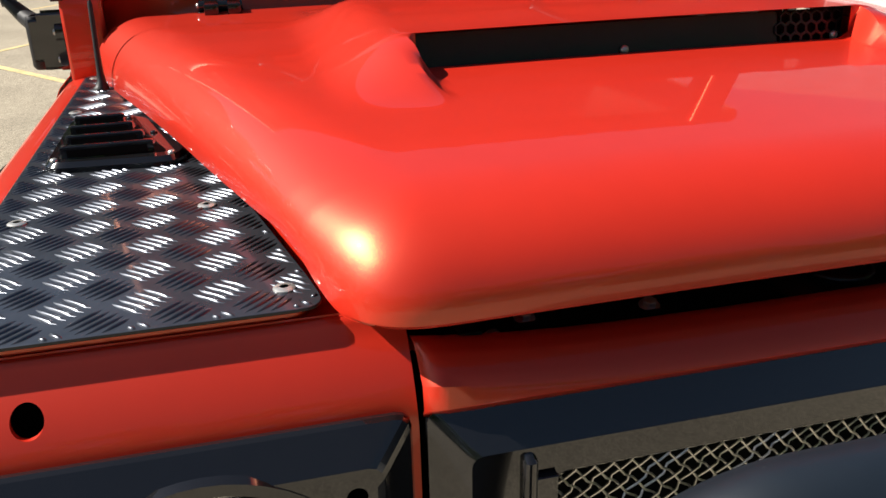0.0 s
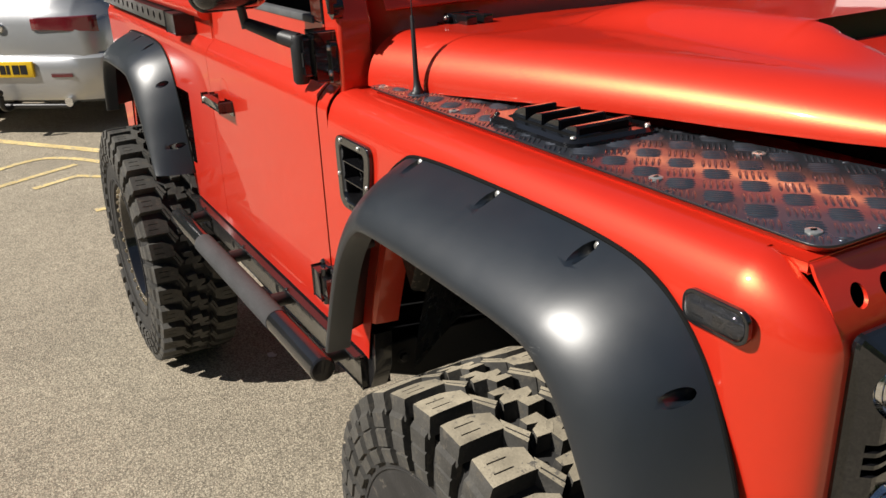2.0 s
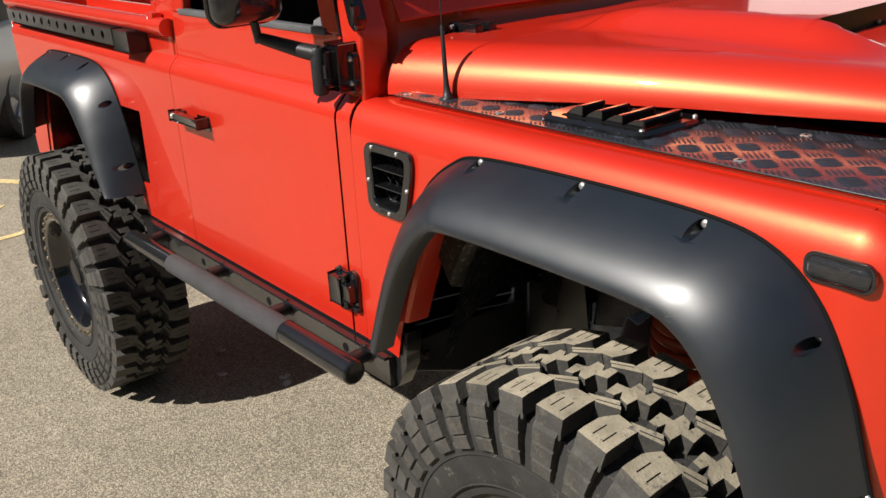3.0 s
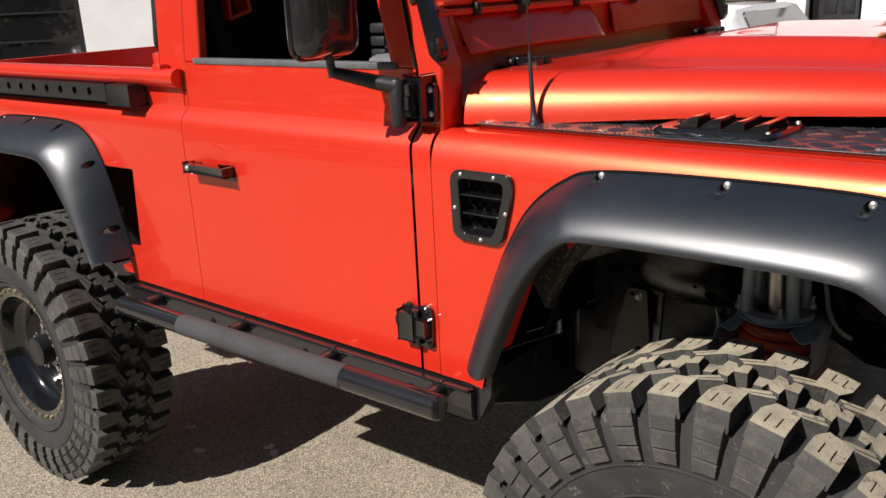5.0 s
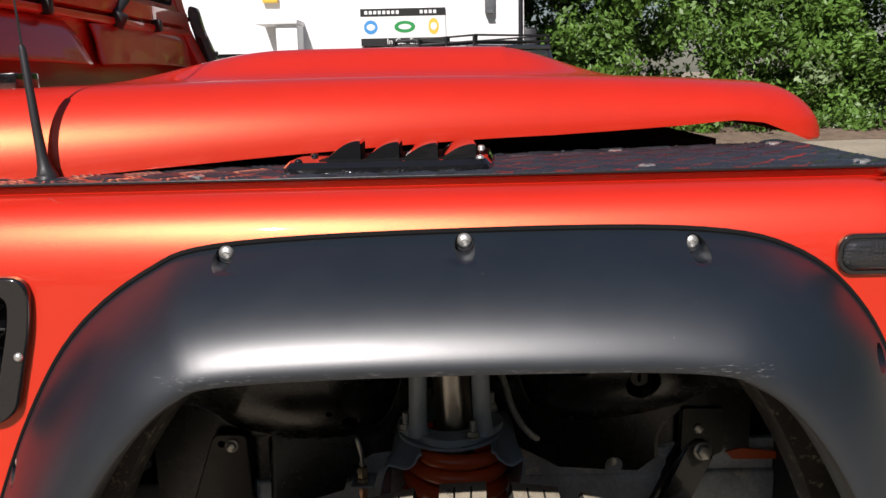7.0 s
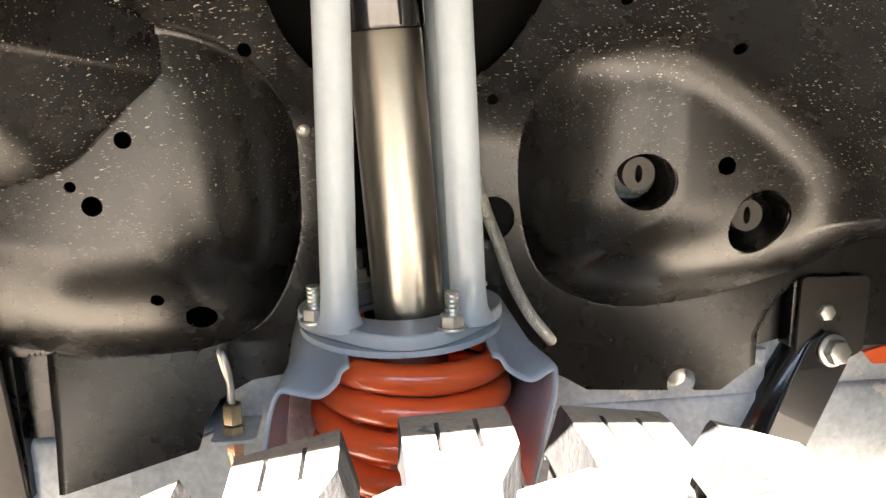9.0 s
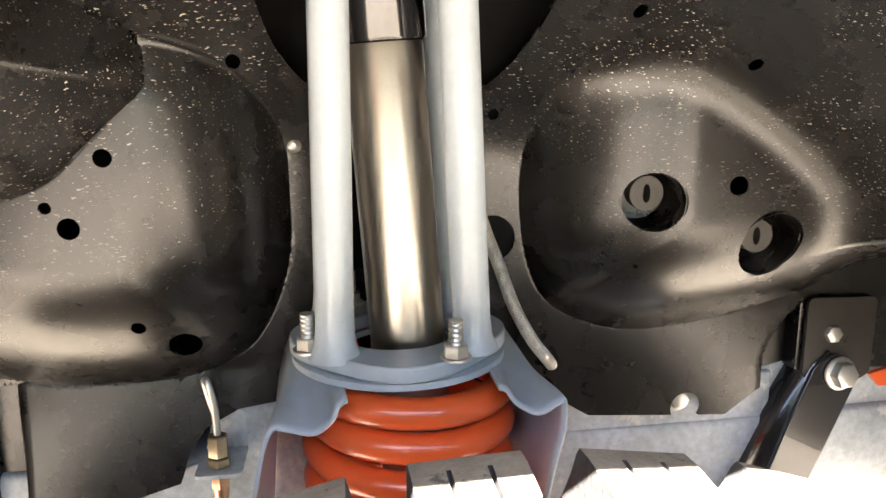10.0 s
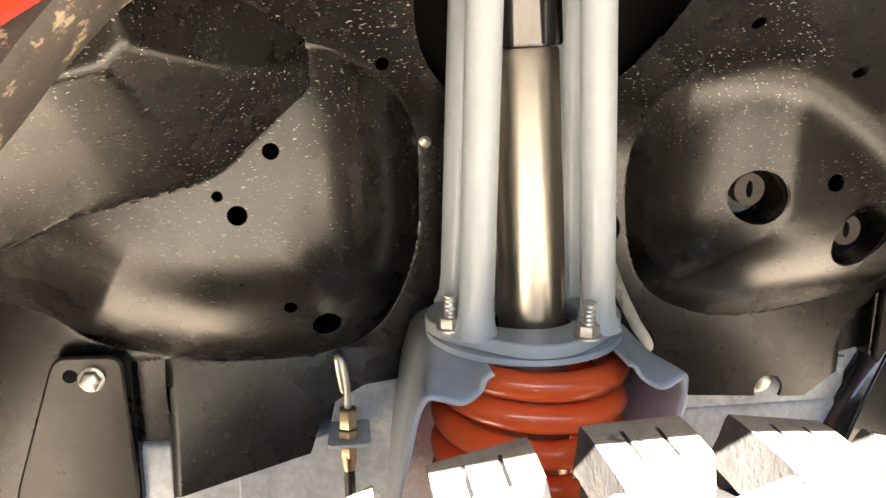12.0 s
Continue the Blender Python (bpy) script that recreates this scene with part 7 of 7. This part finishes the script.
def off_roader(at, turn):
    """A boxy dark off-roader with a roof rack; nose along +x."""
    car = thing("off_road_car", "dark navy boxy off-roader with a black roof rack", "car", at=at, turn=turn)
    bm = bmesh.new()
    put_box(bm, (-2.1, -0.85, 0.55), (0.55, 0.85, 1.25), 0.05)
    put_box(bm, (0.5, -0.80, 0.6), (1.75, 0.80, 1.20), 0.07)
    put_box(bm, (-2.08, -0.76, 1.84), (0.40, 0.76, 1.92), 0.04)
    part("body", bm, NAVY, car)
    for sgn in (-1, 1):
        for x0, x1, x2, x3 in ((-2.08, -1.96, -1.96, -2.08), (-1.05, -0.95, -0.95, -1.05), (-0.18, -0.08, -0.08, -0.18), (0.44, 0.56, 0.36, 0.26)):
            bm = bmesh.new()
            put_slab(bm, [(x0, 1.24), (x1, 1.24), (x2, 1.86), (x3, 1.86)], lambda u, v, h: Vector((u, sgn * (0.83 - (v - 1.24) * 0.12 - h), v)), 0, 0.05)
            part("pillar", bm, NAVY, car)
        bm = bmesh.new()
        put_slab(bm, [(-2.0, 1.25), (0.48, 1.25), (0.30, 1.85), (-2.0, 1.85)], lambda u, v, h: Vector((u, sgn * (0.81 - (v - 1.24) * 0.12 - h), v)), 0, 0.006)
        part("side_glass", bm, TINT, car)
        for x in (-1.4, 1.05):
            car_wheel(car, x, sgn * 0.75, 0.40, sgn)
        bm = bmesh.new()
        put_box(bm, (0.42, sgn * 0.95, 1.30), (0.50, sgn * 1.12, 1.52), 0.03)
        put_tube(bm, [(0.46, sgn * 0.84, 1.28), (0.46, sgn * 1.0, 1.33)], 0.015, 8)
        part("door_mirror", bm, PLASTIC, car)
    bm = bmesh.new()
    put_slab(bm, [(-0.74, 1.26), (0.74, 1.26), (0.68, 1.84), (-0.68, 1.84)], lambda u, v, h: Vector((0.54 - (v - 1.25) * 0.30 + h, u, v)), 0, 0.006)
    part("windscreen", bm, TINT, car)
    bm = bmesh.new()
    for x in (-1.2, -0.3):
        put_box(bm, (x, -0.6, 0.9), (x + 0.15, -0.12, 1.62), 0.05)
        put_box(bm, (x, 0.12, 0.9), (x + 0.15, 0.6, 1.62), 0.05)
    put_box(bm, (-2.0, -0.8, 0.7), (0.4, 0.8, 0.75))
    part("interior", bm, FABRIC, car)
    rack = thing("roof_rack", "black steel roof rack on a dark off-roader", "roof rack", at=at, turn=turn)
    for sgn in (-1, 1):
        for z in (1.97, 2.06):
            bm = bmesh.new()
            put_tube(bm, [(-2.05, sgn * 0.74, z), (0.36, sgn * 0.74, z)], 0.016, 8)
            part("side_bar", bm, SATIN, rack)
        for x in (-2.0, -1.2, -0.4, 0.34):
            bm = bmesh.new()
            put_box(bm, (x - 0.02, sgn * 0.70, 1.88), (x + 0.02, sgn * 0.76, 2.07), 0.004)
            part("upright", bm, SATIN, rack)
    for k in range(9):
        bm = bmesh.new()
        x = -2.05 + 2.41 * k / 8
        put_tube(bm, [(x, -0.74, 1.97), (x, 0.74, 1.97)], 0.014, 8)
        part("cross_bar", bm, SATIN, rack)
    for x in (-2.05, 0.36):
        bm = bmesh.new()
        put_tube(bm, [(x, -0.74, 2.06), (x, 0.74, 2.06)], 0.016, 8)
        part("end_bar", bm, SATIN, rack)


off_roader((0.96, 12.3, 0), -56)

# ---- white building ----
shop = thing("shop_building", "white painted brick shop with dark signs and openings", "building")
BY = 15.0


def wall_with(name, u0, u1, z1, openings, place, parent, depth=0.3):
    """One wall slab with openings (u0, u1, z0, z1) cut through it."""
    bm = bmesh.new()
    put_slab(bm, [(u0, 0.0), (u1, 0.0), (u1, z1), (u0, z1)], place, -depth, 0.0)
    w = part(name, bm, WALL, parent, "white painted brickwork", sharp=20)
    holes = bmesh.new()
    for a, b, c, d in openings:
        put_slab(holes, [(a, c - (0.1 if c == 0 else 0)), (b, c - (0.1 if c == 0 else 0)), (b, d), (a, d)], place, -depth - 0.1, 0.1)
    return cut(w, holes, True)


south = lambda u, v, h: Vector((u, BY - h, v))
OPEN = [(-4.67, -3.68, 0.0, 1.96), (-1.45, 0.10, 0.3, 2.05), (-7.75, -5.25, 0.3, 2.05), (-11.5, -9.2, 0.6, 2.1)]
wall_with("wall", -14.0, 1.62, 4.6, OPEN, south, shop)
bm = bmesh.new()
put_box(bm, (-2.95, BY - 0.80, 0), (-2.57, BY - 0.001, 2.44), 0.01)
put_box(bm, (-3.30, BY - 0.88, 2.44), (-2.55, BY - 0.001, 2.52), 0.01)
part("pier", bm, WALL, shop, "white painted pier carrying a ledge")
bm = bmesh.new()
put_box(bm, (1.62, BY - 0.1, 0), (1.85, BY + 0.2, 2.3), 0.01)
put_tube(bm, [(1.55, BY - 0.06, 0), (1.55, BY - 0.06, 4.6)], 0.04, 12)
part("downpipe", bm, FRAME, shop, "black downpipe")
bm = bmesh.new()
put_box(bm, (-4.45, BY + 0.10, 0), (-3.75, BY + 0.15, 1.98))
for x in (-4.36, -4.05):
    for z in (0.2, 0.85, 1.45):
        put_box(bm, (x, BY + 0.085, z), (x + 0.23, BY + 0.11, z + 0.42), 0.01)
part("door", bm, FRAME, shop, "black panelled door")
for u0, u1, z0, z1 in OPEN[1:]:
    bm = bmesh.new()
    put_frame(bm, [(u0, z0), (u1, z0), (u1, z1), (u0, z1)], [(u0 + 0.07, z0 + 0.07), (u1 - 0.07, z0 + 0.07), (u1 - 0.07, z1 - 0.07), (u0 + 0.07, z1 - 0.07)], south, -0.12, -0.05)
    n = 3
    for k in range(1, n):
        x = u0 + (u1 - u0) * k / n
        put_box(bm, (x - 0.025, BY + 0.06, z0), (x + 0.025, BY + 0.11, z1))
    w = part("window", bm, FRAME, shop, "dark framed shop window")
    bm = bmesh.new()
    put_slab(bm, [(u0 + 0.05, z0 + 0.05), (u1 - 0.05, z0 + 0.05), (u1 - 0.05, z1 - 0.05), (u0 + 0.05, z1 - 0.05)], south, -0.10, -0.09)
    part("pane", bm, GLOSS, w)
bm = bmesh.new()
put_box(bm, (-14, BY + 0.25, 0), (1.6, BY + 6, 4.55))
part("core", bm, DARK, shop)
bm = bmesh.new()
put_slab(bm, [(-0.4, 4.55), (6.4, 4.55), (3.0, 7.0)], lambda u, v, h: Vector((h, BY + u, v)), -14.2, 1.9)
part("roof", bm, ROOF, shop, "grey slate roof")
bm = bmesh.new()
put_box(bm, (-3.30, BY - 0.12, 2.88), (-3.02, BY, 3.16), 0.01)
part("alarm_box", bm, PRINT_Y, shop, "small yellow wall box")
bm = bmesh.new()
put_box(bm, (0.88, BY - 0.14, 2.62), (1.06, BY, 3.0), 0.01)
put_slab(bm, [(0.90, 2.60), (1.04, 2.60), (1.02, 2.66), (0.92, 2.66)], south, 0.02, 0.20)
part("wall_lamp", bm, SEALER, shop, "grey floodlight on the wall")


def sign_board(u0, u1, z0, z1, marks, words):
    sg = thing("shop_sign", "white sign board with black bands and coloured marks", "sign", "shop signs")
    bm = bmesh.new()
    put_slab(bm, [(u0, z0), (u1, z0), (u1, z1), (u0, z1)], south, 0.002, 0.05)
    part("board", bm, PRINT_W, sg)
    h = z1 - z0
    for a, b in ((z1 - h * 0.21, z1), (z0, z0 + h * 0.20)):
        bm = bmesh.new()
        put_slab(bm, [(u0, a), (u1, a), (u1, b), (u0, b)], south, 0.0505, 0.055)
        part("band", bm, PRINT, sg)
    w = u1 - u0
    for a, b in ((0.05, 0.52), (0.70, 0.95)):
        for k in range(int((b - a) * w / 0.085)):
            bm = bmesh.new()
            x = u0 + a * w + 0.085 * k
            put_slab(bm, [(x, z1 - h * 0.15), (x + 0.055, z1 - h * 0.15), (x + 0.055, z1 - h * 0.06), (x, z1 - h * 0.06)], south, 0.0555, 0.058)
            part("letter_bar", bm, PRINT_W, sg)
    for k, (f, mt, rx, rz) in enumerate(marks):
        bm = bmesh.new()
        c = (u0 + w * f, z0 + h * 0.50)
        put_slab(bm, [(c[0] + rx * math.cos(2 * math.pi * q / 28), c[1] + rz * math.sin(2 * math.pi * q / 28)) for q in range(28)], south, 0.0505, 0.054)
        part("mark", bm, mt, sg)
        bm = bmesh.new()
        put_slab(bm, [(c[0] + 0.6 * rx * math.cos(2 * math.pi * q / 28), c[1] + 0.45 * rz * math.sin(2 * math.pi * q / 28)) for q in range(28)], south, 0.0545, 0.056)
        part("mark_core", bm, PRINT_W, sg)
    if words:
        lettering("lettering", words, 0.15, Matrix.Translation(south((u0 + u1) / 2, z0 + h * 0.10, 0.058)) @ pose(0, 0, 0, 90, 0, 0), PRINT_W, sg)


sign_board(-1.48, 0.13, 2.05, 2.73, [(0.12, PRINT_B, 0.13, 0.13), (0.52, PRINT_G, 0.20, 0.11), (0.86, PRINT_Y, 0.10, 0.15)], "In-Car Ent")
sign_board(-7.79, -5.18, 2.05, 2.88, [(0.18, PRINT, 0.14, 0.14), (0.50, PRINT_B, 0.15, 0.15), (0.80, PRINT_R, 0.26, 0.10)], "Accessory Specialist")
hours = thing("opening_hours_board", "black board with white opening times", "sign")
bm = bmesh.new()
put_slab(bm, [(-6.25, 0.55), (-5.22, 0.55), (-5.22, 2.03), (-6.25, 2.03)], south, 0.002, 0.03)
part("board", bm, PRINT, hours)
for k in range(14):
    bm = bmesh.new()
    put_slab(bm, [(-6.20, 0.62 + 0.065 * k), (-5.30, 0.62 + 0.065 * k), (-5.30, 0.640 + 0.065 * k), (-6.20, 0.640 + 0.065 * k)], south, 0.0302, 0.0312)
    part("blind_slat", bm, SOIL, hours)
for k, w in enumerate(("Opening Times", "Mon - Fri", "9am - 6pm", "Saturday")):
    lettering("lettering", w, 0.115, Matrix.Translation(south(-5.80, 1.68 - 0.122 * k, 0.032)) @ pose(0, 0, 0, 90, 0, 0), PRINT_W, hours)

# wing of the building across the end of the car park
annex = thing("annex_building", "white rendered annex with a large divided window", "building")
HALF = math.sqrt(0.5)
east = lambda u, v, h: Vector((-14.0 + (u + h) * HALF, 3.5 + (u - h) * HALF, v))
AW = [(-2.63, 2.01, 0.70, 1.98)]
wall_with("wall", -4.0, 7.45, 4.0, AW, east, annex)
for u0, u1, z0, z1 in AW:
    bm = bmesh.new()
    put_frame(bm, [(u0, z0), (u1, z0), (u1, z1), (u0, z1)], [(u0 + 0.09, z0 + 0.09), (u1 - 0.09, z0 + 0.09), (u1 - 0.09, z1 - 0.09), (u0 + 0.09, z1 - 0.09)], east, -0.12, -0.02)
    for u in (-1.05, 0.55):
        put_slab(bm, [(u - 0.05, z0), (u + 0.05, z0), (u + 0.05, z1), (u - 0.05, z1)], east, -0.12, -0.03)
    for z in (1.12, 1.55):
        put_slab(bm, [(u0, z - 0.015), (u1, z - 0.015), (u1, z + 0.015), (u0, z + 0.015)], east, -0.11, -0.06)
    w = part("window", bm, FRAME, annex, "dark framed divided window")
    bm = bmesh.new()
    put_slab(bm, [(u0 + 0.05, z0 + 0.05), (u1 - 0.05, z0 + 0.05), (u1 - 0.05, z1 - 0.05), (u0 + 0.05, z1 - 0.05)], east, -0.10, -0.09)
    part("pane", bm, GLOSS, w)
bm = bmesh.new()
put_slab(bm, [(-4.0, 0.0), (7.4, 0.0), (7.4, 3.95), (-4.0, 3.95)], east, -6.0, -0.32)
part("core", bm, DARK, annex)
bm = bmesh.new()
put_slab(bm, [(0.4, 3.95), (-6.4, 3.95), (-3.0, 6.2)], lambda u, v, h: east(h, v, u), -4.2, 7.6)
part("roof", bm, ROOF, annex, "grey slate roof")
lettering("lettering", "soul", 0.26, Matrix.Translation(east(1.41, 2.13, 0.004)) @ pose(0, 0, 0, 90, 0, 45), TRIM, annex, "grey painted word")


# ---- hedge, trees and verge ----
def leaves(name, clumps, per, size, material, seed, label, category, kind="stuff"):
    """Many small bent leaves gathered in clumps (x, y, z, radius)."""
    rng = np.random.default_rng(seed)
    cl = np.array(clumps)
    n = len(cl) * per
    c = np.repeat(cl, per, axis=0)
    d = rng.normal(size=(n, 3))
    d /= np.linalg.norm(d, axis=1)[:, None]
    rad = c[:, 3] * rng.uniform(0.35, 1.08, n)
    p = c[:, :3] + d * rad[:, None] * np.array([1, 1, 0.8])
    p[:, 2] = np.maximum(p[:, 2], 0.02)
    a = rng.normal(size=(n, 3)) + d * 0.8
    a /= np.linalg.norm(a, axis=1)[:, None]
    b = np.cross(a, rng.normal(size=(n, 3)))
    b /= np.linalg.norm(b, axis=1)[:, None]
    s = size * rng.uniform(0.6, 1.3, n)[:, None]
    e = np.cross(a, b)
    pts = np.stack([p - b * s, p + e * s * 0.45, p + b * s, p - e * s * 0.45], axis=1).reshape(-1, 3)
    me = bpy.data.meshes.new(name)
    me.from_pydata(pts.tolist(), [], np.arange(n * 4).reshape(-1, 4).tolist())
    me.materials.append(material)
    return tagged(new(name, me), label, category, "", kind)


rng = np.random.default_rng(5)
cl, pale = [], []
for k in range(1500):
    x = rng.uniform(1.9, 30)
    y = 17.5 + 0.10 * (x - 2) + rng.uniform(-0.9, 2.6)
    z = rng.uniform(0.3, 7.8)
    y += 0.10 * z
    (pale if rng.random() < 0.09 and x > 6 else cl).append((x, y, z, rng.uniform(0.35, 0.75)))
leaves("hedge", cl, 270, 0.088, LEAF, 1, "tall dense green hedge of mixed shrubs and trees", "hedge")
leaves("shrub", pale, 110, 0.085, LEAF2, 2, "pale silvery shrubs in the hedge", "shrub")
low = []
for k in range(160):
    x = rng.uniform(2.2, 24)
    low.append((x, 16.2 + 0.06 * x + rng.uniform(-0.35, 0.6), rng.uniform(0.05, 0.5), rng.uniform(0.2, 0.4)))
leaves("weeds", low, 70, 0.075, LEAF, 3, "low weeds along the foot of the hedge", "weeds")
bm = bmesh.new()
rows = []
for i in range(40):
    x = 1.6 + 30 * i / 39
    y = 15.2 + 0.08 * x
    rows.append([(x, y - 0.25 + 0.12 * math.sin(x * 1.7), 0.006), (x, y + 0.1, 0.06), (x, y + 0.6, 0.14), (x, y + 4.0, 0.35), (x, y + 9, 0.4)])
put_quads(bm, rows)
solid("verge", bm, SOIL, "bare soil verge at the foot of the hedge", "verge", kind="structure")


def build_tree(x, y, height, seed):
    rng = np.random.default_rng(seed)
    tr = thing("tree", "added broad-leaved tree with an uneven green crown", "tree", "trees round the car park", at=(x, y, 0))
    bm = bmesh.new()
    put_tube(bm, [(0, 0, -0.05), (0.05, 0.02, height * 0.25), (-0.05, 0.05, height * 0.5), (0.02, 0, height * 0.75)], [0.24, 0.18, 0.12, 0.05], 10)
    cl = []
    for k in range(16):
        a, z = rng.uniform(0, 6.28), height * rng.uniform(0.3, 0.75)
        r = height * rng.uniform(0.15, 0.32)
        tip = (r * math.cos(a), r * math.sin(a), z + height * rng.uniform(0.06, 0.22))
        put_tube(bm, [(0, 0, z * 0.85), (tip[0] * 0.5, tip[1] * 0.5, z), tip], [0.07, 0.045, 0.015], 6)
        for q in range(4):
            cl.append((tip[0] + rng.normal() * 0.45, tip[1] + rng.normal() * 0.45, tip[2] + rng.normal() * 0.4, rng.uniform(0.4, 0.8)))
    part("trunk", bm, BARK, tr)
    ob = leaves("crown", cl, 80, 0.13, LEAF, seed + 50, "", "", "")
    ob.parent = tr


# mostly unseen trees, added so the paint has something to reflect
for k, (x, y, h) in enumerate(((24, 4, 8), (26, -4, 9), (23, -12, 8), (15, -20, 9), (6, -24, 8), (-4, -25, 9), (-14, -22, 8), (-24, -8, 9), (-22, -2, 8), (20, 11, 8))):
    build_tree(x, y, h, 100 + k)


# tree belts: those at -y and +x are unseen, added to dim reflections and fill
belt = []
for k in range(420):
    x = rng.uniform(-26, 24)
    belt.append((x, -17.5 + rng.uniform(-1.5, 1.2), rng.uniform(0.4, 8.5), rng.uniform(0.6, 1.2)))
for k in range(260):
    y = rng.uniform(-17, 13)
    belt.append((19.5 + rng.uniform(-1.2, 1.5), y, rng.uniform(0.4, 8.5), rng.uniform(0.6, 1.2)))
for k in range(330):
    y = rng.uniform(-18, 2)
    belt.append((-24.0 + 0.25 * (y + 8) + rng.uniform(-1.4, 1.2), y, rng.uniform(0.3, 10.5), rng.uniform(0.6, 1.2)))
leaves("tree_belt", belt, 110, 0.22, LEAF, 9, "green tree belt beyond the car park and unseen belts added to dim sky fill", "trees")


# fallen petals on the ground beside the truck
for k, (x, y, a) in enumerate(((-2.24, -0.53, 20), (-1.85, -0.45, 75), (-1.80, -0.47, 140), (-2.05, -0.62, 200))):
    bm = bmesh.new()
    put_quads(bm, [[(0.024 * u * (1 - 0.5 * v * v), 0.015 * v, 0.001 + 0.006 * u * u + 0.002 * v * v) for v in (-1, -0.5, 0, 0.5, 1)] for u in (-1, -0.6, 0, 0.6, 1)])
    pe = part("fallen_petal", bm, PETAL, None, thick=0.0006)
    pe.location, pe.rotation_euler = (x, y, 0.003), (0, 0, radians(a))
    tagged(pe, "small white curled petal fallen on the tarmac", "petal", "petals on the ground")
